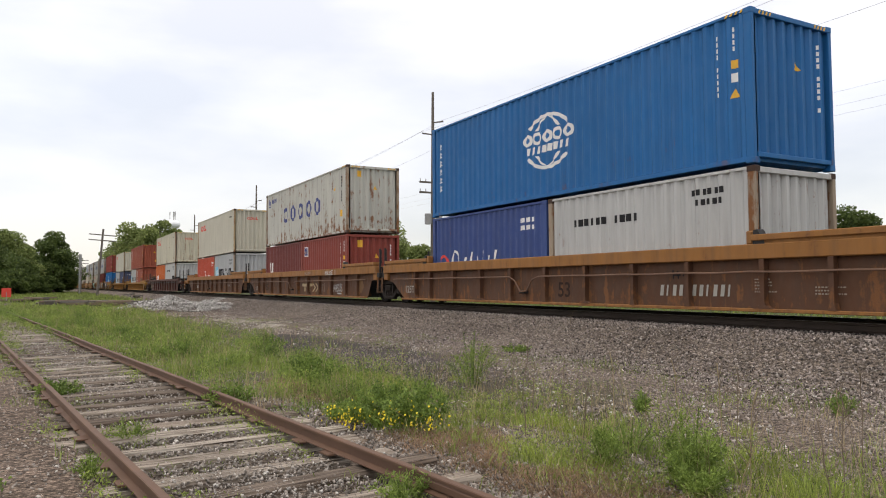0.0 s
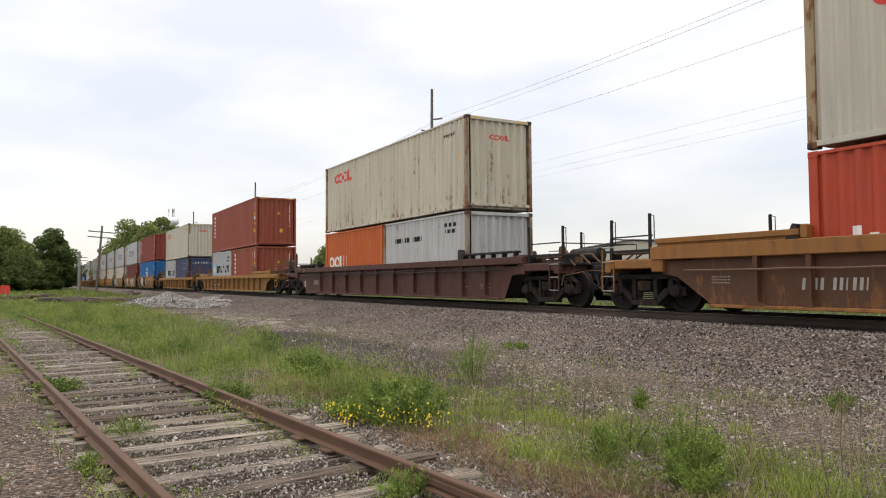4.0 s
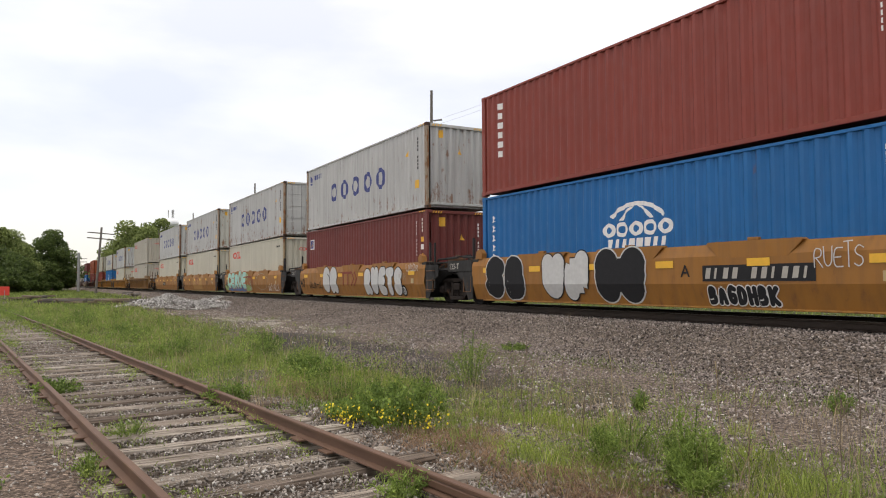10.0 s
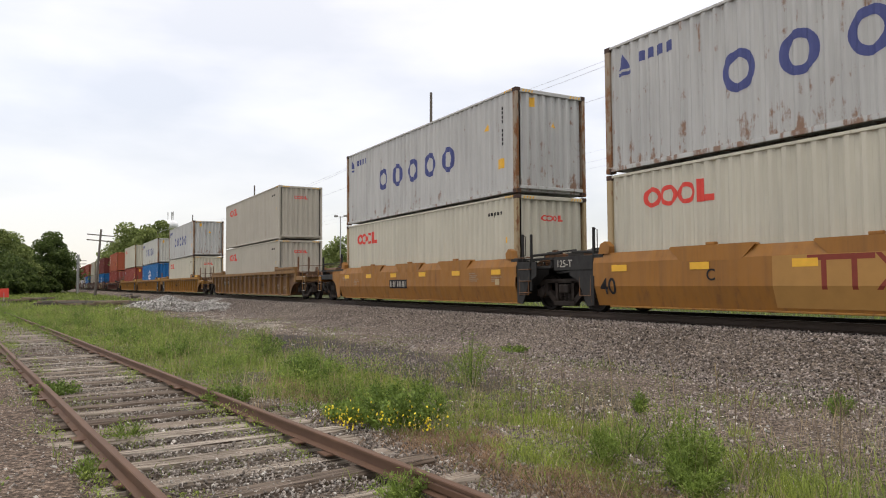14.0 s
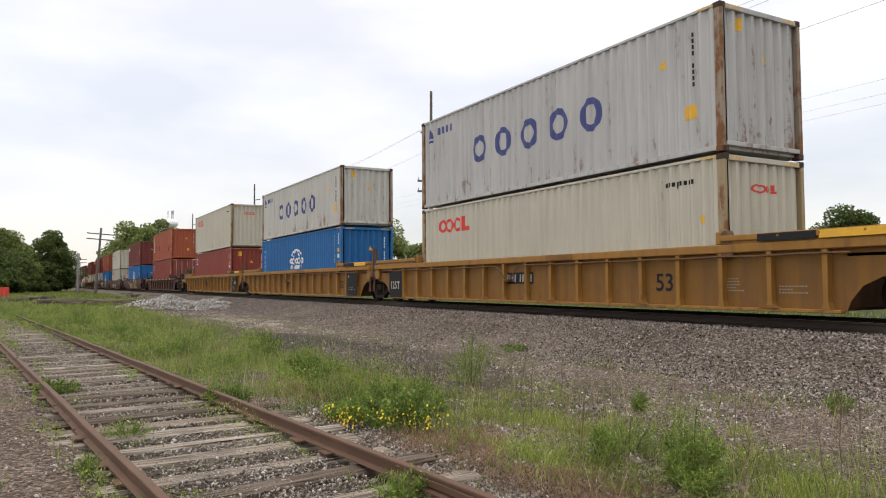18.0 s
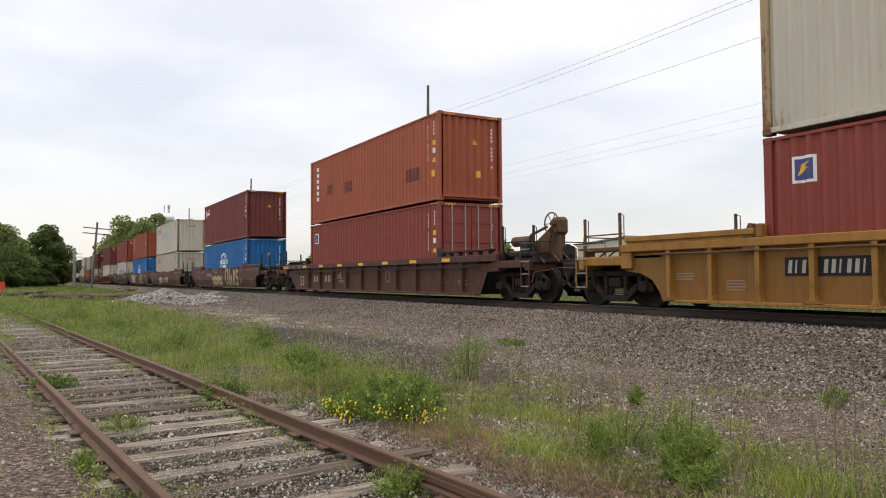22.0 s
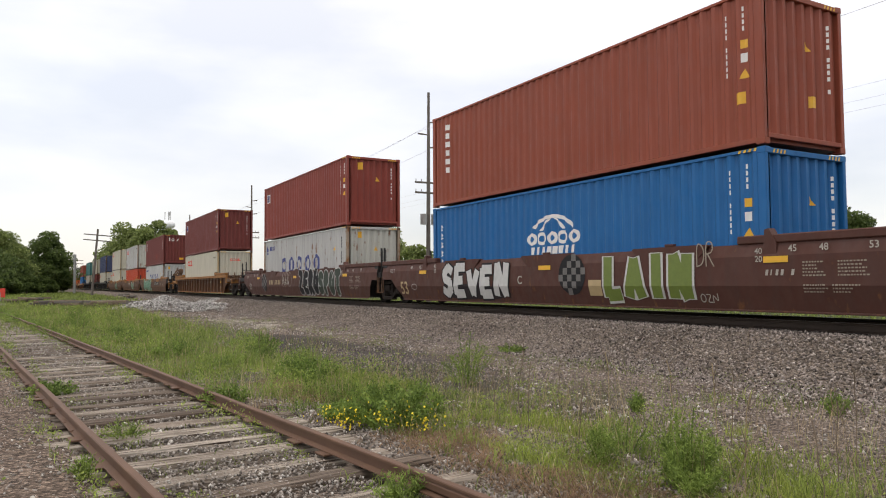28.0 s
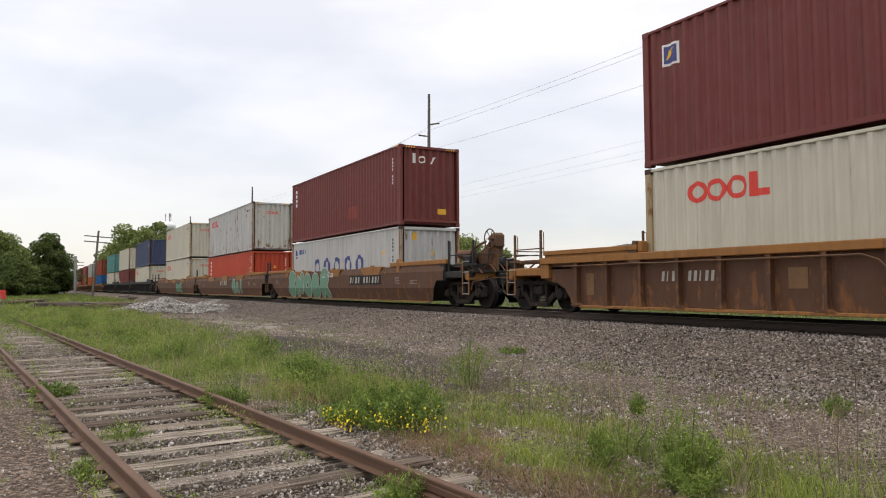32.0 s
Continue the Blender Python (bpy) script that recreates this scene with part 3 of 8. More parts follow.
def container(name, paint, L, H, label, doors_front=False, logo="", frame_paint=None, far=False):
    mat = PAINT[paint]
    fmat = mat
    pmat = PAINT[frame_paint] if frame_paint else mat
    e = new(name)
    key = (L, H)
    for s in (-1, 1):
        part("side_panel", cached(("side", key, s), lambda: side_mesh(L, H, s)), mat, e)
        part("top_rail", cached(("trail", key, s), lambda: Geo().box(-L / 2 + 0.12, L / 2 - 0.12, s * (HW - 0.004), s * (HW - 0.075), H - 0.072, H - 0.012, 0.008).mesh("top_rail")), fmat, e)
        part("bottom_rail", cached(("brail", key, s), lambda: Geo().box(-L / 2 + 0.12, L / 2 - 0.12, s * (HW - 0.004), s * (HW - 0.075), 0.035, 0.135, 0.008).mesh("bottom_rail")), fmat, e)
        part("end_sill", cached(("sill", key, s), lambda: Geo().box(s * L / 2, s * (L / 2 - 0.09), -HW + 0.12, HW - 0.12, 0.12, 0.21, 0.01).mesh("end_sill")), fmat, e)
        part("end_header", cached(("head", key, s), lambda: Geo().box(s * L / 2, s * (L / 2 - 0.09), -HW + 0.12, HW - 0.12, H - 0.125, H - 0.02, 0.01).mesh("end_header")), fmat, e)
        for t in (-1, 1):
            part("corner_post", cached(("post", key, s, t), lambda: Geo().box(s * (L / 2 - 0.002), s * (L / 2 - 0.165), t * (HW - 0.002), t * (HW - 0.10), 0.1, H - 0.1, 0.012).mesh("corner_post")), pmat, e)
            for z in (() if far else (0, H - 0.118)):
                part("corner_casting", cached(("cast", key, s, t, z), lambda: casting(L, s, t, z)), M_CASTING if frame_paint else pmat, e)
    part("roof", cached(("roof", key), lambda: roof_mesh(L, H)), mat, e)
    part("floor", cached(("floor", key), lambda: Geo().box(-L / 2 + 0.1, L / 2 - 0.1, -HW + 0.06, HW - 0.06, 0.06, 0.15).mesh("floor")), fmat, e)
    flip = Matrix.Rotation(math.pi, 4, "Z")
    p = part("end_panel", cached(("end", key), lambda: end_mesh(L, H)), PAINT[END_PAINT.get(paint, paint)], e)
    if doors_front:
        p.matrix_basis = flip
    for s in (-1, 1):
        d = part("door", cached(("door", key, s), lambda: door_mesh(L, H, s)), mat, e)
        if not doors_front:
            d.matrix_basis = flip
        for i, y in enumerate(() if far else (0.25, 0.75)):
            part("lock_rod", cached(("rod", key, s, i), lambda: Geo().tube((L / 2 - 0.012, s * y, 0.12), (L / 2 - 0.012, s * y, H - 0.08), 0.022, n=8)
                                    .box(L / 2 - 0.03, L / 2 + 0.004, s * y - 0.05, s * y + 0.05, 0.95, 1.05).mesh("lock_rod")), M_GALV, d)
    if not far:
        LOGOS[logo](e, L, H)
        if H > 2.8:
            part("hazard_stripe", cached(("hazard", key), lambda: hazard_mesh(L, H)), M_YELLOW, e, "yellow height-warning stripes")["kind"] = "stuff"
    return tagged(e, label, "shipping container", "containers on the train")


END_PAINT = {"grey": "grey_rusty", "grey_rusty": "white_rusty"}   # the ends are rustier than the sides


def hazard_mesh(L, H):
    """Slanted yellow bars along the top edges at the front corners, on the near side and on the end."""
    g = Geo()
    for i in range(4):
        a = L / 2 - 0.24 - i * 0.11
        g.prism([(a, H - 0.07), (a + 0.05, H - 0.07), (a + 0.08, H - 0.016), (a + 0.03, H - 0.016)], -HW - 0.001, -HW + 0.003)
    for s in (-1, 1):
        for i in range(4):
            y = s * (HW - 0.24 - i * 0.10)
            x1 = L / 2 + 0.003
            g.add([(x1, y - 0.025, H - 0.11), (x1, y + 0.02, H - 0.11), (x1, y + 0.05, H - 0.04), (x1, y + 0.005, H - 0.04)], [(0, 1, 2, 3)])
    return g.mesh("hazard_stripe")


def casting(L, s, t, z):
    g = Geo().box(s * (L / 2 + 0.003), s * (L / 2 - 0.178), t * (HW + 0.003), t * (HW - 0.162), z, z + 0.118, 0.012)
    g.box(s * (L / 2 - 0.055), s * (L / 2 - 0.125), t * (HW + 0.0045), t * (HW + 0.001), z + 0.035, z + 0.085)
    return g.mesh("corner_casting")


def logo_none(e, L, H):
    number_column(e, L / 2 - 0.75, H - 0.45, 4, M_WHITE)


def data_marks(e, L, H, material):
    """Number columns, owner's code and warning stickers by the front end, as on most boxes."""
    number_column(e, L / 2 - 0.78, H - 0.44, 11, material, 0.122, 0.030, 0.086)
    number_column(e, L / 2 - 0.43, H - 0.36, 4, material, 0.122, 0.030, 0.086)
    mark(e, "warning_sticker", [[(L / 2 - 0.50, H - 1.62), (L / 2 - 0.30, H - 1.62), (L / 2 - 0.40, H - 1.44)]], M_YELLOW)
    mark(e, "data_sticker", [p_rect(L / 2 - 0.46, H - 1.06, 0.13, 0.16)], M_YELLOW)
    mark(e, "data_plate", [p_rect(L / 2 - 0.46, H - 1.32, 0.12, 0.17)], M_WHITE)
    end_mark(e, "warning_sticker", [[(0.05, H - 1.0), (0.27, H - 1.0), (0.16, H - 0.8)]], M_YELLOW, L)
    end_mark(e, "number_marking", [p_rect(0.80, H - 0.5 - i * 0.125, 0.038, 0.085) for i in range(11) if i not in (4, 9)], material, L)


def logo_globe(e, L, H):
    """A white globe emblem crossed by a band of rounded blocks, and square signs by the rear end."""
    x, z = 0.0, H * 0.51
    for a0, a1 in ((32, 148), (212, 328)):
        arc = p_oval(x, z, 1.0, 0.72, 20, a0, a1) + p_oval(x, z, 0.90, 0.63, 20, a0, a1)[::-1]
        mark(e, "emblem", [arc], M_WHITE, "white globe emblem")
    for top in (1, -1):
        for side in (-1, 1):
            leg = [(x + side * 0.06, z + top * 0.63), (x + side * 0.17, z + top * 0.61), (x + side * 0.36, z + top * 0.50), (x + side * 0.50, z + top * 0.33),
                   (x + side * 0.40, z + top * 0.33), (x + side * 0.28, z + top * 0.47)]
            mark(e, "emblem", [leg if side > 0 else leg[::-1]], M_WHITE)
    for i in range(5):
        mark(e, "emblem_block", [p_oval(x - 0.84 + i * 0.42, z + 0.13, 0.195, 0.165, 20), p_oval(x - 0.84 + i * 0.42, z + 0.13, 0.10, 0.08, 16)], M_WHITE)
    mark(e, "emblem_bar", [p_rect(x - 0.90 + i * 0.228, z - 0.27, 0.15, 0.19, 0.03) for i in range(8)], M_WHITE)
    for i in range(6):
        a, b = -L / 2 + 0.42, H * 0.74 - i * 0.27
        notch = 0.05 + 0.03 * (i % 3)
        mark(e, "sign", [[(a, b), (a + 0.09, b + 0.02), (a + 0.12, b), (a + 0.22, b + 0.03), (a + 0.15, b + notch), (a + 0.21, b + 0.13), (a + 0.14, b + 0.19), (a + 0.02, b + 0.17), (a + 0.07, b + notch + 0.02)]], M_WHITE)
    data_marks(e, L, H, M_WHITE)


def logo_rings(e, L, H):
    """A row of five blue rings and a small blue sign by the rear end."""
    x0 = -L / 2 + 3.57
    for i in range(5):
        mark(e, "logo_ring", p_ring(x0 + i * 1.22, H * 0.508, 0.37, 0.405, 0.165), M_BLUEMARK)
    x = -L / 2 + 0.42
    marks_apart(e, "sign", [[(x, H - 0.62), (x + 0.36, H - 0.62), (x + 0.16, H - 0.28)], p_rect(x, H - 0.76, 0.40, 0.08)], M_BLUEMARK)
    marks_apart(e, "sign", [p_rect(x + 0.62 + i * 0.26, H - 0.58, 0.18, 0.22) for i in range(4)], M_BLUEMARK)
    number_column(e, L / 2 - 0.72, H - 0.5, 9, M_DARKMARK)
    mark(e, "data_sticker", [p_rect(L / 2 - 0.95, H * 0.26, 0.30, 0.28)], M_YELLOW)
    mark(e, "warning_sticker", [[(L / 2 - 1.6, H - 0.95), (L / 2 - 1.36, H - 0.95), (L / 2 - 1.48, H - 0.74)]], M_YELLOW)
    end_mark(e, "data_sticker", [p_rect(-0.72, H - 0.48, 0.16, 0.26)], M_YELLOW, L)
    end_mark(e, "warning_sticker", [[(0.0, H - 1.0), (0.2, H - 1.0), (0.1, H - 0.8)]], M_YELLOW, L)


def red_sign(e, x, z, k):
    """Three red rings and an angle."""
    for i in range(3):
        mark(e, "logo_ring", p_ring(x + i * 0.42 * k, z, 0.215 * k, 0.20 * k, 0.085 * k, 24), M_REDMARK)
    mark(e, "logo_bar", [[(x + 1.10 * k, z - 0.2 * k), (x + 1.46 * k, z - 0.2 * k), (x + 1.46 * k, z - 0.08 * k), (x + 1.24 * k, z - 0.08 * k), (x + 1.24 * k, z + 0.22 * k), (x + 1.10 * k, z + 0.22 * k)]], M_REDMARK)


def logo_red(e, L, H):
    red_sign(e, -L / 2 + 1.36, H - 0.63, 1.08)
    number_column(e, L / 2 - 1.2, H - 0.55, 1, M_DARKMARK)
    row(e, "number_marking", [p_rect(L / 2 - 1.5 + i * 0.1, H - 0.5, 0.06, 0.09) for i in range(8)], M_DARKMARK)
    mark(e, "data_sticker", [p_rect(L / 2 - 0.62, H * 0.55, 0.13, 0.16)], M_YELLOW)
    y, z = -0.25, H - 0.62
    for i in range(3):
        end_mark(e, "logo_ring", p_ring(y + i * 0.18, z, 0.095, 0.085, 0.036, 18), M_REDMARK, L)
    end_mark(e, "logo_bar", [p_rect(y + 0.48, z - 0.085, 0.16, 0.05), p_rect(y + 0.48, z - 0.03, 0.06, 0.12)], M_REDMARK, L)


def logo_red_patch(e, L, H):
    logo_red(e, L, H)
    mark(e, "paint_patch", [p_rect(-L / 2 + 3.4, H * 0.42, 4.3, 0.95)], PAINT["grey"], "mismatched grey paint patch")


def logo_star(e, L, H):
    """A white star on a sky-blue square, and six dark blocks."""
    x, z = -L / 2 + 0.96, H * 0.53
    mark(e, "star_field", [p_rect(x - 0.40, z - 0.42, 0.80, 0.84)], M_SKYMARK)
    g = decal([p_star(x, z, 0.33, 0.12)], lambda q: -(HW - 0.012 - wall_depth(q)), wall_breaks(-L / 2 + 0.15, L / 2 - 0.15))
    part("star", g, M_WHITE, e)
    for i in range(6):
        a = x + 0.68 + i * 0.60
        lo = 0.0 if i % 2 else 0.17
        mark(e, "logo_block", [p_rect(a, z - 0.24, 0.46, 0.49), p_rect(a + 0.145, z - 0.24 + lo, 0.17, 0.32)], M_DARKMARK)
    row(e, "number_marking", [p_rect(L / 2 - 1.4 + i * 0.14, H - 0.5, 0.09, 0.12) for i in range(6)] + [p_rect(L / 2 - 1.4 + i * 0.14, H - 0.72, 0.09, 0.12) for i in range(5)] , M_DARKMARK)


def logo_star_plain(e, L, H):
    row(e, "logo_block", [p_rect(-L / 2 + 0.95 + i * 0.2, H * 0.70, 0.13, 0.17) for i in range(11) if i != 6], M_DARKMARK)
    row(e, "number_marking", [p_rect(L / 2 - 1.5 + i * 0.14, H - 0.42, 0.09, 0.12) for i in range(6)] + [p_rect(L / 2 - 1.4 + i * 0.14, H - 0.62, 0.09, 0.12) for i in range(5)], M_DARKMARK)


def logo_column(e, L, H):
    """A column of white blocks by the rear end."""
    x = -L / 2 + 0.80
    marks_apart(e, "logo_block", [p_rect(x + 0.03 * (i % 2), H * 0.82 - i * 0.27, 0.22 - 0.06 * (i % 2), 0.17) for i in range(6)], M_WHITE)
    data_marks(e, L, H, M_WHITE)
    mark(e, "data_sticker", [p_rect(L / 2 - 0.6, H * 0.28, 0.2, 0.22)], M_YELLOW)
    end_mark(e, "data_sticker", [p_rect(0.22, H * 0.28, 0.2, 0.22)], M_YELLOW, L)


def logo_column_patched(e, L, H):
    logo_column(e, L, H)
    for x, w in ((-4.05, 0.75), (-2.0, 0.8), (3.7, 1.0)):
        mark(e, "paint_patch", [p_rect(x, H * 0.40 - 0.045 * (x + 4), w, 0.45)], PAINT["maroon"], "darker repair paint patch")


def logo_badge(e, L, H):
    """A small blue and white badge by the rear end."""
    x = -L / 2 + 0.55
    mark(e, "badge", [p_rect(x, H * 0.70, 0.42, 0.46)], M_WHITE)
    g = decal([p_rect(x + 0.05, H * 0.70 + 0.05, 0.32, 0.36)], lambda q: -(HW - 0.012 - wall_depth(q)), wall_breaks(-L / 2 + 0.15, L / 2 - 0.15))
    part("badge_field", g, M_BLUEMARK, e)
    z = H * 0.70
    g = decal([[(x + 0.09, z + 0.12), (x + 0.15, z + 0.32), (x + 0.32, z + 0.36), (x + 0.22, z + 0.27), (x + 0.30, z + 0.26), (x + 0.19, z + 0.19)]], lambda q: -(HW - 0.009 - wall_depth(q)), wall_breaks(-L / 2 + 0.15, L / 2 - 0.15))
    part("badge_stroke", g, M_YELLOW, e)
    data_marks(e, L, H, M_WHITE)
    end_mark(e, "data_sticker", [p_rect(-0.72, H - 0.55, 0.22, 0.30)], M_YELLOW, L)


def logo_beacon(e, L, H):
    x = -L / 2 + 0.5
    marks_apart(e, "sign", [p_rect(x, H - 0.85, 0.14, 0.5), p_rect(x + 0.2, H - 0.72, 0.9, 0.20)], M_WHITE)
    mark(e, "sign", [[(x + 0.28, H - 0.46), (x + 1.1, H - 0.46), (x + 1.1, H - 0.26)]], M_YELLOW)
    data_marks(e, L, H, M_WHITE)


def logo_tex(e, L, H):
    number_column(e, -L / 2 + 0.5, H - 0.5, 4, M_WHITE, 0.22, 0.16, 0.16)
    end_mark(e, "sign", p_ring(-0.32, H - 0.50, 0.14, 0.13, 0.05) + [p_rect(-0.68, H - 0.64, 0.10, 0.36), p_rect(0.0, H - 0.64, 0.10, 0.27, 0.16)], M_WHITE, L)
    end_mark(e, "data_sticker", [p_rect(0.3, H * 0.15, 0.4, 0.2)], M_YELLOW, L)
    number_column(e, L / 2 - 0.72, H - 0.5, 8, M_WHITE)
    mark(e, "paint_patch", [p_rect(1.2, H * 0.2, 0.9, 0.5)], PAINT["red"], "lighter repair paint patch")


def logo_letters(e, L, H):
    mark(e, "sign", [p_rect(-L / 2 + 0.7, H * 0.42, 0.16, 0.6, 0.05), p_rect(-L / 2 + 1.08, H * 0.42, 0.16, 0.6, 0.05), p_rect(-L / 2 + 0.8, H * 0.42, 0.3, 0.13)], M_WHITE)
    mark(e, "sign", [p_rect(-L / 2 + 0.78, H * 0.08, 0.14, 0.45), p_rect(-L / 2 + 0.92, H * 0.30, 0.25, 0.16)], M_WHITE)
    number_column(e, L / 2 - 0.6, H - 0.45, 8, M_WHITE)


def logo_swan(e, L, H):
    x = -L / 2 + 0.7
    marks_apart(e, "logo_block", [p_rect(x + i * 0.27, H * 0.34, 0.17, 0.3 if i else 0.42) for i in range(7)] + [p_rect(x + 3.0 + i * 0.32, H * 0.34, 0.22, 0.36) for i in range(3)], M_WHITE)
    mark(e, "emblem", [[(x + 2.0, H * 0.62), (x + 2.25, H * 0.60), (x + 2.5, H * 0.45), (x + 2.9, H * 0.36), (x + 2.1, H * 0.36), (x + 2.35, H * 0.46)]], M_WHITE, "white bird emblem")
    row(e, "number_marking", [p_rect(L / 2 - 1.2 + i * 0.12, H - 0.52, 0.08, 0.12) for i in range(7)] + [p_rect(L / 2 - 0.8 + i * 0.12, H - 0.72, 0.08, 0.12) for i in range(3)], M_WHITE)


def logo_lower(e, L, H):
    x = -L / 2 + 0.75
    mark(e, "logo_block", p_ring(x, H * 0.50, 0.24, 0.26, 0.09) + p_ring(x + 0.6, H * 0.50, 0.24, 0.26, 0.09) + [p_rect(x + 0.95, H * 0.41, 0.1, 0.5), p_rect(x + 1.3, H * 0.41, 0.1, 0.5), p_rect(x + 1.6, H * 0.41, 0.1, 0.5)], M_WHITE)


def logo_spray(e, L, H):
    x = -L / 2 + 1.4
    mark(e, "graffiti", p_ring(x, H * 0.45, 0.22, 0.34, 0.07) + [p_rect(x + 0.5 + i * 0.33, H * 0.36, 0.07, 0.34 + 0.15 * (i % 2), 0.1) for i in range(6)] + [p_rect(x + 0.4, H * 0.36, 1.9, 0.06)], M_WHITE, "white sprayed scrawl")
    mark(e, "graffiti", p_ring(x - 0.7, H * 0.42, 0.28, 0.30, 0.08), M_REDMARK)
    row(e, "number_marking", [p_rect(L / 2 - 1.2 + i * 0.13, H - 0.5, 0.09, 0.12) for i in range(5)] + [p_rect(L / 2 - 1.2 + i * 0.13, H - 0.7, 0.09, 0.12) for i in range(5)], M_WHITE)


def logo_line(e, L, H):
    """One line of small white characters near the top, on the side and on the end."""
    row(e, "number_marking", [p_rect(L / 2 - 2.25 + i * 0.15, H - 0.52, 0.045, 0.13) for i in range(12) if i not in (4, 10)], M_WHITE)
    row(e, "number_marking", [p_rect(L / 2 - 2.2 + i * 0.10, H - 0.95, 0.055, 0.09) for i in range(7)], M_WHITE)
    mark(e, "data_plate", [p_rect(L / 2 - 0.9, H * 0.42, 0.16, 0.18)], M_WHITE)
    mark(e, "data_sticker", [p_rect(L / 2 - 0.55, H * 0.42, 0.14, 0.16)], M_YELLOW)
    end_mark(e, "number_marking", [p_rect(-0.75 + i * 0.13, H - 0.5, 0.045, 0.13) for i in range(12) if i not in (4, 10)], M_WHITE, L)


LOGOS = {"": logo_none, "globe": logo_globe, "rings": logo_rings, "red": logo_red, "red_patch": logo_red_patch, "star": logo_star, "star_plain": logo_star_plain,
         "column": logo_column, "column_patched": logo_column_patched, "badge": logo_badge, "beacon": logo_beacon, "tex": logo_tex, "letters": logo_letters,
         "swan": logo_swan, "lower": logo_lower, "spray": logo_spray, "line": logo_line}


# ---- well cars ----
WHEEL_R = 0.46
SIDE_Y = 1.44


def wheelset_mesh():
    g = Geo()
    g.tube((0, -0.95, 0), (0, 0.95, 0), 0.075, n=12)
    for s in (-1, 1):
        prof = [(0.69, 0.10), (0.70, 0.13), (0.725, 0.36), (0.68, 0.38), (0.68, 0.485), (0.705, 0.485), (0.72, WHEEL_R), (0.82, WHEEL_R - 0.005), (0.82, 0.38), (0.775, 0.36), (0.79, 0.14), (0.83, 0.12), (0.83, 0.10)]
        g.lathe_y([(s * y, r) for y, r in prof], 28)
        for a in range(3):
            g.tube((0.22 * math.cos(a * 2.1), s * 0.775, 0.22 * math.sin(a * 2.1)), (0.22 * math.cos(a * 2.1), s * 0.80, 0.22 * math.sin(a * 2.1)), 0.045, n=8)
    return g.mesh("wheelset")


def side_frame_mesh(s):
    y0, y1 = s * 0.92, s * 1.06
    g = Geo()
    g.prism([(-1.12, 0.50), (-0.80, 0.70), (0.80, 0.70), (1.12, 0.50), (1.12, 0.62), (0.85, 0.80), (-0.85, 0.80), (-1.12, 0.62)], y0, y1)
    for k in (-1, 1):
        g.prism([(k * 1.14, 0.36), (k * 1.14, 0.64), (k * 0.98, 0.66), (k * 0.98, 0.36)], y0, y1)
        g.prism([(k * 0.80, 0.36), (k * 0.80, 0.70), (k * 0.70, 0.74), (k * 0.64, 0.40)], y0, y1)
        g.prism([(k * 0.70, 0.42), (k * 0.34, 0.14), (k * 0.24, 0.22), (k * 0.60, 0.52)], y0, y1)
        g.prism([(k * 0.36, 0.24), (k * 0.26, 0.24), (k * 0.26, 0.74), (k * 0.36, 0.74)], y0, y1)
    g.box(-0.40, 0.40, min(y0, y1) - 0.03, max(y0, y1) + 0.03, 0.13, 0.25, 0.02)
    return g.mesh("side_frame")


def make_bogie(parent, x):
    b = part("bogie", cached("bolster", lambda: Geo().box(-0.2, 0.2, -1.1, 1.1, 0.44, 0.66, 0.03).box(-0.16, 0.16, -0.3, 0.3, 0.66, 0.82).mesh("bogie")), M_IRON, parent)
    b.matrix_basis = pose(x, 0, 0)
    for s in (-1, 1):
        part("side_frame", cached(("sf", s), lambda: side_frame_mesh(s)), M_IRON, b)
        tagged(part("spring_nest", cached(("spring", s), lambda: springs(s)), M_IRON, b), kind="stuff")
        for k in (-1, 1):
            part("bearing_cap", cached(("cap", s, k), lambda: Geo().lathe_y([(s * 0.90, 0.15), (s * 1.04, 0.15), (s * 1.11, 0.12), (s * 1.13, 0.06)], 14, k * 0.89, WHEEL_R).mesh("bearing_cap")), M_IRON, b)
    for i, k in enumerate((-1, 1)):
        w = part("wheelset", cached("wheelset", wheelset_mesh), M_WHEEL, b)
        w.matrix_basis = pose(k * 0.89, 0, WHEEL_R)
        WHEELS[i].append(w)
    return b


def springs(s):
    g = Geo()
    for x in (-0.17, 0.0, 0.17):
        for i in range(5):
            g.tube((x, s * 0.99, 0.25 + i * 0.04), (x, s * 0.99, 0.272 + i * 0.04), 0.075, n=10)
    return g.mesh("spring_nest")


FOOT_Z = 0.17
PLATE_IN = 0.14
WHEELS = ([], [])
CAR = {  # half length of the side's foot, of its top, end of the raised chord, distance of the bogie at a joint and at a coupling, of the coupling
    53: dict(foot=8.4, top=9.5, joint=9.82, bogie=10.05, end=11.88),
    40: dict(foot=6.3, top=6.34, joint=7.83, bogie=8.0, end=9.93),
}


def side_ribbed(c, s, chord, arch):
    f, t = c["foot"], c["top"]
    if f + 0.6 > t:
        run = back = [(f, FOOT_Z)]
    elif arch:
        run = back = [(f + 0.02, FOOT_Z), (f + 0.10, 0.36), (f + 0.30, 0.60), (f + 0.60, 0.74), (t - 0.05, 0.80)]
    else:
        run = [(f + 0.05, FOOT_Z), (f + 0.42, 0.82), (t - 0.05, 0.88)]
        back = [(f - 0.38, FOOT_Z), (f + 0.50, 0.74), (t - 0.05, 0.84)]
    poly = [(-x, z) for x, z in reversed(back)] + run + [(t - 0.05, chord)] + [(-t + 0.05, chord)]
    return Geo().prism(poly, s * (SIDE_Y - PLATE_IN - 0.015), s * (SIDE_Y - PLATE_IN)).mesh("side_plate")


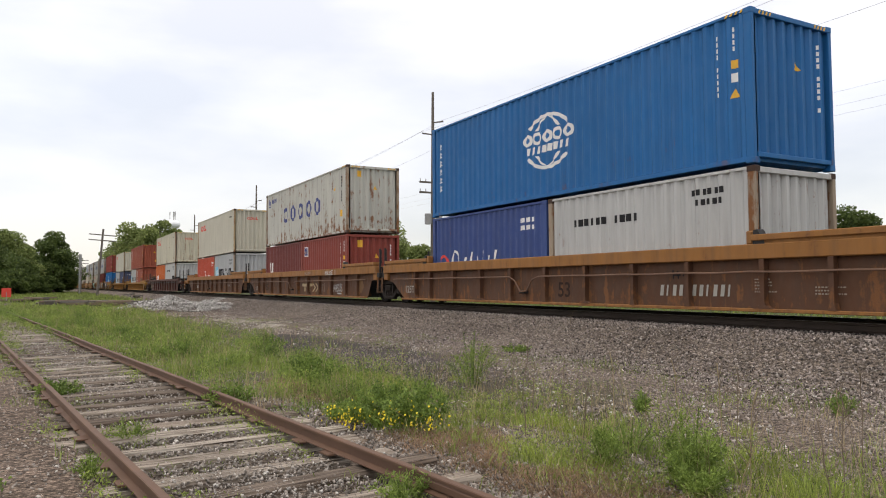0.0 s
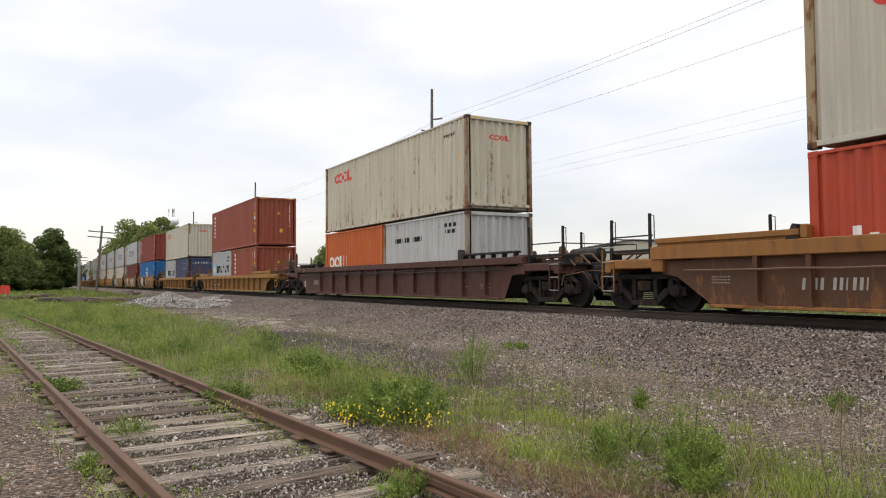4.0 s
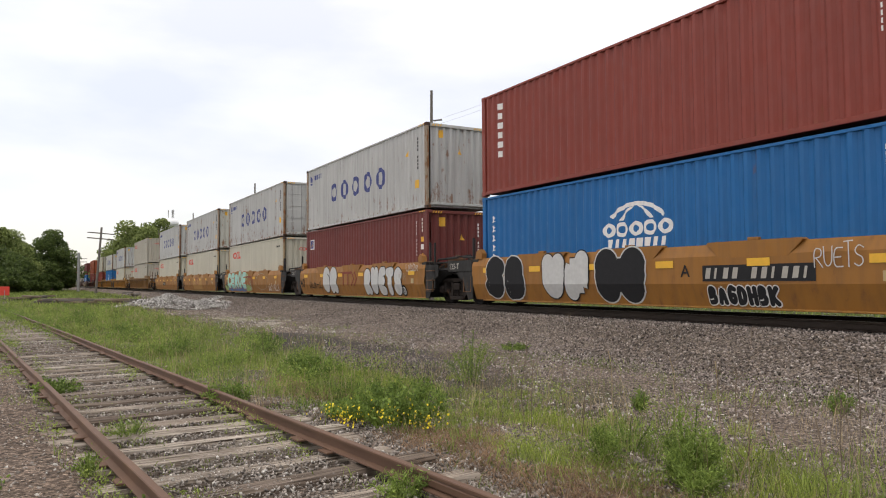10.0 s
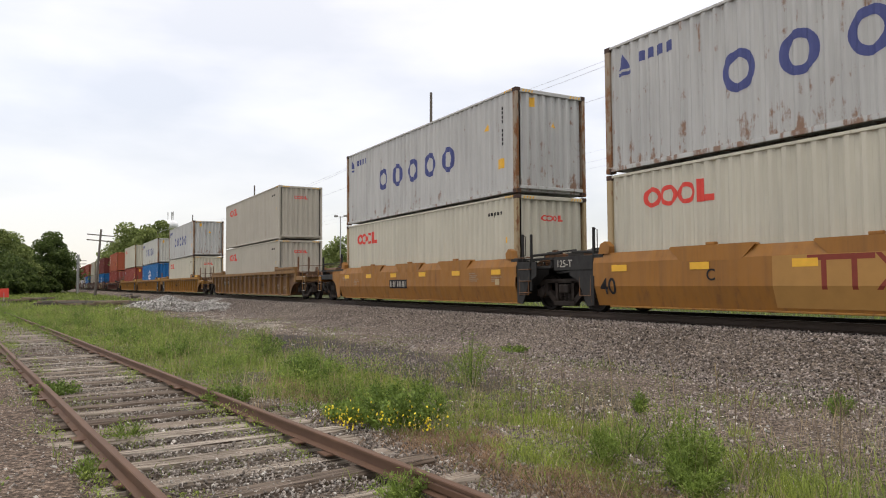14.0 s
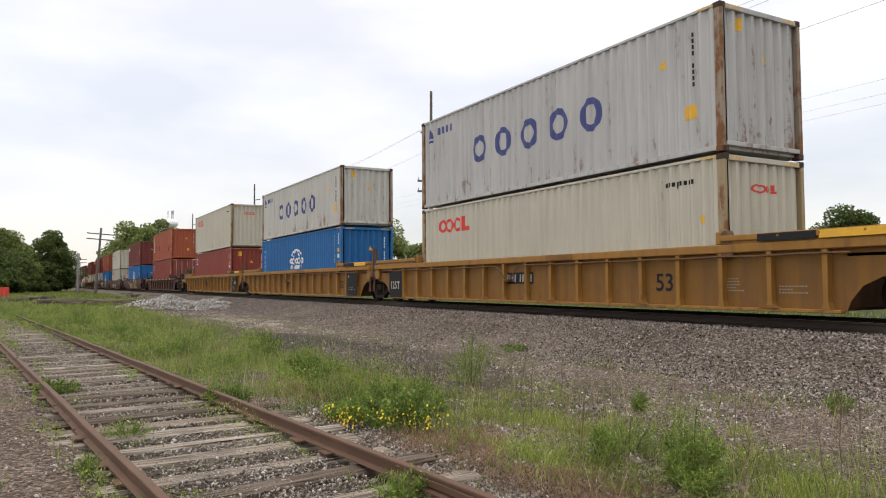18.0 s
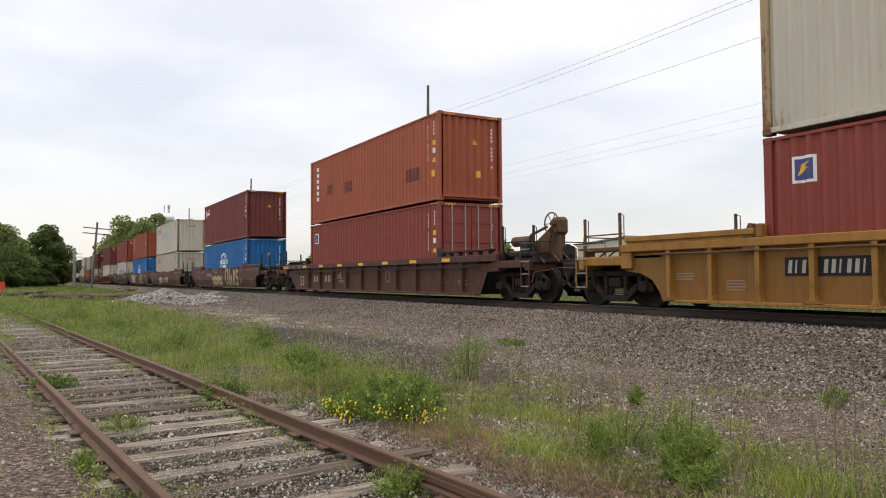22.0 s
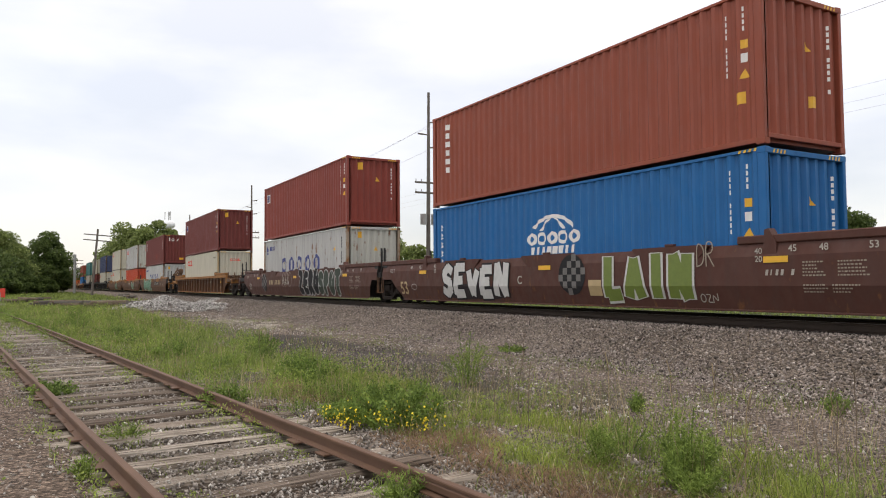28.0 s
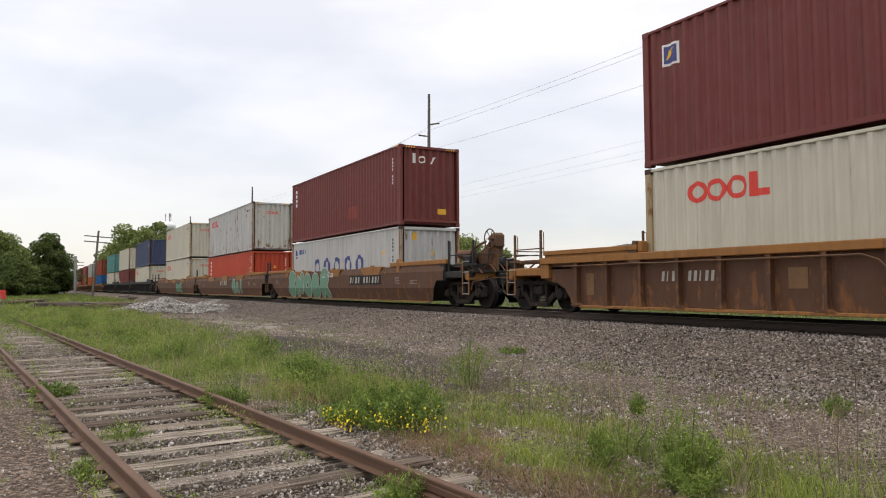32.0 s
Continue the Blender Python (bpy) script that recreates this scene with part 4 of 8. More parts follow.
def side_smooth(c, s, top, rear):
    """Folded plate; on the long cars its foot is cut away over the bogies, flatter at the rear."""
    f, t = c["foot"], c["top"]
    if t > f + 0.5:
        (f0, f1), (r0, r1) = (f + 0.2, f + 0.65), (f - 0.16, f + 1.0) if rear else (f - 0.44, f + 0.34)
    else:
        f0, f1, r0, r1 = f, f, f, f
    front = lambda z: f0 + (f1 - f0) * (z - 0.19) / 0.66
    back = lambda z: -r0 - (r1 - r0) * (z - 0.19) / 0.66
    g = Geo()
    y = s * SIDE_Y
    yl = s * (SIDE_Y - 0.13)
    g.add([(back(0.19), yl, 0.19), (front(0.19), yl, 0.19), (front(0.62), y, 0.62), (back(0.62), y, 0.62)], [(0, 1, 2, 3)])
    g.add([(front(0.62), y, 0.62), (front(0.85), y, 0.85), (t, y, 0.86), (t, y, top - 0.22), (-t, y, top - 0.22), (-t, y, 0.86), (back(0.85), y, 0.85), (back(0.62), y, 0.62)], [tuple(range(8))])
    yt, yi = s * (SIDE_Y - 0.07), s * (SIDE_Y - 0.2)
    g.add([(-t, y, top - 0.22), (t, y, top - 0.22), (t, yt, top), (-t, yt, top), (t, yi, top), (-t, yi, top)], [(0, 1, 2, 3), (3, 2, 4, 5)])
    g.weld = True
    return g.mesh("side_plate")


def pipe_run(f, z, low, r):
    """A brake pipe along the side, clamped to the ribs, that dips to a valve near the middle."""
    pts = [(-f - 0.2, z)] + [(-f + 0.6 + i * 0.8, z + 0.008 * math.sin(3.7 * i)) for i in range(int((f - 2.2) / 0.8))]
    pts += [(-1.40, z), (-1.15, z - 0.25 * (z - low)), (-0.90, low), (-0.62, low + 0.02), (-0.38, z - 0.2 * (z - low)), (-0.10, z)]
    pts += [(0.5 + i * 0.8, z + 0.008 * math.sin(2.9 * i)) for i in range(int(f / 0.8))] + [(f + 0.2, z)]
    return Geo().path([(x, -SIDE_Y - r + 0.012, zz) for x, zz in pts], r).mesh("brake_pipe")


def raised_slab(k, s, t, z):
    """The raised chord over the end of the well: a slab on a recessed web, with a stop block at its inner end."""
    a, b = sorted((k * 6.15, k * (t - 0.16)))
    g = Geo().box(a, b, s * (SIDE_Y + 0.015), s * (SIDE_Y - 0.24), z + 0.055, z + 0.165, 0.012)
    g.box(a + 0.02, b - 0.02, s * (SIDE_Y - 0.03), s * (SIDE_Y - 0.2), z, z + 0.055)
    a, b = sorted((k * 6.02, k * 6.15))
    g.box(a, b, s * (SIDE_Y - 0.02), s * (SIDE_Y - 0.2), z, z + 0.24, 0.02)
    for i in range(4):
        x = k * (6.6 + i * 0.75)
        g.box(x - 0.02, x + 0.02, s * (SIDE_Y + 0.02), s * (SIDE_Y - 0.02), z + 0.09, z + 0.13)
    return g.mesh("raised_chord")


def raised_rail(k, s):
    """A thin dark rail on brackets, set in behind the chord."""
    a, b = sorted((k * 6.1, k * 9.05))
    g = Geo().box(a, b, s * (SIDE_Y - 0.10), s * (SIDE_Y - 0.30), 1.43, 1.49, 0.01)
    for i in range(6):
        x = k * (6.2 + i * 0.55)
        g.box(x - 0.03, x + 0.03, s * (SIDE_Y - 0.12), s * (SIDE_Y - 0.26), 1.32, 1.43)
    return g.mesh("raised_rail")


def ladder(parent, x, mat, s, z0=0.45, z1=2.0):
    g = Geo()
    for dx in (0, 0.36):
        g.tube((x + dx, s * 1.40, z0), (x + dx, s * 1.40, z1 - 0.3 * (dx > 0)), 0.018, n=6)
    part("ladder_rail", g, mat, parent)
    for i in range(4):
        z = z0 + 0.02 + i * 0.32
        part("rung", cached(("rung", round(x, 2), s, i), lambda: Geo().tube((x, s * 1.40, z), (x + 0.36, s * 1.40, z), 0.014, n=6).mesh("rung")), M_GALV, parent)


def stanchion(parent, x, y, z0, z1, mat):
    g = Geo().box(x - 0.03, x + 0.03, y - 0.03, y + 0.03, z0, z1, 0.01)
    g.path([(x + 0.05, y, z1 - 0.04), (x + 0.12, y, z1 - 0.06), (x + 0.12, y, z1 - 0.55), (x + 0.05, y, z1 - 0.57)], 0.012)
    part("stanchion", g, mat, parent)


def brake_wheel(parent, x, y, z, mat):
    g = Geo()
    pts = [(x + 0.29 * math.cos(2 * math.pi * i / 20), y - 0.03, z + 0.29 * math.sin(2 * math.pi * i / 20)) for i in range(21)]
    g.path(pts, 0.02)
    for i in range(6):
        a = math.pi * i / 3
        g.tube((x, y, z), (x + 0.28 * math.cos(a), y - 0.03, z + 0.28 * math.sin(a)), 0.012, n=5)
    g.lathe_y([(y - 0.05, 0.06), (y + 0.1, 0.06)], 10, x, z)
    part("brake_wheel", g, mat, parent)
    part("brake_housing", Geo().box(x - 0.22, x + 0.2, y + 0.08, y + 0.42, z - 0.3, z + 0.18, 0.08).box(x - 0.10, x + 0.10, y + 0.15, y + 0.36, z - 0.55, z - 0.28, 0.02), mat, parent)


def deck_gear(e, c, k, coupling, dark, gear, stop):
    """Running board, pipes, reservoir and hoses over the end deck."""
    f, t = c["foot"], c["top"]
    a, b = sorted((k * (t - 0.1), k * (stop - 0.05)))
    g = Geo()
    n = max(3, int((b - a) / 0.09))
    for i in range(n):
        x = a + (b - a) * (i + 0.5) / n
        g.box(x - 0.014, x + 0.014, -1.22, -0.86, 1.30, 1.325)
    for y in (-1.23, -0.85):
        g.box(a, b, y - 0.015, y + 0.015, 1.285, 1.335)
    for x in (a + 0.15, b - 0.15):
        g.box(x - 0.025, x + 0.025, -1.20, -0.88, 1.12, 1.285)
    part("running_board", g, dark, e)
    x = k * (t + 0.25)
    part("air_reservoir", Geo().tube((x - 0.55, 0.55, 1.36), (x + 0.55, 0.55, 1.36), 0.19, n=14).tube((x - 0.62, 0.55, 1.36), (x + 0.62, 0.55, 1.36), 0.10, n=10), dark, e)
    g = Geo()
    for y, z, u in ((-1.10, 1.16, 0.0), (-0.62, 1.20, 0.25), (-0.30, 1.24, 0.1)):
        g.path([(k * (f - 0.1), y, z - 0.03), (k * (f + 0.4 + u), y, z), (k * (f + 0.6 + u), y + 0.07, z + 0.10), (k * (stop - 0.3), y + 0.07, z + 0.10), (k * (stop + 0.05), y + 0.02, z - 0.12)], 0.026)
    part("deck_pipe", g, gear, e)
    part("bracket", Geo().prism([(k * (t + 0.30), 1.13), (k * (t + 0.34), 1.56), (k * (t + 0.46), 1.58), (k * (t + 0.72), 1.30), (k * (t + 0.72), 1.13)], -0.50, -0.40)
         .box(k * (t + 0.5) - 0.12, k * (t + 0.5) + 0.12, -0.40, 0.10, 1.13, 1.34, 0.02), gear, e)
    if coupling:
        g = Geo()
        for y in (-0.55, -0.35):
            g.path([(k * (stop - 0.25), y, 0.86), (k * (stop - 0.02), y, 0.84), (k * (stop + 0.10), y - 0.03, 0.55), (k * (stop + 0.22), y - 0.02, 0.46), (k * (stop + 0.34), y, 0.60), (k * (stop + 0.40), y, 0.80)], 0.022)
        part("hose_loop", g, M_RUBBER, e)
        part("uncoupling_lever", Geo().path([(k * (stop - 0.10), -1.38, 0.55), (k * (stop - 0.06), -1.34, 0.80), (k * (stop - 0.04), -0.5, 0.92), (k * (stop + 0.20), -0.2, 0.90)], 0.016), gear, e)
    else:
        part("side_step", Geo().path([(k * (t + 0.12), -1.40, 0.95), (k * (t + 0.12), -1.42, 0.40), (k * (t + 0.50), -1.42, 0.40), (k * (t + 0.50), -1.40, 0.95)], 0.018), gear, e)


def car_end(e, c, k, coupling, mats, smooth, brake, far=False, bare=False):
    """The end platform over the bogie; k is +1 for the front and -1 for the rear."""
    body, chord, dark = mats
    f, t = c["foot"], c["top"]
    plat = PAINT["black_car"] if smooth else dark
    stop = c["end"] - 0.75 if coupling else c["joint"] - 0.12
    xs = sorted((k * (f + 0.1), k * stop))
    part("centre_sill", Geo().box(xs[0], xs[1], -0.42, 0.42, 0.66, 1.06, 0.03), dark, e)
    xs = sorted((k * (f - 0.35), k * (f - 0.15)))
    part("bulkhead", Geo().box(xs[0], xs[1], -1.24, 1.24, 0.22, 1.25, 0.02), dark, e)
    xs = sorted((k * (f + 0.05), k * (stop - 0.1)))
    part("end_deck", Geo().box(xs[0], xs[1], -1.30, 1.30, 1.06, 1.13, 0.01), plat, e)
    for s in (-1, 1):
        xs = sorted((k * (t - 0.3), k * (t + 0.02)))
        part("end_post", Geo().box(xs[0], xs[1], s * (SIDE_Y - 0.04), s * (SIDE_Y - 0.30), 0.84, 1.36, 0.02), plat if smooth else chord, e)
        reach = stop - 0.2 if coupling else min(t + 0.3, stop)
        xs = sorted((k * (t - 0.02), k * reach))
        part("end_beam", Geo().box(xs[0], xs[1], s * (SIDE_Y - 0.06), s * (SIDE_Y - 0.22), 0.92, 1.12, 0.02), plat if smooth or bare or not coupling else chord, e)
        if smooth and c["joint"] < 9:
            xs = sorted((k * (t + 0.01), k * (t + 0.80)))
            part("end_plate", Geo().prism([(k * (t + 0.01), 0.19), (k * (t + 0.25), 0.16), (k * (t + 0.55), 0.75), (k * (t + 0.85), 0.88), (k * (t + 0.85), 1.24), (k * (t + 0.01), 1.26)], s * (SIDE_Y - 0.02), s * (SIDE_Y - 0.05)), body if coupling else plat, e)
            part("container_guide", Geo().prism([(k * (t - 0.50), 1.34), (k * (t - 0.52), 1.50), (k * (t - 0.38), 1.62), (k * (t - 0.22), 1.56), (k * (t - 0.16), 1.34)], s * 1.26, s * 1.42), chord, e)
        else:
            w = t - 3.35 if c["joint"] > 9 else t - 0.12
            part("container_guide", Geo().prism([(k * w, 1.12), (k * (w + 0.04), 1.60), (k * (w + 0.12), 1.62), (k * (w + 0.26), 1.36), (k * (w + 0.26), 1.12)], s * 1.25, s * 1.43), chord if smooth else dark, e)
    # grab irons and posts at the corner of the platform
    tall = 1.56 if bare else 1.98 if smooth and c["joint"] < 9 else 2.02 if not coupling else 2.08
    if smooth and c["joint"] < 9:
        gear = PAINT["rust_gear"]
        if k < 0 and not coupling:
            part("sign_panel", Geo().box(-(t + 1.42), -(t + 0.02), -SIDE_Y + 0.002, -SIDE_Y + 0.017, 1.0, 1.33, 0.005), plat, e)
            m_word(e, -(t + 1.32), 1.08, -SIDE_Y + 0.002, "125-T", 0.24, M_FADED)
        elif not coupling:
            for i in range(4):
                zz = 0.45 + 0.3 * i
                part("grab_iron", Geo().path([(t + 0.2, -SIDE_Y + 0.02, zz), (t + 0.2, -SIDE_Y - 0.06, zz), (t + 0.62, -SIDE_Y - 0.06, zz), (t + 0.62, -SIDE_Y + 0.02, zz)], 0.016), gear, e)
            part("grab_post", Geo().box(t + 0.58, t + 0.64, -SIDE_Y + 0.02, -SIDE_Y + 0.08, 0.5, 1.95, 0.01), plat, e)
        for i, (y0, z0, x0, x1) in enumerate(((-1.05, 1.42, 0.1, 1.3), (-0.8, 1.30, 0.2, 1.45), (-0.5, 1.50, 0.0, 1.2), (0.2, 1.36, 0.1, 1.4))):
            part("deck_rod", Geo().path([(k * (t + x0), y0, z0 - 0.2), (k * (t + x0 + 0.12), y0, z0), (k * (t + x1), y0 + 0.1, z0 + 0.04)], 0.035 - 0.004 * i), gear if i % 2 else plat, e)
        part("deck_box", Geo().box(k * (t + 0.75) - 0.22, k * (t + 0.75) + 0.22, -0.9, -0.45, 1.13, 1.46, 0.03), gear, e)
        part("deck_pump", Geo().tube((k * (t + 0.35), -0.7, 1.3), (k * (t + 0.35), -0.2, 1.3), 0.15, n=12), plat, e)
    if not far:
        deck_gear(e, c, k, coupling, plat, PAINT["rust_gear"], stop)
    stanchion(e, k * (t + 0.12), -1.30, 1.0, tall, plat if smooth else dark)
    stanchion(e, k * (t - 0.85), 1.28, 1.1, tall, plat if smooth else dark)
    if coupling:
        stanchion(e, k * (stop - 0.25), -1.2, 0.9, tall - 0.05, dark)
        ladder(e, min(k * (stop - 0.55), k * (stop - 0.15)), dark if bare else chord, -1, 0.42, 1.12 if bare else 1.35)
        xs = sorted((k * (stop - 0.4), k * (stop - 0.22)))
        part("end_sill", Geo().box(xs[0], xs[1], -1.40, 1.40, 0.84, 1.10, 0.02), chord, e)
        xs = sorted((k * (stop - 0.1), k * (c["end"] - 0.02)))
        part("coupler", Geo().box(xs[0], xs[1], -0.11, 0.11, 0.70, 0.92, 0.03).box(k * c["end"] - 0.22, k * c["end"] + 0.20, -0.2, 0.2, 0.64, 0.98, 0.05), M_IRON, e)
        part("brake_hose", Geo().path([(k * (stop - 0.2), -0.45, 0.78), (k * stop, -0.46, 0.60), (k * (stop + 0.3), -0.42, 0.42), (k * (c["end"] - 0.05), -0.38, 0.38)], 0.025), M_RUBBER, e)
        for y in () if bare else (-1.25, 1.2):
            part("handrail", Geo().path([(k * (t + 0.1), y, 1.62), (k * (stop - 0.3), y, 1.62)], 0.016), dark, e)
        if not bare:
            part("cross_handrail", Geo().path([(k * (stop - 0.2), -1.2, 1.1), (k * (stop - 0.2), -1.2, 1.6), (k * (stop - 0.2), 1.2, 1.6), (k * (stop - 0.2), 1.2, 1.1)], 0.016), dark, e)
        if brake:
            gear = PAINT["rust_gear"]
            if brake == 1:
                brake_wheel(e, k * (c["end"] - 0.95), -0.62, 2.08, gear)
                part("gear_stand", Geo().prism([(k * (c["end"] - 1.9), 1.13), (k * (c["end"] - 0.8), 1.13), (k * (c["end"] - 0.8), 1.75), (k * (c["end"] - 1.2), 2.0), (k * (c["end"] - 1.9), 1.6)], -0.5, -0.42), gear, e)
                part("brake_cylinder", Geo().tube((k * (c["end"] - 2.5), -0.72, 1.66), (k * (c["end"] - 1.75), -0.72, 1.66), 0.14, n=14), gear, e)
                part("air_tank", Geo().tube((k * (c["end"] - 2.7), 0.35, 1.42), (k * (c["end"] - 1.5), 0.35, 1.42), 0.17, n=14), dark, e)
                part("gear_rod", Geo().path([(k * (c["end"] - 1.0), -0.6, 2.0), (k * (c["end"] - 1.15), -0.62, 1.3), (k * (c["end"] - 1.6), -0.62, 0.95)], 0.03), gear, e)
                part("gear_arm", Geo().path([(k * (c["end"] - 1.9), -0.9, 1.2), (k * (c["end"] - 1.5), -0.9, 1.8), (k * (c["end"] - 1.0), -0.75, 2.0)], 0.04), gear, e)
                part("valve", Geo().box(k * (c["end"] - 1.6) - 0.18, k * (c["end"] - 1.6) + 0.18, -1.1, -0.8, 1.2, 1.6, 0.04), dark, e)
            else:
                brake_wheel(e, k * (c["bogie"] + 0.15), -0.62, 1.68, gear)
            part("valve_box", Geo().box(k * (f + 0.75) - 0.25, k * (f + 0.75) + 0.25, -0.6, -0.2, 1.14, 1.42, 0.03), gear, e)
    elif k < 0:
        part("walkway_bridge", Geo().box(k * c["joint"] - 0.9, k * c["joint"] + 0.9, -0.55, 0.55, 1.16, 1.20, 0.01), plat, e)
        part("air_hose", Geo().path([(k * c["joint"] - 0.8, -0.9, 1.15), (k * c["joint"] - 0.3, -1.0, 0.95), (k * c["joint"] + 0.3, -1.0, 0.98), (k * c["joint"] + 0.8, -0.9, 1.2)], 0.025), M_RUBBER, e)


def well_car(size, style, front, rear, label, marks=(), brake_front=False, brake_rear=False, far=False):
    c = CAR[size]
    e = new("well_car")
    smooth = style.startswith("smooth")
    body, chord, dark = {"brown": ("brown_car", "brown_chord", "black_car"), "yellow": ("yellow_car", "gold_chord", "rust_gear"), "ochre": ("ochre_car", "ochre_chord", "rust_gear"),
                         "smooth_yellow": ("amber_car", "amber_car", "black_car"), "oxide": ("oxide_car", "oxide_car", "black_car"), "smooth_oxide": ("oxide_car", "oxide_car", "black_car"),
                         "gold": ("yellow_car", "gold_chord", "rust_gear"), "rusty": ("brown_car", "brown_chord", "rust_gear"), "smooth_brown": ("brown_car", "brown_chord", "black_car"), "black": ("black_car", "black_car", "black_car")}[style]
    mats = PAINT[body], PAINT[chord], PAINT[dark]
    f, t = c["foot"], c["top"]
    zc, ztop = {"yellow": (1.20, 1.36), "rusty": (1.20, 1.36), "ochre": (1.26, 1.42), "gold": (0.92, 1.13), "oxide": (1.12, 1.32)}.get(style, (1.09, 1.36))
    part("well_floor", cached(("wfloor", size), lambda: Geo().box(-f + 0.2, f - 0.2, -1.24, 1.24, 0.185, 0.216).mesh("well_floor")), mats[2], e)
    for s in (-1, 1):
        if smooth:
            part("side_plate", cached(("smooth", size, s, bool(rear)), lambda: side_smooth(c, s, ztop, rear)), mats[0], e)
            part("inner_plate", cached(("smin", size, s), lambda: Geo().box(-f + 0.45, f, s * 1.30, s * 1.25, 0.2, ztop - 0.01).mesh("inner_plate")), mats[0], e)
            part("bottom_flange", cached(("flange", size, s), lambda: Geo().box(-f + 0.4, f, s * (SIDE_Y - 0.19), s * (SIDE_Y - 0.09), 0.155, 0.19, 0.008).mesh("bottom_flange")), PAINT["gold_chord"] if body == "amber_car" else mats[1], e)
            if size == 53:
                for k in (-1, 1):
                    part("raised_chord", cached(("srais", s, k), lambda: Geo().box(min(k * 5.6, k * (t + 0.1)), max(k * 5.6, k * (t + 0.1)), s * (SIDE_Y - 0.03), s * (SIDE_Y - 0.22), ztop, ztop + 0.15, 0.02).mesh("raised_chord")), mats[1], e)
            for i in range(3 if s < 0 else 0):
                x = (i - 1) * (3.08 if size == 40 else 4.0)
                part("latch_cover", cached(("latch", size, s, i), lambda: Geo().prism([(x - 0.99, 1.37), (x - 0.70, 1.10), (x + 0.70, 1.10), (x + 0.99, 1.37), (x + 0.95, 1.40), (x - 0.95, 1.40)], s * (SIDE_Y + 0.003), s * (SIDE_Y - 0.16))
                                             .box(x - 0.11, x + 0.11, s * (SIDE_Y - 0.02), s * (SIDE_Y - 0.12), 1.40, 1.455, 0.01).mesh("latch_cover")), mats[1], e)
        else:
            arch = style in ("yellow", "ochre", "gold", "rusty")
            part("side_plate", cached(("rib", size, s, zc, arch), lambda: side_ribbed(c, s, zc, arch)), mats[0], e)
            part("top_chord", cached(("chord", size, s, zc), lambda: Geo().box(-t, t, s * SIDE_Y, s * (SIDE_Y - 0.18), zc, ztop, 0.015).mesh("top_chord")), mats[1], e)
            part("bottom_sill", cached(("bsill", size, s), lambda: Geo().box(-f + 0.35, f, s * (SIDE_Y - 0.02), s * (SIDE_Y - 0.16), 0.155, 0.215, 0.01).mesh("bottom_sill")), mats[1], e)
            for k in (-1, 1):
                if style == "oxide":
                    part("raised_rail", cached(("raised", s, k, "oxide"), lambda: raised_rail(k, s)), mats[2], e)
                elif size == 53:
                    part("raised_chord", cached(("raised", s, k, ztop), lambda: raised_slab(k, s, t, ztop)), mats[1], e)
            step = {"brown": 1.53, "oxide": 1.53, "gold": 1.24 if size == 53 else 1.5}.get(style, 1.02)
            n = int(f / step)
            at = [i * step for i in range(-n, n + 1)]
            if style in ("brown", "oxide"):
                at = ([-7.02] if style == "brown" else []) + [-6.0, -4.5, -2.95, -1.42, 0.08, 1.6, 3.15, 4.65, 6.33, 7.6]
            for x in (at if s < 0 or not far else ()):
                part("rib", cached(("ribm", round(x, 2), s, zc), lambda: Geo().prism([(x - 0.075, 0.215), (x - 0.04, 0.34), (x - 0.05, zc), (x + 0.05, zc), (x + 0.04, 0.34), (x + 0.075, 0.215)], s * (SIDE_Y - 0.015), s * (SIDE_Y - PLATE_IN)).mesh("rib")), mats[0] if style not in ("yellow", "ochre") else mats[1], e)
            if style in ("brown", "yellow", "oxide", "ochre", "rusty") and s < 0:
                for z, low, r in {"brown": ((0.86, 0.47, 0.020),), "oxide": ((0.97, 0.92, 0.016), (1.03, 1.0, 0.012))}.get(style, ((1.13, 0.76, 0.018),)):
                    part("brake_pipe", cached(("pipe", z, f), lambda: pipe_run(f, z, low, r)), PAINT["pipe_steel"] if style == "brown" else mats[2], e)
                if style in ("brown", "yellow"):
                    part("valve", cached(("valve", style), lambda: Geo().box(-0.98, -0.72, -SIDE_Y + 0.0, -SIDE_Y + PLATE_IN, (0.42 if style == "brown" else 0.70), (0.50 if style == "brown" else 0.78), 0.015).mesh("valve")), mats[2], e)
                for i, x in enumerate(at):
                    if i % 3 == 0:
                        part("rib_foot", cached(("ribfoot", round(x, 2)), lambda: Geo().prism([(x - 0.19, 0.215), (x - 0.09, 0.27), (x + 0.09, 0.27), (x + 0.19, 0.215)], -SIDE_Y + 0.005, -SIDE_Y + 0.10).mesh("rib_foot")), mats[0], e)
    if style == "yellow":
        for x0, x1, m in ((6.95, 7.6, M_DARKMARK), (7.6, 8.05, M_DARKMARK), (8.1, 9.2, M_YELLOW), (0.9, 1.9, PAINT["yellow_car"])):
            zz = ztop if x0 > 6 else zc
            part("chord_patch", Geo().box(x0, x1, -SIDE_Y - 0.019, -SIDE_Y - 0.015, zz + 0.02, zz + 0.15), m, e)
    car_end(e, c, 1, front, mats, smooth, brake_front, far, style == "rusty")
    car_end(e, c, -1, rear, mats, smooth, brake_rear, far)
    if front:
        make_bogie(e, c["bogie"])
    make_bogie(e, -(c["bogie"] if rear else c["joint"]))
    y = -SIDE_Y - 0.008 if smooth else -SIDE_Y + PLATE_IN - 0.006
    before = set(e.children)
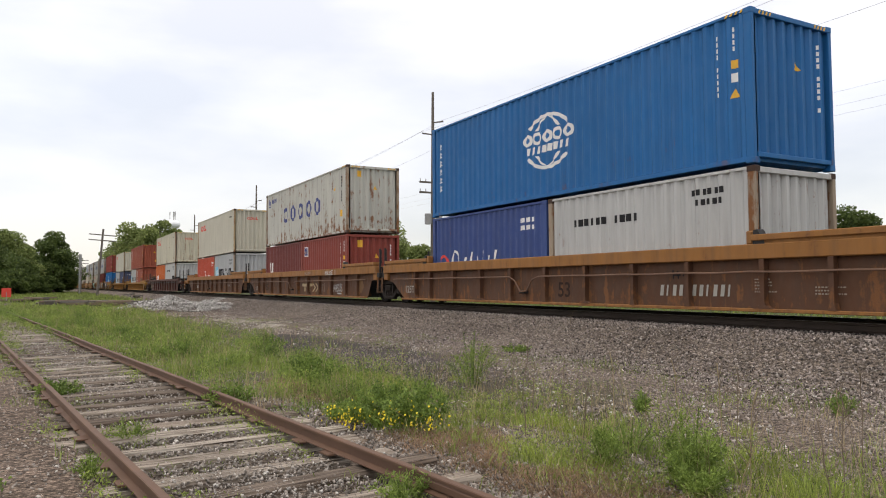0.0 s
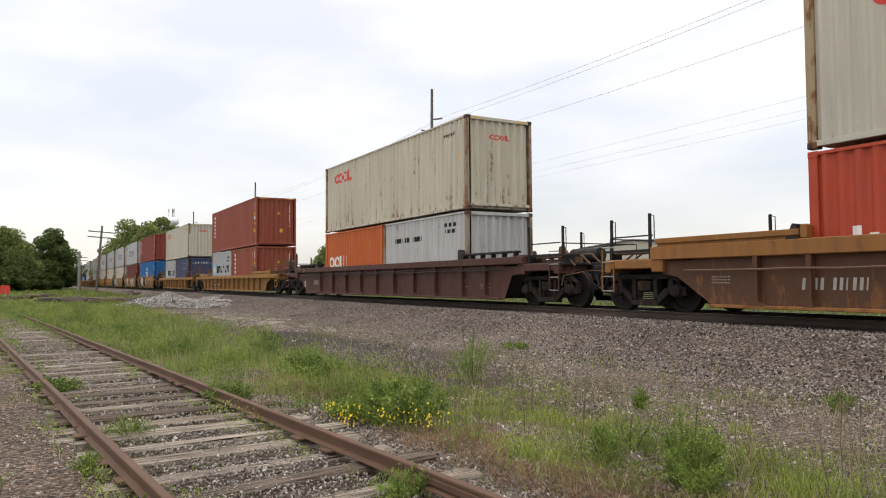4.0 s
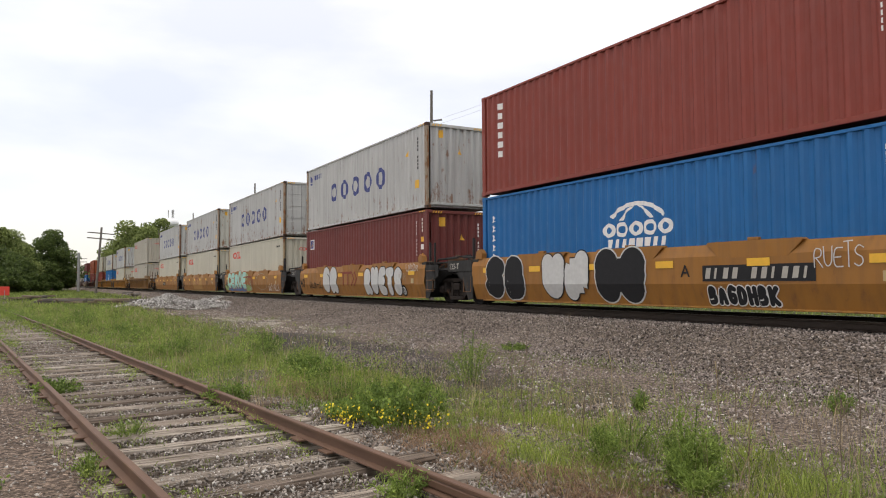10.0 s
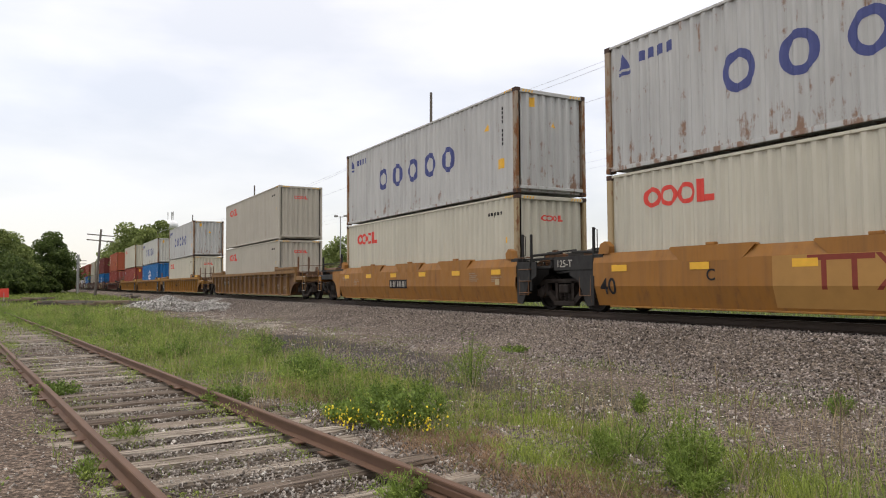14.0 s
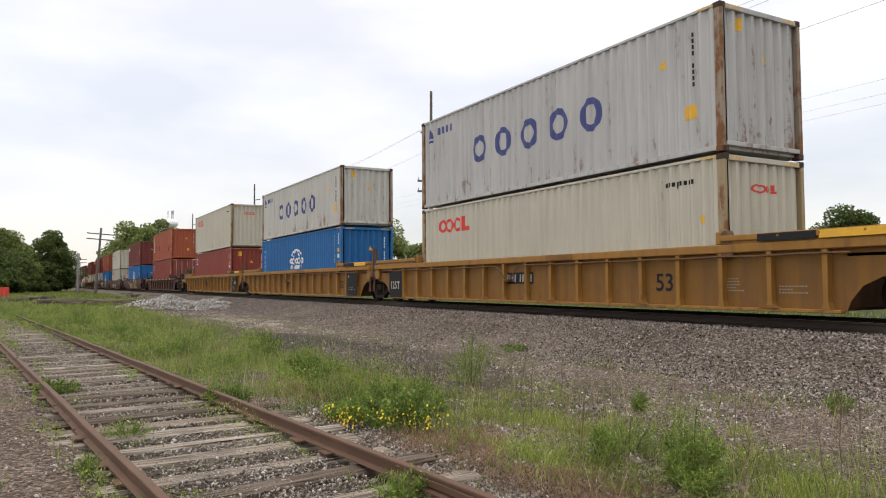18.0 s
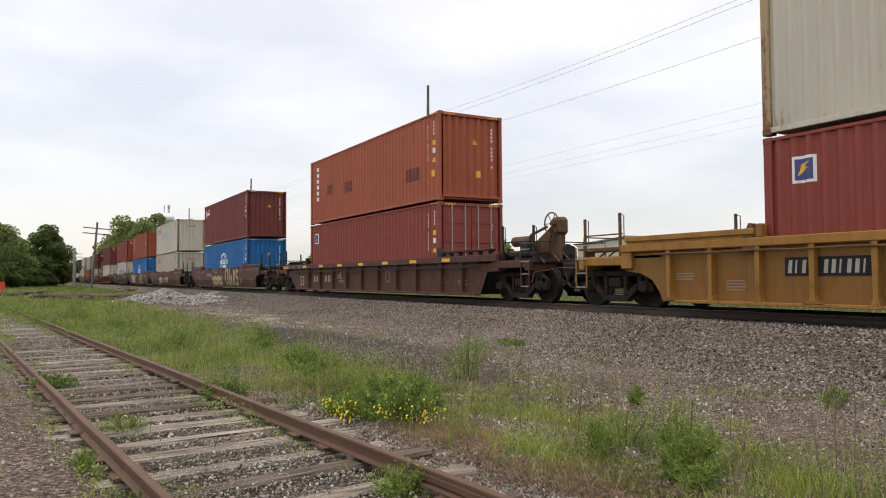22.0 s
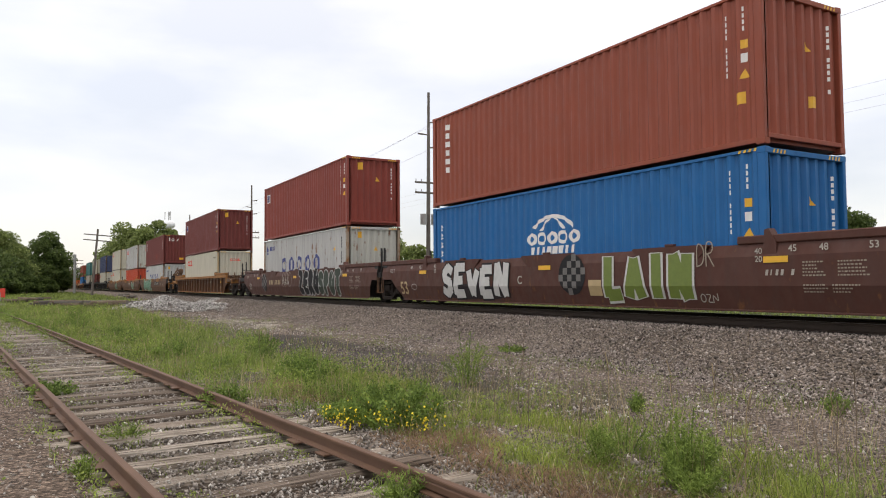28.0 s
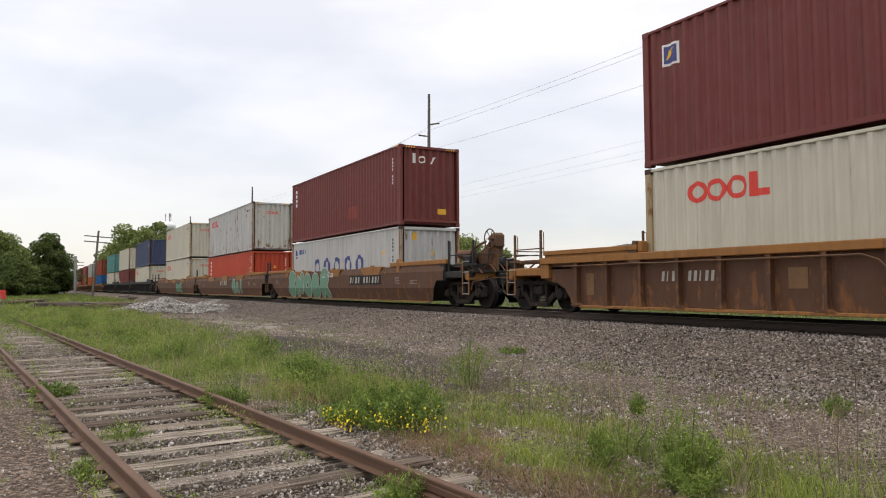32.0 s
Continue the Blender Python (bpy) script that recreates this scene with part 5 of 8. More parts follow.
    for what, x, z, *rest in marks:
        at = -SIDE_Y - (0.002 if style == "oxide" or abs(x) < 6 else 0.02) if z >= zc and not smooth else -SIDE_Y + 0.002 if style == "yellow" and abs(x) > 7.1 else y
        CAR_MARKS[what](e, x, z, at, *rest)
    if smooth:
        for ob in set(e.children) - before:
            fold(ob)
    if not far:
        taken = [(m[1] - 0.5, m[1] + {"word": 1.6, "bars": 2.2, "tag": 6.4, "graffiti": 4.5, "bubble": 4.5}.get(m[0], 1.2)) for m in marks if m[0] not in ("panels", "data")]
        for i, x in enumerate((-f + 0.35, -f + 1.55, f - 2.3, f - 1.15)):
            if any(a < x + 0.5 and x < b for a, b in taken):
                continue
            m_data(e, x, 0.98 - 0.12 * (i % 2) if smooth else 0.72 - 0.14 * (i % 2), y, 3 + i % 3)
        if size == 40:
            fold(part("placard", Geo().box(f - 0.95, f - 0.75, y - 0.006, y, 0.66, 0.82), M_TAN, e))
    return tagged(e, label, "freight car", "cars of the train")


def fold(ob):
    """Paint laid over the side follows the plate's fold towards the foot."""
    bm = bmesh.new()
    bm.from_mesh(ob.data)
    bm.transform(ob.matrix_basis)
    bmesh.ops.bisect_plane(bm, geom=bm.verts[:] + bm.edges[:] + bm.faces[:], plane_co=(0, 0, 0.62), plane_no=(0, 0, 1))
    for v in bm.verts:
        if v.co.z < 0.62:
            v.co.y += 0.13 * (0.62 - v.co.z) / 0.43
    me = bpy.data.meshes.new(ob.data.name)
    me.materials.append(ob.data.materials[0])
    bm.to_mesh(me)
    bm.free()
    ob.data = me
    ob.matrix_basis = Matrix.Identity(4)


def m_word(e, x, z, y, word, size, mat):
    p = part("lettering", cached(("word", word, size), lambda: text_mesh(word, size, 0.012 * size)), mat, e)
    p.matrix_basis = pose(x, y - 0.004, z)


def m_bars(e, x, z, y, n, w, h, mat, back=None):
    w = w * 0.70
    if back:
        part("marking_field", Geo().box(x - 0.06, x + n * w * 1.4 + 0.02, y - 0.002, y, z - 0.05, z + h + 0.05), back, e)
    tagged(part("marking", decal([p_rect(x + i * w * 1.4, z, w * (0.35 if i % 3 == 1 else 0.75), h, 0.25 * w) for i in range(n) if i != 4], lambda q: y - 0.002), mat, e), kind="stuff")


def m_bubble(e, x, z, y, ovals, fill, line):
    """Overlapping sprayed bubbles: each (dx, dz, rx, rz)."""
    for i, (dx, dz, rx, rz) in enumerate(ovals):
        part("graffiti_outline", decal([p_oval(x + dx, z + dz, rx, rz)], lambda q: y - 0.002 - 0.002 * i), line, e)
        part("graffiti", decal([p_oval(x + dx, z + dz, rx - 0.06, rz - 0.06)], lambda q: y - 0.003 - 0.002 * i), fill, e)
    dx, dz, rx, rz = ovals[-1]
    part("graffiti_line", decal(p_ring(x + dx, z + dz, rx * 0.4, rz * 0.45, 0.035), lambda q: y - 0.016), line, e)


def m_emblem(e, x, z, y, w, h, mat, bold=0.16):
    """A painted emblem of one bar on two legs beside a pair of chevron strokes."""
    k = bold * h
    part("emblem", Geo().box(x, x + 0.60 * w, y - 0.004, y, z + h - k, z + h), mat, e)
    for a in (0.13, 0.40):
        part("emblem_bar", Geo().box(x + a * w, x + a * w + k, y - 0.004, y, z, z + h - k), mat, e)
    for a in (0.60, 0.76):
        q = [(x + a * w, z + h), (x + a * w + k, z + h), (x + (a + 0.13) * w + k, z + h / 2), (x + a * w + k, z), (x + a * w, z), (x + (a + 0.13) * w, z + h / 2)]
        part("emblem_bar", Geo().prism(q, y - 0.005, y), mat, e)


def m_loop(e, x, z, y, rx, rz, mat):
    part("graffiti_line", decal(p_ring(x, z, rx, rz, 0.018), lambda q: y - 0.002), mat, e)


def m_sheet(e, x, z, y, w, h, mat):
    part("paint_panel", Geo().box(x, x + w, y - 0.003, y, z, z + h), mat, e)


STROKES = (((0.1, 0.9), (0.5, 0.55), (0.15, 0.1), (0.8, 0.0)), ((0.8, 1), (0.3, 0.6), (0.85, 0.35), (0.4, 0)), ((0.1, 0.2), (0.2, 0.95), (0.6, 0.5), (0.85, 0.9)), ((0.1, 0.7), (0.9, 0.85), (0.45, 0.45), (0.7, 0.05)),
           ((0.15, 0.05), (0.5, 0.4), (0.2, 0.8), (0.85, 0.95)), ((0.1, 0.5), (0.45, 1), (0.5, 0.1), (0.9, 0.6)))


def stroke_body(pts, thick, y, rounds=2):
    """Broad sprayed strokes from point to point, joined into one painted shape."""
    g = Geo()
    for _ in range(rounds):
        cut = [pts[0]]
        for a, b in zip(pts, pts[1:]):
            cut += [(0.75 * a[0] + 0.25 * b[0], 0.75 * a[1] + 0.25 * b[1]), (0.25 * a[0] + 0.75 * b[0], 0.25 * a[1] + 0.75 * b[1])]
        pts = cut + [pts[-1]]
    for at in (pts[0], pts[-1]) if rounds else ():
        s = decal([p_oval(at[0], at[1], thick / 2, thick / 2)], lambda q: y + 0.0004)
        g.add(s.v, s.f)
    for i, (a, b) in enumerate(zip(pts, pts[1:])):
        dx, dz = b[0] - a[0], b[1] - a[1]
        d = math.hypot(dx, dz)
        ux, uz = dx / d * thick / 2, dz / d * thick / 2
        ex, ez = 0.3 * ux, 0.3 * uz
        quad = [(a[0] - ex - uz, a[1] - ez + ux), (a[0] - ex + uz, a[1] - ez - ux), (b[0] + ex + uz, b[1] + ez - ux), (b[0] + ex - uz, b[1] + ez + ux)]
        s = decal([quad], lambda q: y - 0.00025 * i)
        g.add(s.v, s.f)
    return g


def m_graffiti(e, x, z, y, n, w, h, fill, line, seed=1):
    """Sprayed letter bodies, too wild to read, with an outline."""
    rnd = random.Random(seed)
    for i in range(n):
        t = STROKES[(seed + i * 5 + rnd.randint(0, 2)) % len(STROKES)]
        k = rnd.uniform(0.86, 1.0)
        pts = [(x + (i + 0.1 + 0.8 * a + 0.10 * b) * w, z + 0.2 * h + 0.62 * h * k * b + rnd.uniform(-0.03, 0.03) * h) for a, b in t]
        tagged(part("graffiti_outline", stroke_body(pts, 0.54 * w, y - 0.0005 * (i % 2)), line, e), kind="stuff")
        tagged(part("graffiti", stroke_body(pts, 0.44 * w, y - 0.006), fill, e), kind="stuff")


OVAL = tuple((0.5 + 0.5 * math.sin(i * math.pi / 4), 0.5 + 0.5 * math.cos(i * math.pi / 4)) for i in range(9))
LETTER = {
    "A": (((0, 0), (0.5, 1), (1, 0)), ((0.25, 0.36), (0.75, 0.36))), "B": (((0, 0), (0, 1), (0.75, 0.95), (0.75, 0.62), (0.1, 0.52), (0.95, 0.42), (0.85, 0.04), (0, 0)),),
    "C": (((1, 0.85), (0.6, 1), (0.08, 0.78), (0.05, 0.25), (0.5, 0), (1, 0.15)),), "D": (((0, 0), (0, 1), (0.8, 0.85), (1, 0.45), (0.7, 0.05), (0, 0)),),
    "E": (((1, 1), (0.05, 1), (0, 0), (1, 0.02)), ((0.05, 0.5), (0.8, 0.52))), "G": (((1, 0.85), (0.5, 1), (0.05, 0.7), (0.1, 0.15), (0.6, 0), (1, 0.2), (0.95, 0.48), (0.6, 0.48)),),
    "H": (((0.05, 0), (0, 1)), ((0.95, 0), (1, 1)), ((0, 0.5), (1, 0.5))), "I": (((0.5, 0), (0.5, 1)),), "K": (((0, 0), (0, 1)), ((1, 1), (0.08, 0.45), (1, 0))), "L": (((0.05, 1), (0, 0), (1, 0.03)),),
    "N": (((0, 0), (0.05, 1), (0.95, 0), (1, 1)),), "O": (OVAL,), "P": (((0.05, 0), (0, 1), (0.9, 0.97), (0.9, 0.52), (0.05, 0.45)),),
    "R": (((0.05, 0), (0, 1), (0.9, 0.97), (0.88, 0.55), (0.1, 0.48)), ((0.3, 0.46), (1, 0))), "S": (((1, 0.85), (0.5, 1), (0.03, 0.78), (0.2, 0.55), (0.85, 0.45), (0.95, 0.18), (0.5, 0), (0, 0.14)),),
    "T": (((0, 0.97), (1, 1)), ((0.5, 1), (0.52, 0))), "U": (((0, 1), (0.05, 0.22), (0.5, 0), (0.95, 0.22), (1, 1)),), "V": (((0, 1), (0.5, 0), (1, 1)),), "X": (((0, 0), (1, 1)), ((0, 1), (1, 0))),
    "Z": (((0, 1), (1, 0.97), (0.03, 0.03), (1, 0)),),
}


def m_letters(e, x, z, y, word, w, h, fill, line, thick=0.40, rim=0.05, wild=0.05, rounds=2, lean=0.0):
    """A sprayed word, w by h: thick strokes with a rim in a second colour, letters set close and uneven."""
    rnd = random.Random(len(word) + int(100 * (x + 20)))
    n = len(word)
    step = w / n
    b = thick * step
    for i, ch in enumerate(word):
        up, tall = rnd.uniform(-wild, wild) * h, 1 + rnd.uniform(-wild, wild)
        for k, stroke in enumerate(LETTER[ch]):
            pts = []
            for a, c in stroke:
                zz = z + b / 2 + max(0.0, h * tall - b) * c + up * c
                pts.append((x + i * step + b / 2 + 0.02 * step + (0.98 * step - b) * a + lean * (zz - z), zz))
            if line is not None:
                tagged(part("graffiti_outline", stroke_body(pts, b + 2 * rim, y - 0.0045 - 0.0006 * (i % 2) - 0.0003 * k, rounds), line, e), kind="stuff")
            tagged(part("graffiti", stroke_body(pts, b, y - 0.0105 - 0.0006 * (i % 2) - 0.0003 * k, rounds), fill, e), kind="stuff")


def m_blob(e, x, z, y, rx, rz, mat):
    """One sprayed cloud with an uneven rim."""
    pts = [(x + rx * (1 + 0.10 * math.sin(3 * a + x)) * math.cos(a), z + rz * (1 + 0.12 * math.sin(5 * a + 2 * x)) * math.sin(a)) for a in (2 * math.pi * i / 30 for i in range(30))]
    part("graffiti", decal([pts], lambda q: y + 0.0024 + 0.0010 * math.sin(7 * x)), mat, e)


def m_scribble(e, x, z, y, n, w, h, mat, seed=1):
    rnd = random.Random(seed)
    polys = []
    for i in range(n):
        a = x + i * w * 0.62
        polys.append(p_rect(a, z + rnd.uniform(0, 0.2) * h, 0.035, h * rnd.uniform(0.5, 1.0), rnd.uniform(-0.15, 0.2)))
    for i in range(max(1, n // 2)):
        polys.append(p_rect(x + i * w * 1.2, z + rnd.uniform(0.1, 0.7) * h, w, 0.035))
    for p in polys:
        g = decal([p], lambda q: y - 0.001)
        part("graffiti", g, mat, e)


def m_panels(e, x, z, y, n, step, w, h, mat):
    for i in range(n):
        part("reflector", cached(("refl", x, i, z, y, w, h), lambda: Geo().box(x + i * step, x + i * step + w, y - 0.006, y, z, z + h).mesh("reflector")), mat, e)


def m_check(e, x, z, y, r):
    part("emblem", decal([p_oval(x, z, r, r, 24)], lambda q: y), M_DARKMARK, e)
    polys = []
    for i in range(6):
        for j in range(6):
            if (i + j) % 2 == 0:
                a, b = x - r + i * r / 3, z - r + j * r / 3
                if math.hypot(a + r / 6 - x, b + r / 6 - z) < r * 0.86:
                    polys.append(p_rect(a, b, r / 3, r / 3))
    for p in polys:
        part("emblem_square", decal([p], lambda q: y - 0.003), M_CHECK, e)


def m_data(e, x, z, y, n=4):
    """Lines of stencilled data, too small to read."""
    rnd = random.Random(int(100 * x) + n)
    polys = []
    for i in range(n):
        a, end = x, x + rnd.uniform(0.25, 0.5)
        while a < end:
            w = rnd.uniform(0.02, 0.05)
            polys.append(p_rect(a, z - i * 0.055, w, 0.024))
            a += w + 0.018
    tagged(part("stencil", decal(polys, lambda q: y), M_STENCIL, e), kind="stuff")


CAR_MARKS = {"data": m_data, "word": m_word, "bars": m_bars, "sheet": m_sheet, "graffiti": m_graffiti, "scribble": m_scribble, "panels": m_panels, "check": m_check, "bubble": m_bubble, "emblem": m_emblem, "loop": m_loop, "letters": m_letters, "blob": m_blob}

# ---- the train: one row a unit, from the front backwards ----
HC, STD = 2.896, 2.591
L40, L20 = 12.192, 6.058
YPAN = ("panels", -5.72, 0.94, 6, 2.175, 0.46, 0.14, M_YELLOW)
COLOUR = {"blue": "bright blue", "navy": "dark navy blue", "indigo": "indigo blue", "cream": "cream", "cream_rusty": "cream, rust-streaked", "warm_grey": "warm light grey",
          "white_rusty": "off-white, heavily rusted", "grey": "pale grey", "white": "chalky white", "grey_rusty": "pale grey, rust-streaked", "silver": "light blue-grey", "red": "red-oxide", "brick": "brick-red", "terracotta": "faded terracotta-red",
          "maroon": "dark maroon", "orange": "orange", "vermilion": "orange-red", "teal": "teal"}
# x of the stack's front end at 16 s, well size, style, coupling in front, coupling behind, top box, lower boxes (rear to front), marks, brake wheels
TRAIN = [
    (201.34, 53, "brown", 1, 0, ("blue", HC, "globe"), (("indigo", STD, "spray"), ("grey", STD, "star_plain")), [("word", 0.5, 0.36, "53", 0.50, M_WORN), ("bars", 3.85, 0.42, 11, 0.17, 0.22, M_FADED), ("scribble", 4.2, 0.75, 3, 0.2, 0.3, M_DARKMARK, 4), ("word", -7.95, 0.40, "125T", 0.33, M_FADED)], 0, 0),
    (181.65, 53, "brown", 0, 0, ("white_rusty", HC, "rings"), (("maroon", STD, "letters"), ("red", STD, "badge")), [("word", -7.9, 0.40, "125T", 0.33, M_FADED), ("word", -5.75, 0.41, "53", 0.50, M_WORN), ("emblem", 0.58, 0.37, 2.45, 0.37, M_TAN, 0.36), ("letters", 4.8, 0.37, "NASUS", 1.05, 0.38, M_GRAFF, None, 0.16, 0, 0.10), ("letters", 5.22, 0.28, "Z", 0.5, 0.06, M_GRAFF, None, 0.08, 0, 0.1), ("letters", 3.36, 0.36, "KI", 0.42, 0.36, M_GHOST, None, 0.12, 0, 0.1), ("letters", 4.1, 1.09, "BBUSE", 0.95, 0.21, M_GRAFF, None, 0.16, 0, 0.10), ("letters", 5.2, 1.10, "IT", 0.2, 0.2, M_GRAFF, None, 0.2, 0, 0.10), ("letters", 1.35, 1.12, "HUSP", 0.85, 0.17, M_GHOST, None, 0.16, 0, 0.10), ("blob", 7.8, 0.62, 0.26, 0.26, M_OLDPAINT)], 0, 0),
    (161.79, 53, "brown", 0, 1, ("cream", HC, "red"), (("vermilion", STD, "swan"), ("silver", STD, "star")), [("bars", -6.2, 0.5, 11, 0.11, 0.2, M_FADED), ("word", 0.75, 0.35, "53", 0.50, M_WORN), ("scribble", 5.0, 0.5, 4, 0.2, 0.35, M_FADED, 9)], 0, 0),
    (138.60, 53, "oxide", 1, 1, ("cream_rusty", HC, "red"), (("orange", STD, "lower"), ("grey", STD, "star_plain")), [("word", -8.2, 1.13, "53", 0.2, M_FADED), ("bars", -7.0, 0.55, 9, 0.12, 0.2, M_FADED), ("sheet", -8.4, 0.45, 0.2, 0.28, M_TAN)], 0, 0),
    (114.71, 53, "gold", 1, 1, ("brick", HC, "column"), (("silver", STD, "star"), ("brick", STD, "column")), [("bars", -5.0, 0.42, 11, 0.19, 0.2, M_FADED, M_DARKMARK), ("word", -0.75, 0.42, "53", 0.42, M_DARKMARK), ("scribble", -5.8, 0.75, 4, 0.2, 0.2, M_DARKMARK, 3)], 2, 0),
    (92.97, 40, "gold", 1, 1, ("cream", HC, "red"), (("silver", STD, "star"), ("navy", STD, "line")), [("bars", -3.95, 0.40, 11, 0.19, 0.2, M_FADED, M_DARKMARK)], 0, 2),
    (73.01, 40, "smooth_yellow", 1, 0, ("red", HC, "column"), (("blue", HC, "globe"),), [YPAN, ("letters", -5.6, 0.22, "SB", 1.9, 1.12, M_DARKMARK, M_GRAFF, 0.50, 0.035), ("letters", -3.0, 0.24, "UN", 1.75, 1.16, M_GRAFF, M_DARKMARK, 0.54, 0.03), ("letters", -1.05, 0.22, "H", 1.56, 1.2, M_DARKMARK, M_GRAFF, 0.47, 0.035), ("word", 1.46, 0.76, "A", 0.33, M_DARKMARK), ("bars", 2.05, 0.72, 11, 0.205, 0.2, M_FADED, M_DARKMARK), ("letters", 2.08, 0.23, "BAGDHBK", 1.5, 0.37, M_DARKMARK, M_WHITE, 0.42, 0.022), ("letters", 4.25, 0.88, "RUETS", 0.84, 0.40, M_GRAFF, None, 0.11, 0, 0.12)], 1, 0),
    (57.41, 40, "smooth_yellow", 0, 0, ("grey", HC, "rings"), (("maroon", HC, "badge"),), [YPAN, ("emblem", -1.08, 0.57, 1.86, 0.57, M_BROWNMARK), ("letters", -3.2, 0.25, "GR", 1.75, 1.12, M_GRAFF, M_DARKMARK, 0.52, 0.03), ("letters", 1.38, 0.22, "RUETS", 3.3, 1.03, M_GRAFF, M_DARKMARK, 0.50, 0.032, 0.03), ("bubble", 4.55, 0.2, [(0.2, 0.2, 0.2, 0.2)], M_GRAFF, M_DARKMARK), ("letters", 4.42, 0.78, "AUTH", 0.55, 0.26, M_STENCIL, None, 0.12, 0, 0.1), ("letters", 5.0, 1.06, "LNSZR", 0.9, 0.24, M_GRAFF, None, 0.12, 0, 0.15), ("scribble", -5.0, 0.38, 10, 0.28, 0.4, M_DARKMARK, 33), ("word", -6.22, 0.50, "40", 0.55, M_DARKMARK)], 0, 0),
    (41.58, 40, "smooth_yellow", 0, 0, ("grey_rusty", HC, "rings", True), (("cream", HC, "red"),), [YPAN, ("blob", -5.75, 0.42, 0.45, 0.18, M_PALELIME), ("blob", -1.0, 1.08, 0.75, 0.26, M_PALELIME), ("blob", -0.35, 0.42, 0.75, 0.20, M_PALELIME), ("blob", -4.4, 0.36, 1.15, 0.15, M_SPRAYBLUE), ("blob", -2.9, 0.38, 1.1, 0.17, M_SPRAYBLUE), ("blob", -1.5, 0.36, 0.9, 0.16, M_SPRAYBLUE), ("letters", -5.38, 0.36, "CEROE", 4.7, 1.02, M_MINT, M_RUSTSPRAY, 0.30, 0.05, 0.07), ("emblem", -0.78, 0.53, 1.8, 0.59, M_BROWNMARK), ("word", -6.0, 0.44, "40", 0.52, M_DARKMARK), ("loop", 2.7, 0.78, 1.2, 0.46, M_FADED), ("loop", -0.4, 1.1, 0.12, 0.1, M_MINT), ("loop", 0.3, 0.7, 0.14, 0.1, M_MINT), ("letters", 0.0, 0.30, "RSAG", 0.62, 0.24, M_GRAFF, None, 0.13, 0, 0.2), ("letters", 3.95, 0.28, "SABAS", 0.9, 0.34, M_WHITE, None, 0.12, 0, 0.2), ("letters", 5.05, 0.28, "HELLX", 0.9, 0.32, M_WHITE, None, 0.12, 0, 0.15)], 0, 0),
    (25.97, 40, "smooth_yellow", 0, 0, ("grey_rusty", HC, "rings"), (("cream", HC, "red"),), [YPAN, ("sheet", -1.75, 0.24, 3.4, 0.9, M_SHEET), ("emblem", -1.10, 0.56, 1.85, 0.57, M_BROWNMARK), ("word", -3.16, 0.73, "C", 0.31, M_DARKMARK), ("word", -6.1, 0.45, "40", 0.5, M_DARKMARK), ("scribble", 3.4, 0.5, 6, 0.2, 0.5, M_DARKMARK, 13)], 0, 0),
    (10.28, 40, "smooth_yellow", 0, 1, ("grey", HC, "rings"), (("cream", HC, "red"),), [YPAN, ("bars", -1.4, 0.6, 11, 0.12, 0.2, M_FADED, M_DARKMARK)], 0, 0),
    (-11.51, 53, "ochre", 1, 1, ("warm_grey", HC, "red"), (("warm_grey", HC, "red"),), [("bars", -6.0, 0.75, 11, 0.12, 0.22, M_FADED, M_DARKMARK), ("scribble", 3.0, 0.6, 5, 0.25, 0.3, M_DARKMARK, 14)], 0, 0),
    (-35.28, 53, "yellow", 1, 0, ("grey", HC, "rings"), (("cream", HC, "red"),), [("word", 4.4, 0.5, "53", 0.5, M_DARKMARK), ("sheet", -8.2, 0.2, 1.0, 0.9, M_DARKMARK), ("word", -8.12, 0.5, "125T", 0.36, M_FADED), ("bars", -1.0, 0.7, 10, 0.12, 0.2, M_FADED, M_DARKMARK)], 0, 0),
    (-54.81, 53, "yellow", 0, 0, ("white", STD, "rings"), (("blue", HC, "globe"),), [("word", 6.2, 0.5, "53", 0.42, M_DARKMARK), ("sheet", 7.3, 0.2, 1.0, 0.9, M_DARKMARK), ("bars", 7.5, 0.42, 6, 0.11, 0.04, M_FADED), ("bars", 7.5, 0.50, 5, 0.11, 0.04, M_FADED), ("word", 7.4, 0.92, "48", 0.14, M_FADED)], 0, 0),
    (-74.51, 53, "yellow", 0, 1, ("cream", HC, "red"), (("red", HC, "badge"),), [("word", 6.2, 0.5, "53", 0.42, M_DARKMARK), ("sheet", 7.3, 0.2, 1.0, 0.9, M_DARKMARK), ("bars", 7.5, 0.36, 6, 0.11, 0.035, M_FADED), ("bars", 7.5, 0.43, 7, 0.09, 0.035, M_FADED), ("bars", 7.5, 0.50, 5, 0.12, 0.035, M_FADED), ("word", 7.4, 0.90, "48", 0.15, M_FADED), ("word", 8.1, 0.92, "5", 0.15, M_FADED), ("bars", 7.98, 0.70, 1, 0.62, 0.18, M_FADED), ("bars", -5.6, 0.72, 11, 0.13, 0.22, M_FADED, M_DARKMARK)], 0, 0),
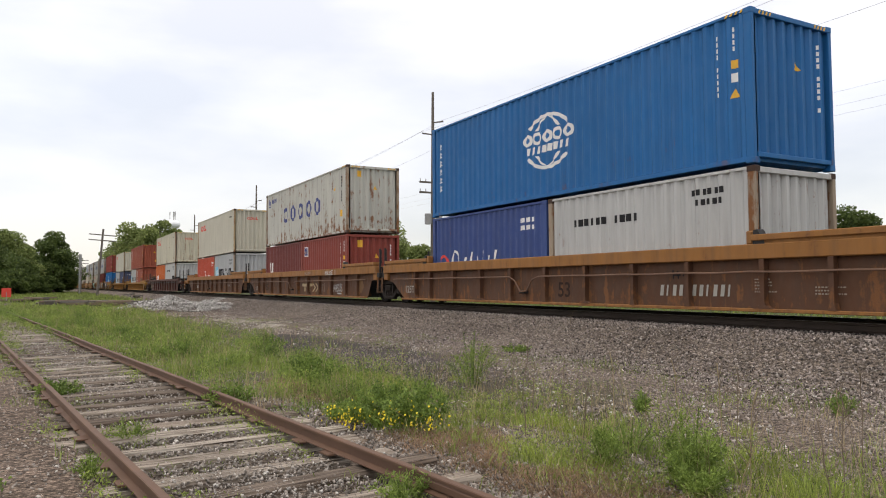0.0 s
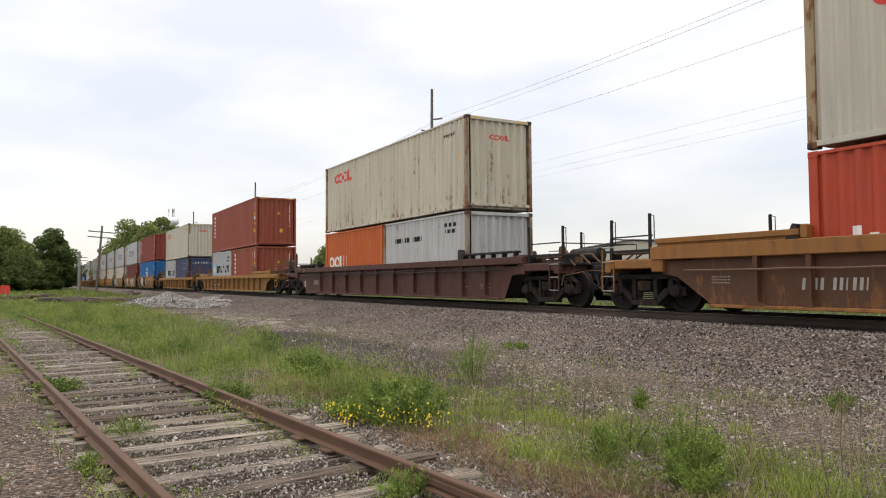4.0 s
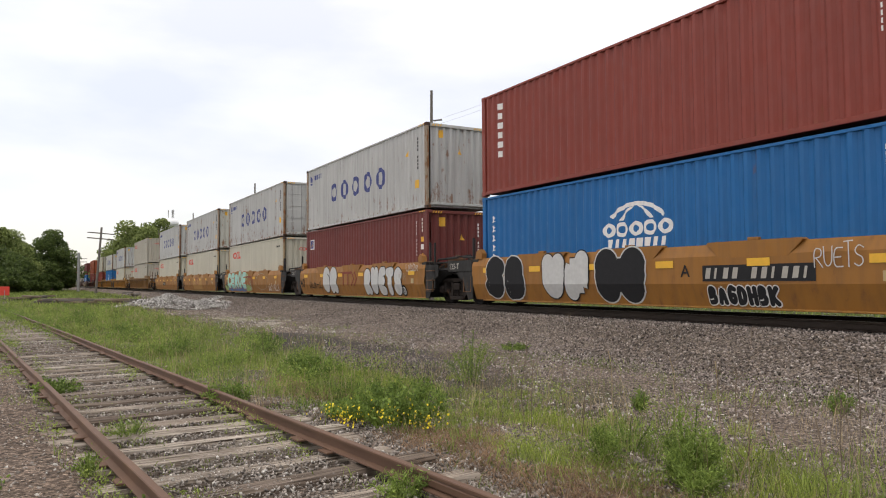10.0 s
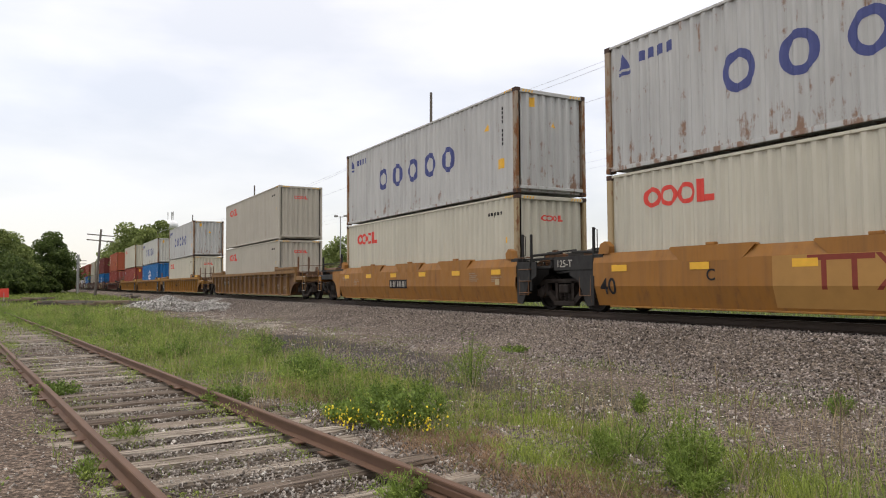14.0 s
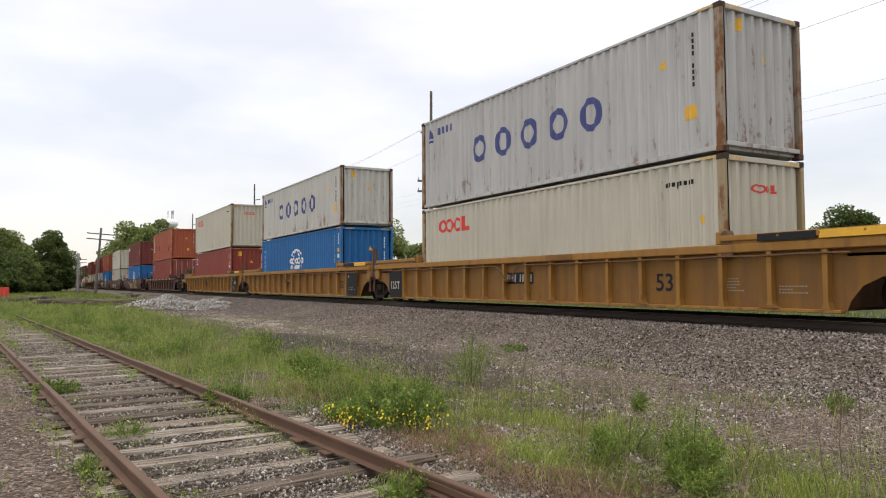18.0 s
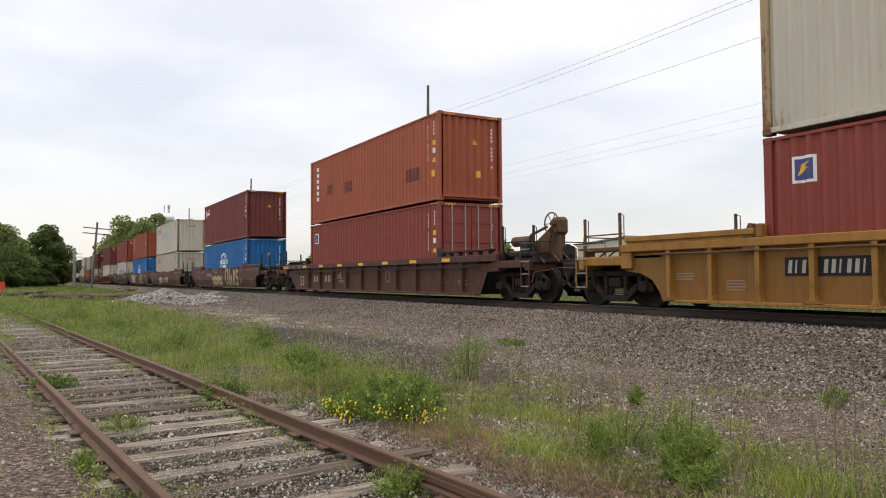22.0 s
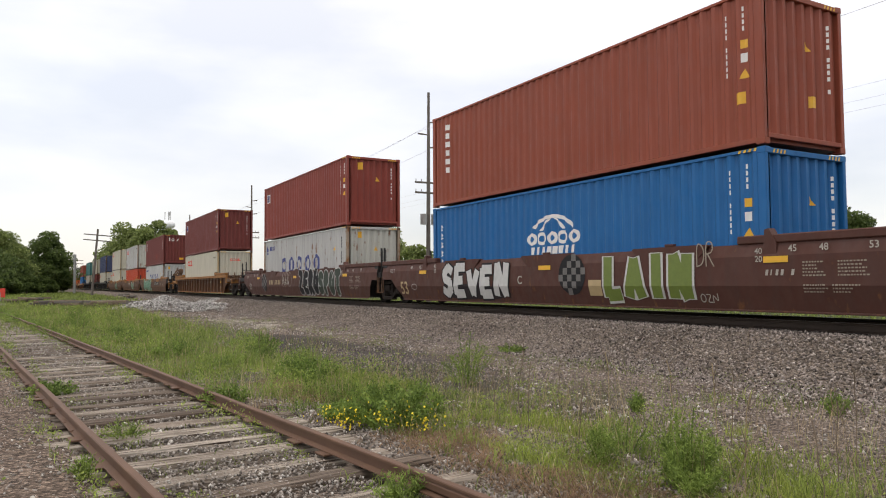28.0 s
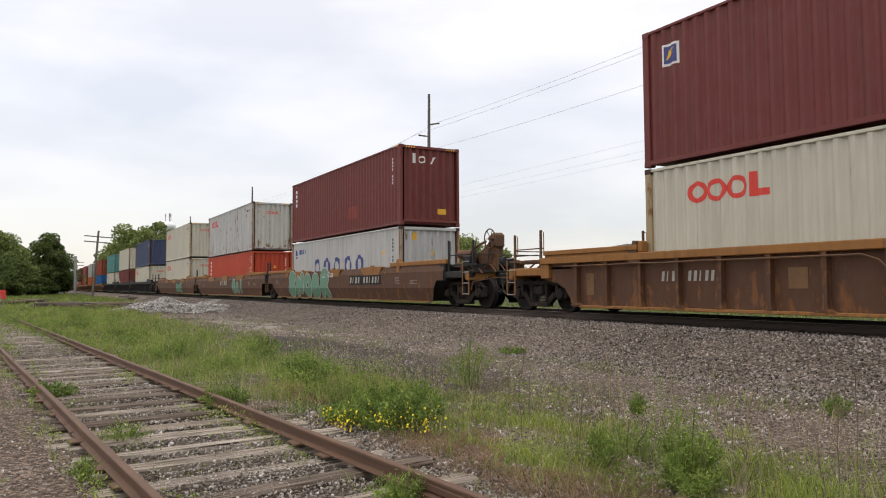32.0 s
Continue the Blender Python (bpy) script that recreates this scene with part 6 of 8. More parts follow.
    (-98.39, 53, "oxide", 1, 1, ("terracotta", HC, "column_patched"), (("red", HC, "badge", True),), [("word", -7.42, 0.36, "53", 0.62, M_TAN), ("bars", -5.5, 0.52, 3, 0.20, 0.28, M_FADED), ("bars", -4.1, 0.52, 6, 0.19, 0.28, M_FADED), ("loop", 2.3, 0.72, 0.2, 0.2, M_TAN), ("scribble", -2.6, 0.62, 6, 0.14, 0.3, M_FADED, 41), ("panels", -6.65, 1.16, 7, 2.19, 0.49, 0.105, M_YELLOW), ("panels", -9.72, 1.15, 1, 1.0, 0.92, 0.13, M_ORANGEREFL), ("word", -8.1, 1.16, "53", 0.19, M_FADED), ("word", -7.3, 1.16, "48", 0.19, M_FADED), ("bars", -2.4, 0.5, 6, 0.1, 0.1, M_FADED)], 1, 0),
    (-121.95, 53, "smooth_oxide", 1, 1, ("maroon", HC, "beacon"), (("blue", HC, "globe"),), [("bars", -4.1, 0.85, 9, 0.19, 0.2, M_FADED), ("letters", -2.3, 0.22, "ZENKO", 3.1, 0.68, M_TAN, M_DARKMARK, 0.40, 0.03), ("letters", 1.52, 0.2, "CUAXS", 3.5, 1.02, M_TAN, M_DARKMARK, 0.30, 0.062, 0.16, 0), ("word", 5.35, 0.42, "53", 0.42, M_TAN), ("loop", 7.9, 0.58, 0.3, 0.14, M_FADED), ("panels", -6.9, 1.08, 3, 0.75, 0.22, 0.09, M_GHOST), ("loop", -1.95, 1.10, 0.14, 0.14, M_GHOST), ("panels", -1.55, 1.08, 1, 1.0, 0.75, 0.08, M_GHOST)], 0, 0),
    (-145.74, 53, "smooth_oxide", 1, 0, ("cream", HC, "red_patch"), (("warm_grey", HC, "red"),), [("word", -8.85, 1.10, "125 T", 0.17, M_FADED), ("word", -7.25, 1.18, "48", 0.17, M_FADED), ("word", -6.65, 1.18, "45", 0.17, M_FADED), ("word", -5.65, 1.20, "40", 0.15, M_FADED), ("word", -5.65, 1.05, "20", 0.15, M_FADED), ("word", 6.0, 1.18, "40", 0.15, M_FADED), ("word", 6.0, 1.04, "20", 0.15, M_FADED), ("word", 6.65, 1.20, "45", 0.16, M_FADED), ("word", 7.2, 1.20, "48", 0.16, M_FADED), ("word", 8.0, 1.20, "53", 0.16, M_FADED), ("data", 6.9, 1.0, 5), ("data", 7.5, 1.0, 5), ("data", 6.9, 0.62, 3), ("data", 7.4, 0.62, 3), ("graffiti", -2.6, 0.25, 4, 0.55, 0.7, M_GRAFF, M_DARKMARK, 23), ("graffiti", 0.6, 0.25, 4, 0.55, 0.7, M_TAN, M_DARKMARK, 24), ("word", -7.2, 0.4, "53", 0.5, M_FADED), ("check", -4.2, 0.7, 0.5)], 0, 1),
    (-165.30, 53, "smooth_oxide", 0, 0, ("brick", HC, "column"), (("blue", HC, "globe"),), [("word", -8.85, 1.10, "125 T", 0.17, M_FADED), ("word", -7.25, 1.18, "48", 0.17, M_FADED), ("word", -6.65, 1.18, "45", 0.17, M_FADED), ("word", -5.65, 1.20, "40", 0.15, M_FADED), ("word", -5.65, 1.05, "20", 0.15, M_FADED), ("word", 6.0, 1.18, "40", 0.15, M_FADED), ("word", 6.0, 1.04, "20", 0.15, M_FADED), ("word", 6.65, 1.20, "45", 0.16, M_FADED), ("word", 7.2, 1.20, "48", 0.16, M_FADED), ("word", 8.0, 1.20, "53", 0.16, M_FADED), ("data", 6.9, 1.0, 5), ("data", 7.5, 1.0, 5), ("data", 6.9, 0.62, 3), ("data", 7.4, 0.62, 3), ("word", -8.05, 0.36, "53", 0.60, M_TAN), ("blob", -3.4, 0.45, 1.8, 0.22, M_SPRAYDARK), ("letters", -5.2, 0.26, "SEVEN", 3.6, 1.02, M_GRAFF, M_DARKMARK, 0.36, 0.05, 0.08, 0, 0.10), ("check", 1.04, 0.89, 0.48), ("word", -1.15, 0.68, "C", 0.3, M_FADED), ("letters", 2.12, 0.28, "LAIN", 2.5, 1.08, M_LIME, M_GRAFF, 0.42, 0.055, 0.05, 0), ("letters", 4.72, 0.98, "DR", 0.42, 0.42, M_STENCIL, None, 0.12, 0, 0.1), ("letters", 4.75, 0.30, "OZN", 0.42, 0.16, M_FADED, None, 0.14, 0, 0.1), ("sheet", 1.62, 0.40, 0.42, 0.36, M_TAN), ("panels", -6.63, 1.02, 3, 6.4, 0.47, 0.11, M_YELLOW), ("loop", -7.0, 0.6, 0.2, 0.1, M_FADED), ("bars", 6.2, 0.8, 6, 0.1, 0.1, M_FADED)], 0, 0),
    (-184.80, 53, "smooth_oxide", 0, 1, ("red", HC, "badge"), (("grey_rusty", HC, "rings"),), [("word", -8.85, 1.10, "125 T", 0.17, M_FADED), ("word", -7.25, 1.18, "48", 0.17, M_FADED), ("word", -6.65, 1.18, "45", 0.17, M_FADED), ("word", -5.65, 1.20, "40", 0.15, M_FADED), ("word", -5.65, 1.05, "20", 0.15, M_FADED), ("word", 6.0, 1.18, "40", 0.15, M_FADED), ("word", 6.0, 1.04, "20", 0.15, M_FADED), ("word", 6.65, 1.20, "45", 0.16, M_FADED), ("word", 7.2, 1.20, "48", 0.16, M_FADED), ("word", 8.0, 1.20, "53", 0.16, M_FADED), ("data", 6.9, 1.0, 5), ("data", 7.5, 1.0, 5), ("data", 6.9, 0.62, 3), ("data", 7.4, 0.62, 3), ("letters", 0.6, 0.23, "ZERO", 2.75, 1.14, M_DARKMARK, M_GRAFF, 0.46, 0.04, 0.05), ("letters", 3.3, 0.23, "SPOT", 2.65, 1.10, M_DEEPGREEN, M_GRAFF, 0.46, 0.04, 0.06), ("letters", -1.95, 0.58, "OPO", 1.5, 0.78, M_STENCIL, None, 0.05, 0, 0.1), ("word", -8.25, 0.45, "53", 0.48, M_FADED), ("check", -5.2, 0.82, 0.48), ("bars", -4.3, 0.72, 10, 0.21, 0.22, M_TAN), ("scribble", -2.0, 0.65, 8, 0.2, 0.5, M_FADED, 34), ("word", -1.05, 0.72, "A", 0.26, M_WHITE), ("panels", -6.63, 1.02, 3, 6.4, 0.47, 0.11, M_YELLOW)], 0, 0),
    (-208.54, 53, "rusty", 1, 1, ("maroon", HC, "badge"), (("cream", HC, "red"),), [("bars", -5.6, 0.75, 11, 0.14, 0.2, M_FADED), ("emblem", 3.4, 0.62, 1.72, 0.36, M_GHOST, 0.30), ("sheet", -2.75, 0.60, 0.36, 0.36, M_OLDPAINT), ("sheet", -7.9, 0.45, 0.26, 0.5, M_OLDPAINT), ("word", 5.5, 0.55, "53", 0.42, M_WORN), ("panels", 7.4, 0.85, 1, 1, 0.16, 0.12, M_YELLOW)], 0, 0),
    (-232.42, 53, "smooth_brown", 1, 0, ("maroon", HC, "tex"), (("grey", STD, "rings"),), [("letters", -5.9, 0.18, "SNOBR", 5.6, 1.12, M_DULLMINT, M_GRAFF, 0.36, 0.03, 0.10), ("letters", -1.2, 1.06, "ULOS", 1.4, 0.22, M_GRAFF, None, 0.12, 0, 0.1), ("bars", 2.0, 0.80, 11, 0.27, 0.24, M_FADED, M_DARKMARK)], 1, 0),
    (-252.11, 53, "smooth_brown", 0, 0, ("grey_rusty", HC, "red"), (("vermilion", STD, "column"),), [("letters", 2.1, 0.32, "EAI", 2.7, 0.86, M_DULLMINT, M_GRAFF, 0.36, 0.03, 0.08), ("bars", -1.1, 0.80, 5, 0.5, 0.30, M_FADED)], 0, 0),
    (-271.54, 53, "smooth_brown", 0, 1, ("cream", HC, "red"), (("cream", HC, "red"),), [("letters", 1.2, 0.2, "SOKE", 2.9, 0.9, M_DULLMINT, M_DARKMARK, 0.36, 0.04, 0.08)], 0, 0),
    (-295.08, 53, "black", 1, 1, ("navy", HC, ""), (("cream", HC, "red"),), [], 0, 0),
    (-314.53, 53, "black", 0, 0, ("cream", HC, ""), (("maroon", HC, "letters"),), [], 0, 0),
    (-334.2, 53, "black", 0, 1, ("teal", HC, ""), (("cream", HC, "red"),), [], 0, 0),
    (-357.9, 53, "brown", 1, 1, ("brick", HC, "column"), (("blue", HC, "globe"),), [], 0, 0),
    (-381.7, 53, "brown", 1, 0, ("grey", HC, "rings"), (("orange", HC, ""),), [], 0, 0),
    (-401.3, 53, "brown", 0, 0, ("red", HC, "badge"), (("brick", HC, ""),), [], 0, 0),
    (-420.9, 53, "brown", 0, 1, ("maroon", HC, ""), (("red", HC, ""),), [], 0, 0),
    (-444.7, 53, "oxide", 1, 1, ("grey", HC, "rings"), (("grey", HC, ""),), [], 0, 0),
    (-468.4, 53, "brown", 1, 0, ("silver", HC, ""), (("navy", HC, ""),), [], 0, 0),
    (-488.0, 53, "brown", 0, 0, ("maroon", HC, ""), (("red", HC, ""),), [], 0, 0),
    (-507.6, 53, "brown", 0, 1, ("red", HC, ""), (("blue", HC, ""),), [], 0, 0),
    (-531.4, 53, "brown", 1, 1, ("brick", HC, ""), (("maroon", HC, ""),), [], 0, 0),
]
POSTS = {"grey": "post_rust", "white": "post_rust", "cream": "post_cream", "white_rusty": "post_rust", "grey_rusty": "post_rust", "cream_rusty": "post_rust", "silver": "post_rust", "navy": "rust_gear"}
SHIFT = {-98.39: 0.12, 138.60: -0.30}   # how far a car stands off the middle of its load
RIDERS = []   # (thing, x at 16 s, z)
STYLE_WORDS = {"brown": "rust-brown ribbed", "yellow": "weathered yellow ribbed", "ochre": "dirty ochre ribbed", "gold": "weathered golden ribbed", "rusty": "heavily rusted brown ribbed", "smooth_yellow": "weathered yellow smooth-sided", "oxide": "dark oxide-red ribbed",
               "smooth_oxide": "dark oxide-red smooth-sided", "smooth_brown": "brown smooth-sided", "black": "black-painted ribbed"}


def box_label(c, size, load):
    return "%s corrugated steel %s-foot container %s" % (COLOUR[c], size, load)


def build_train():
    for x, size, style, fr, re, top, lows, marks, bf, br in TRAIN:
        xc = x - L40 / 2
        far = len(RIDERS) > 84
        tag = any(m[0] == "graffiti" for m in marks)
        car = well_car(size, style, fr, re, "%s %d-foot intermodal well car%s on rails" % (STYLE_WORDS[style], size, " with spray-painted graffiti" if tag else ""), marks, bf, br, far)
        RIDERS.append((car, xc + SHIFT.get(x, 0.0), 0.0))
        z = 0.19 if far else 0.22
        for i, low in enumerate(lows):
            two = len(lows) == 2
            L = L20 if two else L40
            dx = (-1 if i == 0 else 1) * (L20 / 2 + 0.038) if two else 0.0
            b = container("shipping_container", low[0], L, low[1], box_label(low[0], "20" if two else "40", "in a rail car's well"), len(low) > 3, low[2], POSTS.get(low[0]), far)
            RIDERS.append((b, xc + dx, z))
        zt = z + lows[0][1] + (-0.03 if far else 0.04)
        b = container("shipping_container", top[0], L40, top[1], box_label(top[0], "40", "stacked on another"), len(top) > 3, top[2], POSTS.get(top[0]), far)
        RIDERS.append((b, xc, zt))


def run(t):
    """How far the train has come, against its place at 16 s."""
    u = (t - 16) / 16
    return 16 * (13.0678 * u + 0.0278 * u ** 2 / 2 + 0.1234 * u ** 3 / 3 - 0.0841 * u ** 4 / 4)


build_train()


# ---- ground and tracks ----
def siding_y(x):
    return 1.27 + 0.0924 * (x + 6.0)


def smooth01(a, b, v):
    u = min(1.0, max(0.0, (v - a) / (b - a)))
    return u * u * (3 - 2 * u)


def ground_z(x, y):
    bank = 1 - smooth01(1.75, 4.1, abs(y - TRACK_Y))
    z = -0.70 + 0.53 * bank
    if abs(x) < 90 and -30 < y < 40:
        if y < 8:
            z += 0.088 * smooth01(0.80, 1.0, siding_y(x) - y) * (1 - smooth01(4.5, 7.0, siding_y(x) - y))
        z += 0.035 * noise.noise((x * 0.35, y * 0.5, 3.1)) * (1 - bank) + 0.012 * noise.noise((x * 1.7, y * 1.7, 1.0))
    return z


def build_ground():
    xs = [-3500, -1500, -700, -400, -250, -170, -120, -95] + [-85 + 0.5 * i for i in range(0, 196)] + [14, 20, 30, 50, 90, 160, 300, 600, 1500, 3500]
    ys = [-3500, -1200, -500, -200, -90, -45, -25, -14, -9, -7] + [-6 + 0.25 * i for i in range(0, 96)] + [19, 21, 25, 32, 45, 70, 120, 220, 500, 1400, 3500]
    verts = [(x, y, ground_z(x, y)) for x in xs for y in ys]
    ny = len(ys)
    faces = [(i * ny + j, (i + 1) * ny + j, (i + 1) * ny + j + 1, i * ny + j + 1) for i in range(len(xs) - 1) for j in range(ny - 1)]
    me = bpy.data.meshes.new("ground")
    me.from_pydata(verts, [], faces)
    me.polygons.foreach_set("use_smooth", [True] * len(me.polygons))
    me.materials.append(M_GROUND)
    tagged(new("ground", me), "cinder and gravel ground with grassy patches beside the line", "ground", kind="structure")


build_ground()

RAIL_PROF = [(-0.070, 0.0), (0.070, 0.0), (0.070, 0.012), (0.012, 0.032), (0.010, 0.112), (0.036, 0.124), (0.036, 0.150), (0.028, 0.158), (-0.028, 0.158), (-0.036, 0.150), (-0.036, 0.124), (-0.010, 0.112), (-0.012, 0.032), (-0.070, 0.012)]


def rail_mesh(x0, x1, step=6.0, wobble=0.0, ky=1.0, kz=1.0):
    g = Geo()
    n = max(1, int((x1 - x0) / step))
    m = len(RAIL_PROF)
    vs = []
    for i in range(n + 1):
        x = x0 + (x1 - x0) * i / n
        dy, dz = wobble * noise.noise((x * 0.3, 0.5, 0.1)), wobble * noise.noise((x * 0.4, 9.5, 0.1))
        vs += [(x, ky * y + dy, kz * z + dz) for y, z in RAIL_PROF]
    fs = [(i * m + j, i * m + (j + 1) % m, (i + 1) * m + (j + 1) % m, (i + 1) * m + j) for i in range(n) for j in range(m)]
    g.add(vs, fs + [tuple(range(m)), tuple(range(n * m + m - 1, n * m - 1, -1))])
    return g


def sleeper_mesh(seed):
    rnd = random.Random(seed)
    g = Geo().box(-0.11, 0.11, -1.29, 1.29, -0.17, 0.0, 0.018)
    g.v = [(x + rnd.uniform(-0.012, 0.012), y + rnd.uniform(-0.03, 0.03), z + rnd.uniform(-0.012, 0.008)) for x, y, z in g.v]
    return g.mesh("sleeper")


def build_siding():
    e = new("siding_track")
    ang = math.degrees(math.atan(0.0924))
    e.matrix_basis = pose(-6.0, siding_y(-6.0), -0.665, 0, 0, ang)
    for s in (-1, 1):
        r = part("rail", rail_mesh(-75, 45, 2.0, 0.014, 0.78, 0.68), M_RAIL, e, "rusty worn rail")
        r.matrix_basis = pose(0, s * 0.753, 0.046)
    kinds = [sleeper_mesh(i) for i in range(8)]
    rnd = random.Random(5)
    plate = Geo().box(-0.085, 0.085, -0.072, 0.072, -0.012, 0.004, 0.003).mesh("tie_plate")
    i, x = 0, -40.0
    while x < 22:
        sl = part("sleeper", kinds[i % 8], M_WOOD, e)
        sl.matrix_basis = pose(x + rnd.uniform(-0.06, 0.06), rnd.uniform(-0.06, 0.06), rnd.uniform(0.002, 0.030), rnd.uniform(-0.6, 0.6), rnd.uniform(-1.5, 1.5), rnd.uniform(-2.5, 2.5))
        if -14 < x < 4:
            for s in (-1, 1):
                p = part("tie_plate", plate, M_RAIL, sl)
                p.matrix_basis = pose(0, s * 0.753, 0.034)
        x += 0.535
        i += 1
    jx = 2.35
    for s in (-1, 1):
        p = part("joint_bar", Geo().box(jx - 0.45, jx + 0.45, s * 0.753 - 0.030, s * 0.753 + 0.030, 0.068, 0.124, 0.01), M_RAIL, e)
    tagged(e, "old rusty siding track on weathered grey sleepers", "railway track", kind="structure")


def build_main_track():
    e = new("main_track")
    e.matrix_basis = pose(0, TRACK_Y, -0.158)
    for s in (-1, 1):
        r = part("rail", rail_mesh(-420, 60, 20.0), M_MAIN_RAIL, e, "dark main-line steel rail")
        r.matrix_basis = pose(0, s * 0.753, 0)
        part("rail_head", Geo().box(-420, 60, s * 0.753 - 0.026, s * 0.753 + 0.026, 0.1585, 0.1605), M_SHINY_RAIL, e, "polished running surface")
    kinds = [sleeper_mesh(40 + i) for i in range(4)]
    for i in range(150):
        p = part("sleeper", kinds[i % 4], M_DARK_TIE, e)
        p.matrix_basis = pose(-74 + i * 0.55, 0, 0.0)
    tagged(e, "ballasted main railway line with steel rails", "railway track", kind="structure")


build_siding()
build_main_track()


def stone_field(name, n, place, size, material, label, category):
    """Loose stones: place(k) gives arrays of x, y, z for k stones."""
    rng = np.random.default_rng(len(name) * 7 + n)
    x, y, z = place(rng, n)
    n = len(x)
    base = np.array([(1, 0, 0), (-1, 0, 0), (0, 1, 0), (0, -1, 0), (0, 0, 1), (0, 0, -1)], dtype=float)
    tri = np.array([(0, 2, 4), (2, 1, 4), (1, 3, 4), (3, 0, 4), (2, 0, 5), (1, 2, 5), (3, 1, 5), (0, 3, 5)])
    v = base[None] * rng.uniform(0.5, 1.2, (n, 6, 1)) + rng.uniform(-0.35, 0.35, (n, 6, 3))
    s = size[0] + (size[1] - size[0]) * rng.random(n) ** 2
    v *= s[:, None, None] * np.array([1.0, 1.0, 0.75])
    q = rng.normal(size=(n, 4))
    q /= np.linalg.norm(q, axis=1)[:, None]
    w, a, b, c = q.T
    R = np.stack([1 - 2 * (b * b + c * c), 2 * (a * b - w * c), 2 * (a * c + w * b), 2 * (a * b + w * c), 1 - 2 * (a * a + c * c), 2 * (b * c - w * a),
                  2 * (a * c - w * b), 2 * (b * c + w * a), 1 - 2 * (a * a + b * b)], 1).reshape(n, 3, 3)
    v = np.einsum("nij,nkj->nki", R, v) + np.stack([x, y, z], 1)[:, None]
    f = (tri[None] + 6 * np.arange(n)[:, None, None]).reshape(-1)
    return tagged(bulk(name, v.reshape(-1, 3), f, 3, material), label, category, kind="stuff")


def gz_array(x, y):
    d = np.abs(y - TRACK_Y)
    u = np.clip((d - 1.75) / (4.1 - 1.75), 0, 1)
    z = -0.70 + 0.53 * (1 - u * u * (3 - 2 * u))
    off = siding_y(x) - y
    a = np.clip((off - 0.80) / 0.20, 0, 1)
    return z + 0.088 * a * a * (3 - 2 * a) * np.clip((7.0 - off) / 2.5, 0, 1)


def along(rng, n, near=1.5, far=-60.0, power=2.2):
    return near + (far - near) * rng.random(n) ** power


def place_ballast(rng, n):
    x = along(rng, n, 1.0, -75.0, 2.0) - 1.5
    y = TRACK_Y - 1.0 - 3.3 * rng.random(n) ** 0.9
    return x, y, gz_array(x, y) + 0.012


def place_between(rng, n):
    x = along(rng, n, 0.5, -40, 1.7)
    y = siding_y(x) + 1.3 + (8.8 - siding_y(x) - 1.3) * rng.random(n) ** 0.7
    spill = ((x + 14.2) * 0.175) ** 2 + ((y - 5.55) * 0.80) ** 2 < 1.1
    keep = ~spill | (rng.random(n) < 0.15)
    x, y = x[keep], y[keep]
    return x, y, gz_array(x, y)


def place_siding(rng, n):
    x = along(rng, n, -0.5, -32, 2.0)
    y = siding_y(x) + rng.normal(0, 0.95, n)
    keep = (y - siding_y(x) < 2.3) & (y - siding_y(x) > -0.9)
    x, y = x[keep], y[keep]
    edge = np.abs(np.abs(y - siding_y(x)) - 0.753) > 0.085
    x, y = x[edge], y[edge]
    off = np.abs(y - siding_y(x))
    return x, y, -0.662 - 0.02 * np.clip((off - 0.95) / 0.3, 0, 1)


def place_left(rng, n):
    x = along(rng, n, -2.0, -30, 1.8)
    y = siding_y(x) - 0.95 - 5.0 * rng.random(n) ** 1.3
    return x, y, np.array([ground_z(a, b) for a, b in zip(x, y)])


def place_pile(rng, n):
    """Low uneven heaps of rubble by the line, thinning out at their rims."""
    a = rng.random(n) * 2 * np.pi
    r = rng.random(n) ** 0.62 * (1 + 0.16 * np.sin(3 * a + 1.0) + 0.10 * np.sin(7 * a))
    pick = rng.random(n)
    cx = np.select([pick < 0.45, pick < 0.7], [-45.8, -43.5], -47.5)
    cy = np.select([pick < 0.45, pick < 0.7], [6.9, 9.0], 10.4)
    rx, ry = np.where(pick < 0.45, 5.4, 4.4), np.where(pick < 0.45, 2.7, 1.7)
    hgt = np.select([pick < 0.45, pick < 0.7], [0.60, 0.42], 0.45)
    x, y = cx + rx * r * np.cos(a), cy + ry * r * np.sin(a)
    bumps = 0.16 * np.sin(x * 1.7 + y) * np.cos(y * 1.9 - 0.6 * x)
    return x, y, -0.70 + np.maximum(0.0, hgt * (1 - np.minimum(r, 1.0) ** 1.3) + bumps * np.maximum(0.0, 1 - r)) + 0.04


stone_field("ballast_stones", 60000, place_ballast, (0.014, 0.033), M_BALLAST, "crushed grey-pink stone ballast banked along the main line", "ballast")
stone_field("scattered_gravel", 44000, place_between, (0.007, 0.027), M_CINDER, "loose gravel scattered over cinder ground between the tracks", "gravel")
stone_field("siding_stones", 60000, place_siding, (0.007, 0.022), M_SIDESTONE, "pale loose stones between the siding's sleepers", "gravel")
stone_field("path_gravel", 17000, place_left, (0.005, 0.022), M_SIDESTONE, "fine gravel on the dirt beside the siding", "gravel")
stone_field("rubble_pile", 14000, place_pile, (0.02, 0.085), M_PILE, "heap of pale limestone rubble dumped beside the line", "rubble heap")


def patch_mask(x, y, scale, cut, seed):
    return np.array([noise.noise((a * scale, b * scale, seed)) > cut for a, b in zip(x, y)])


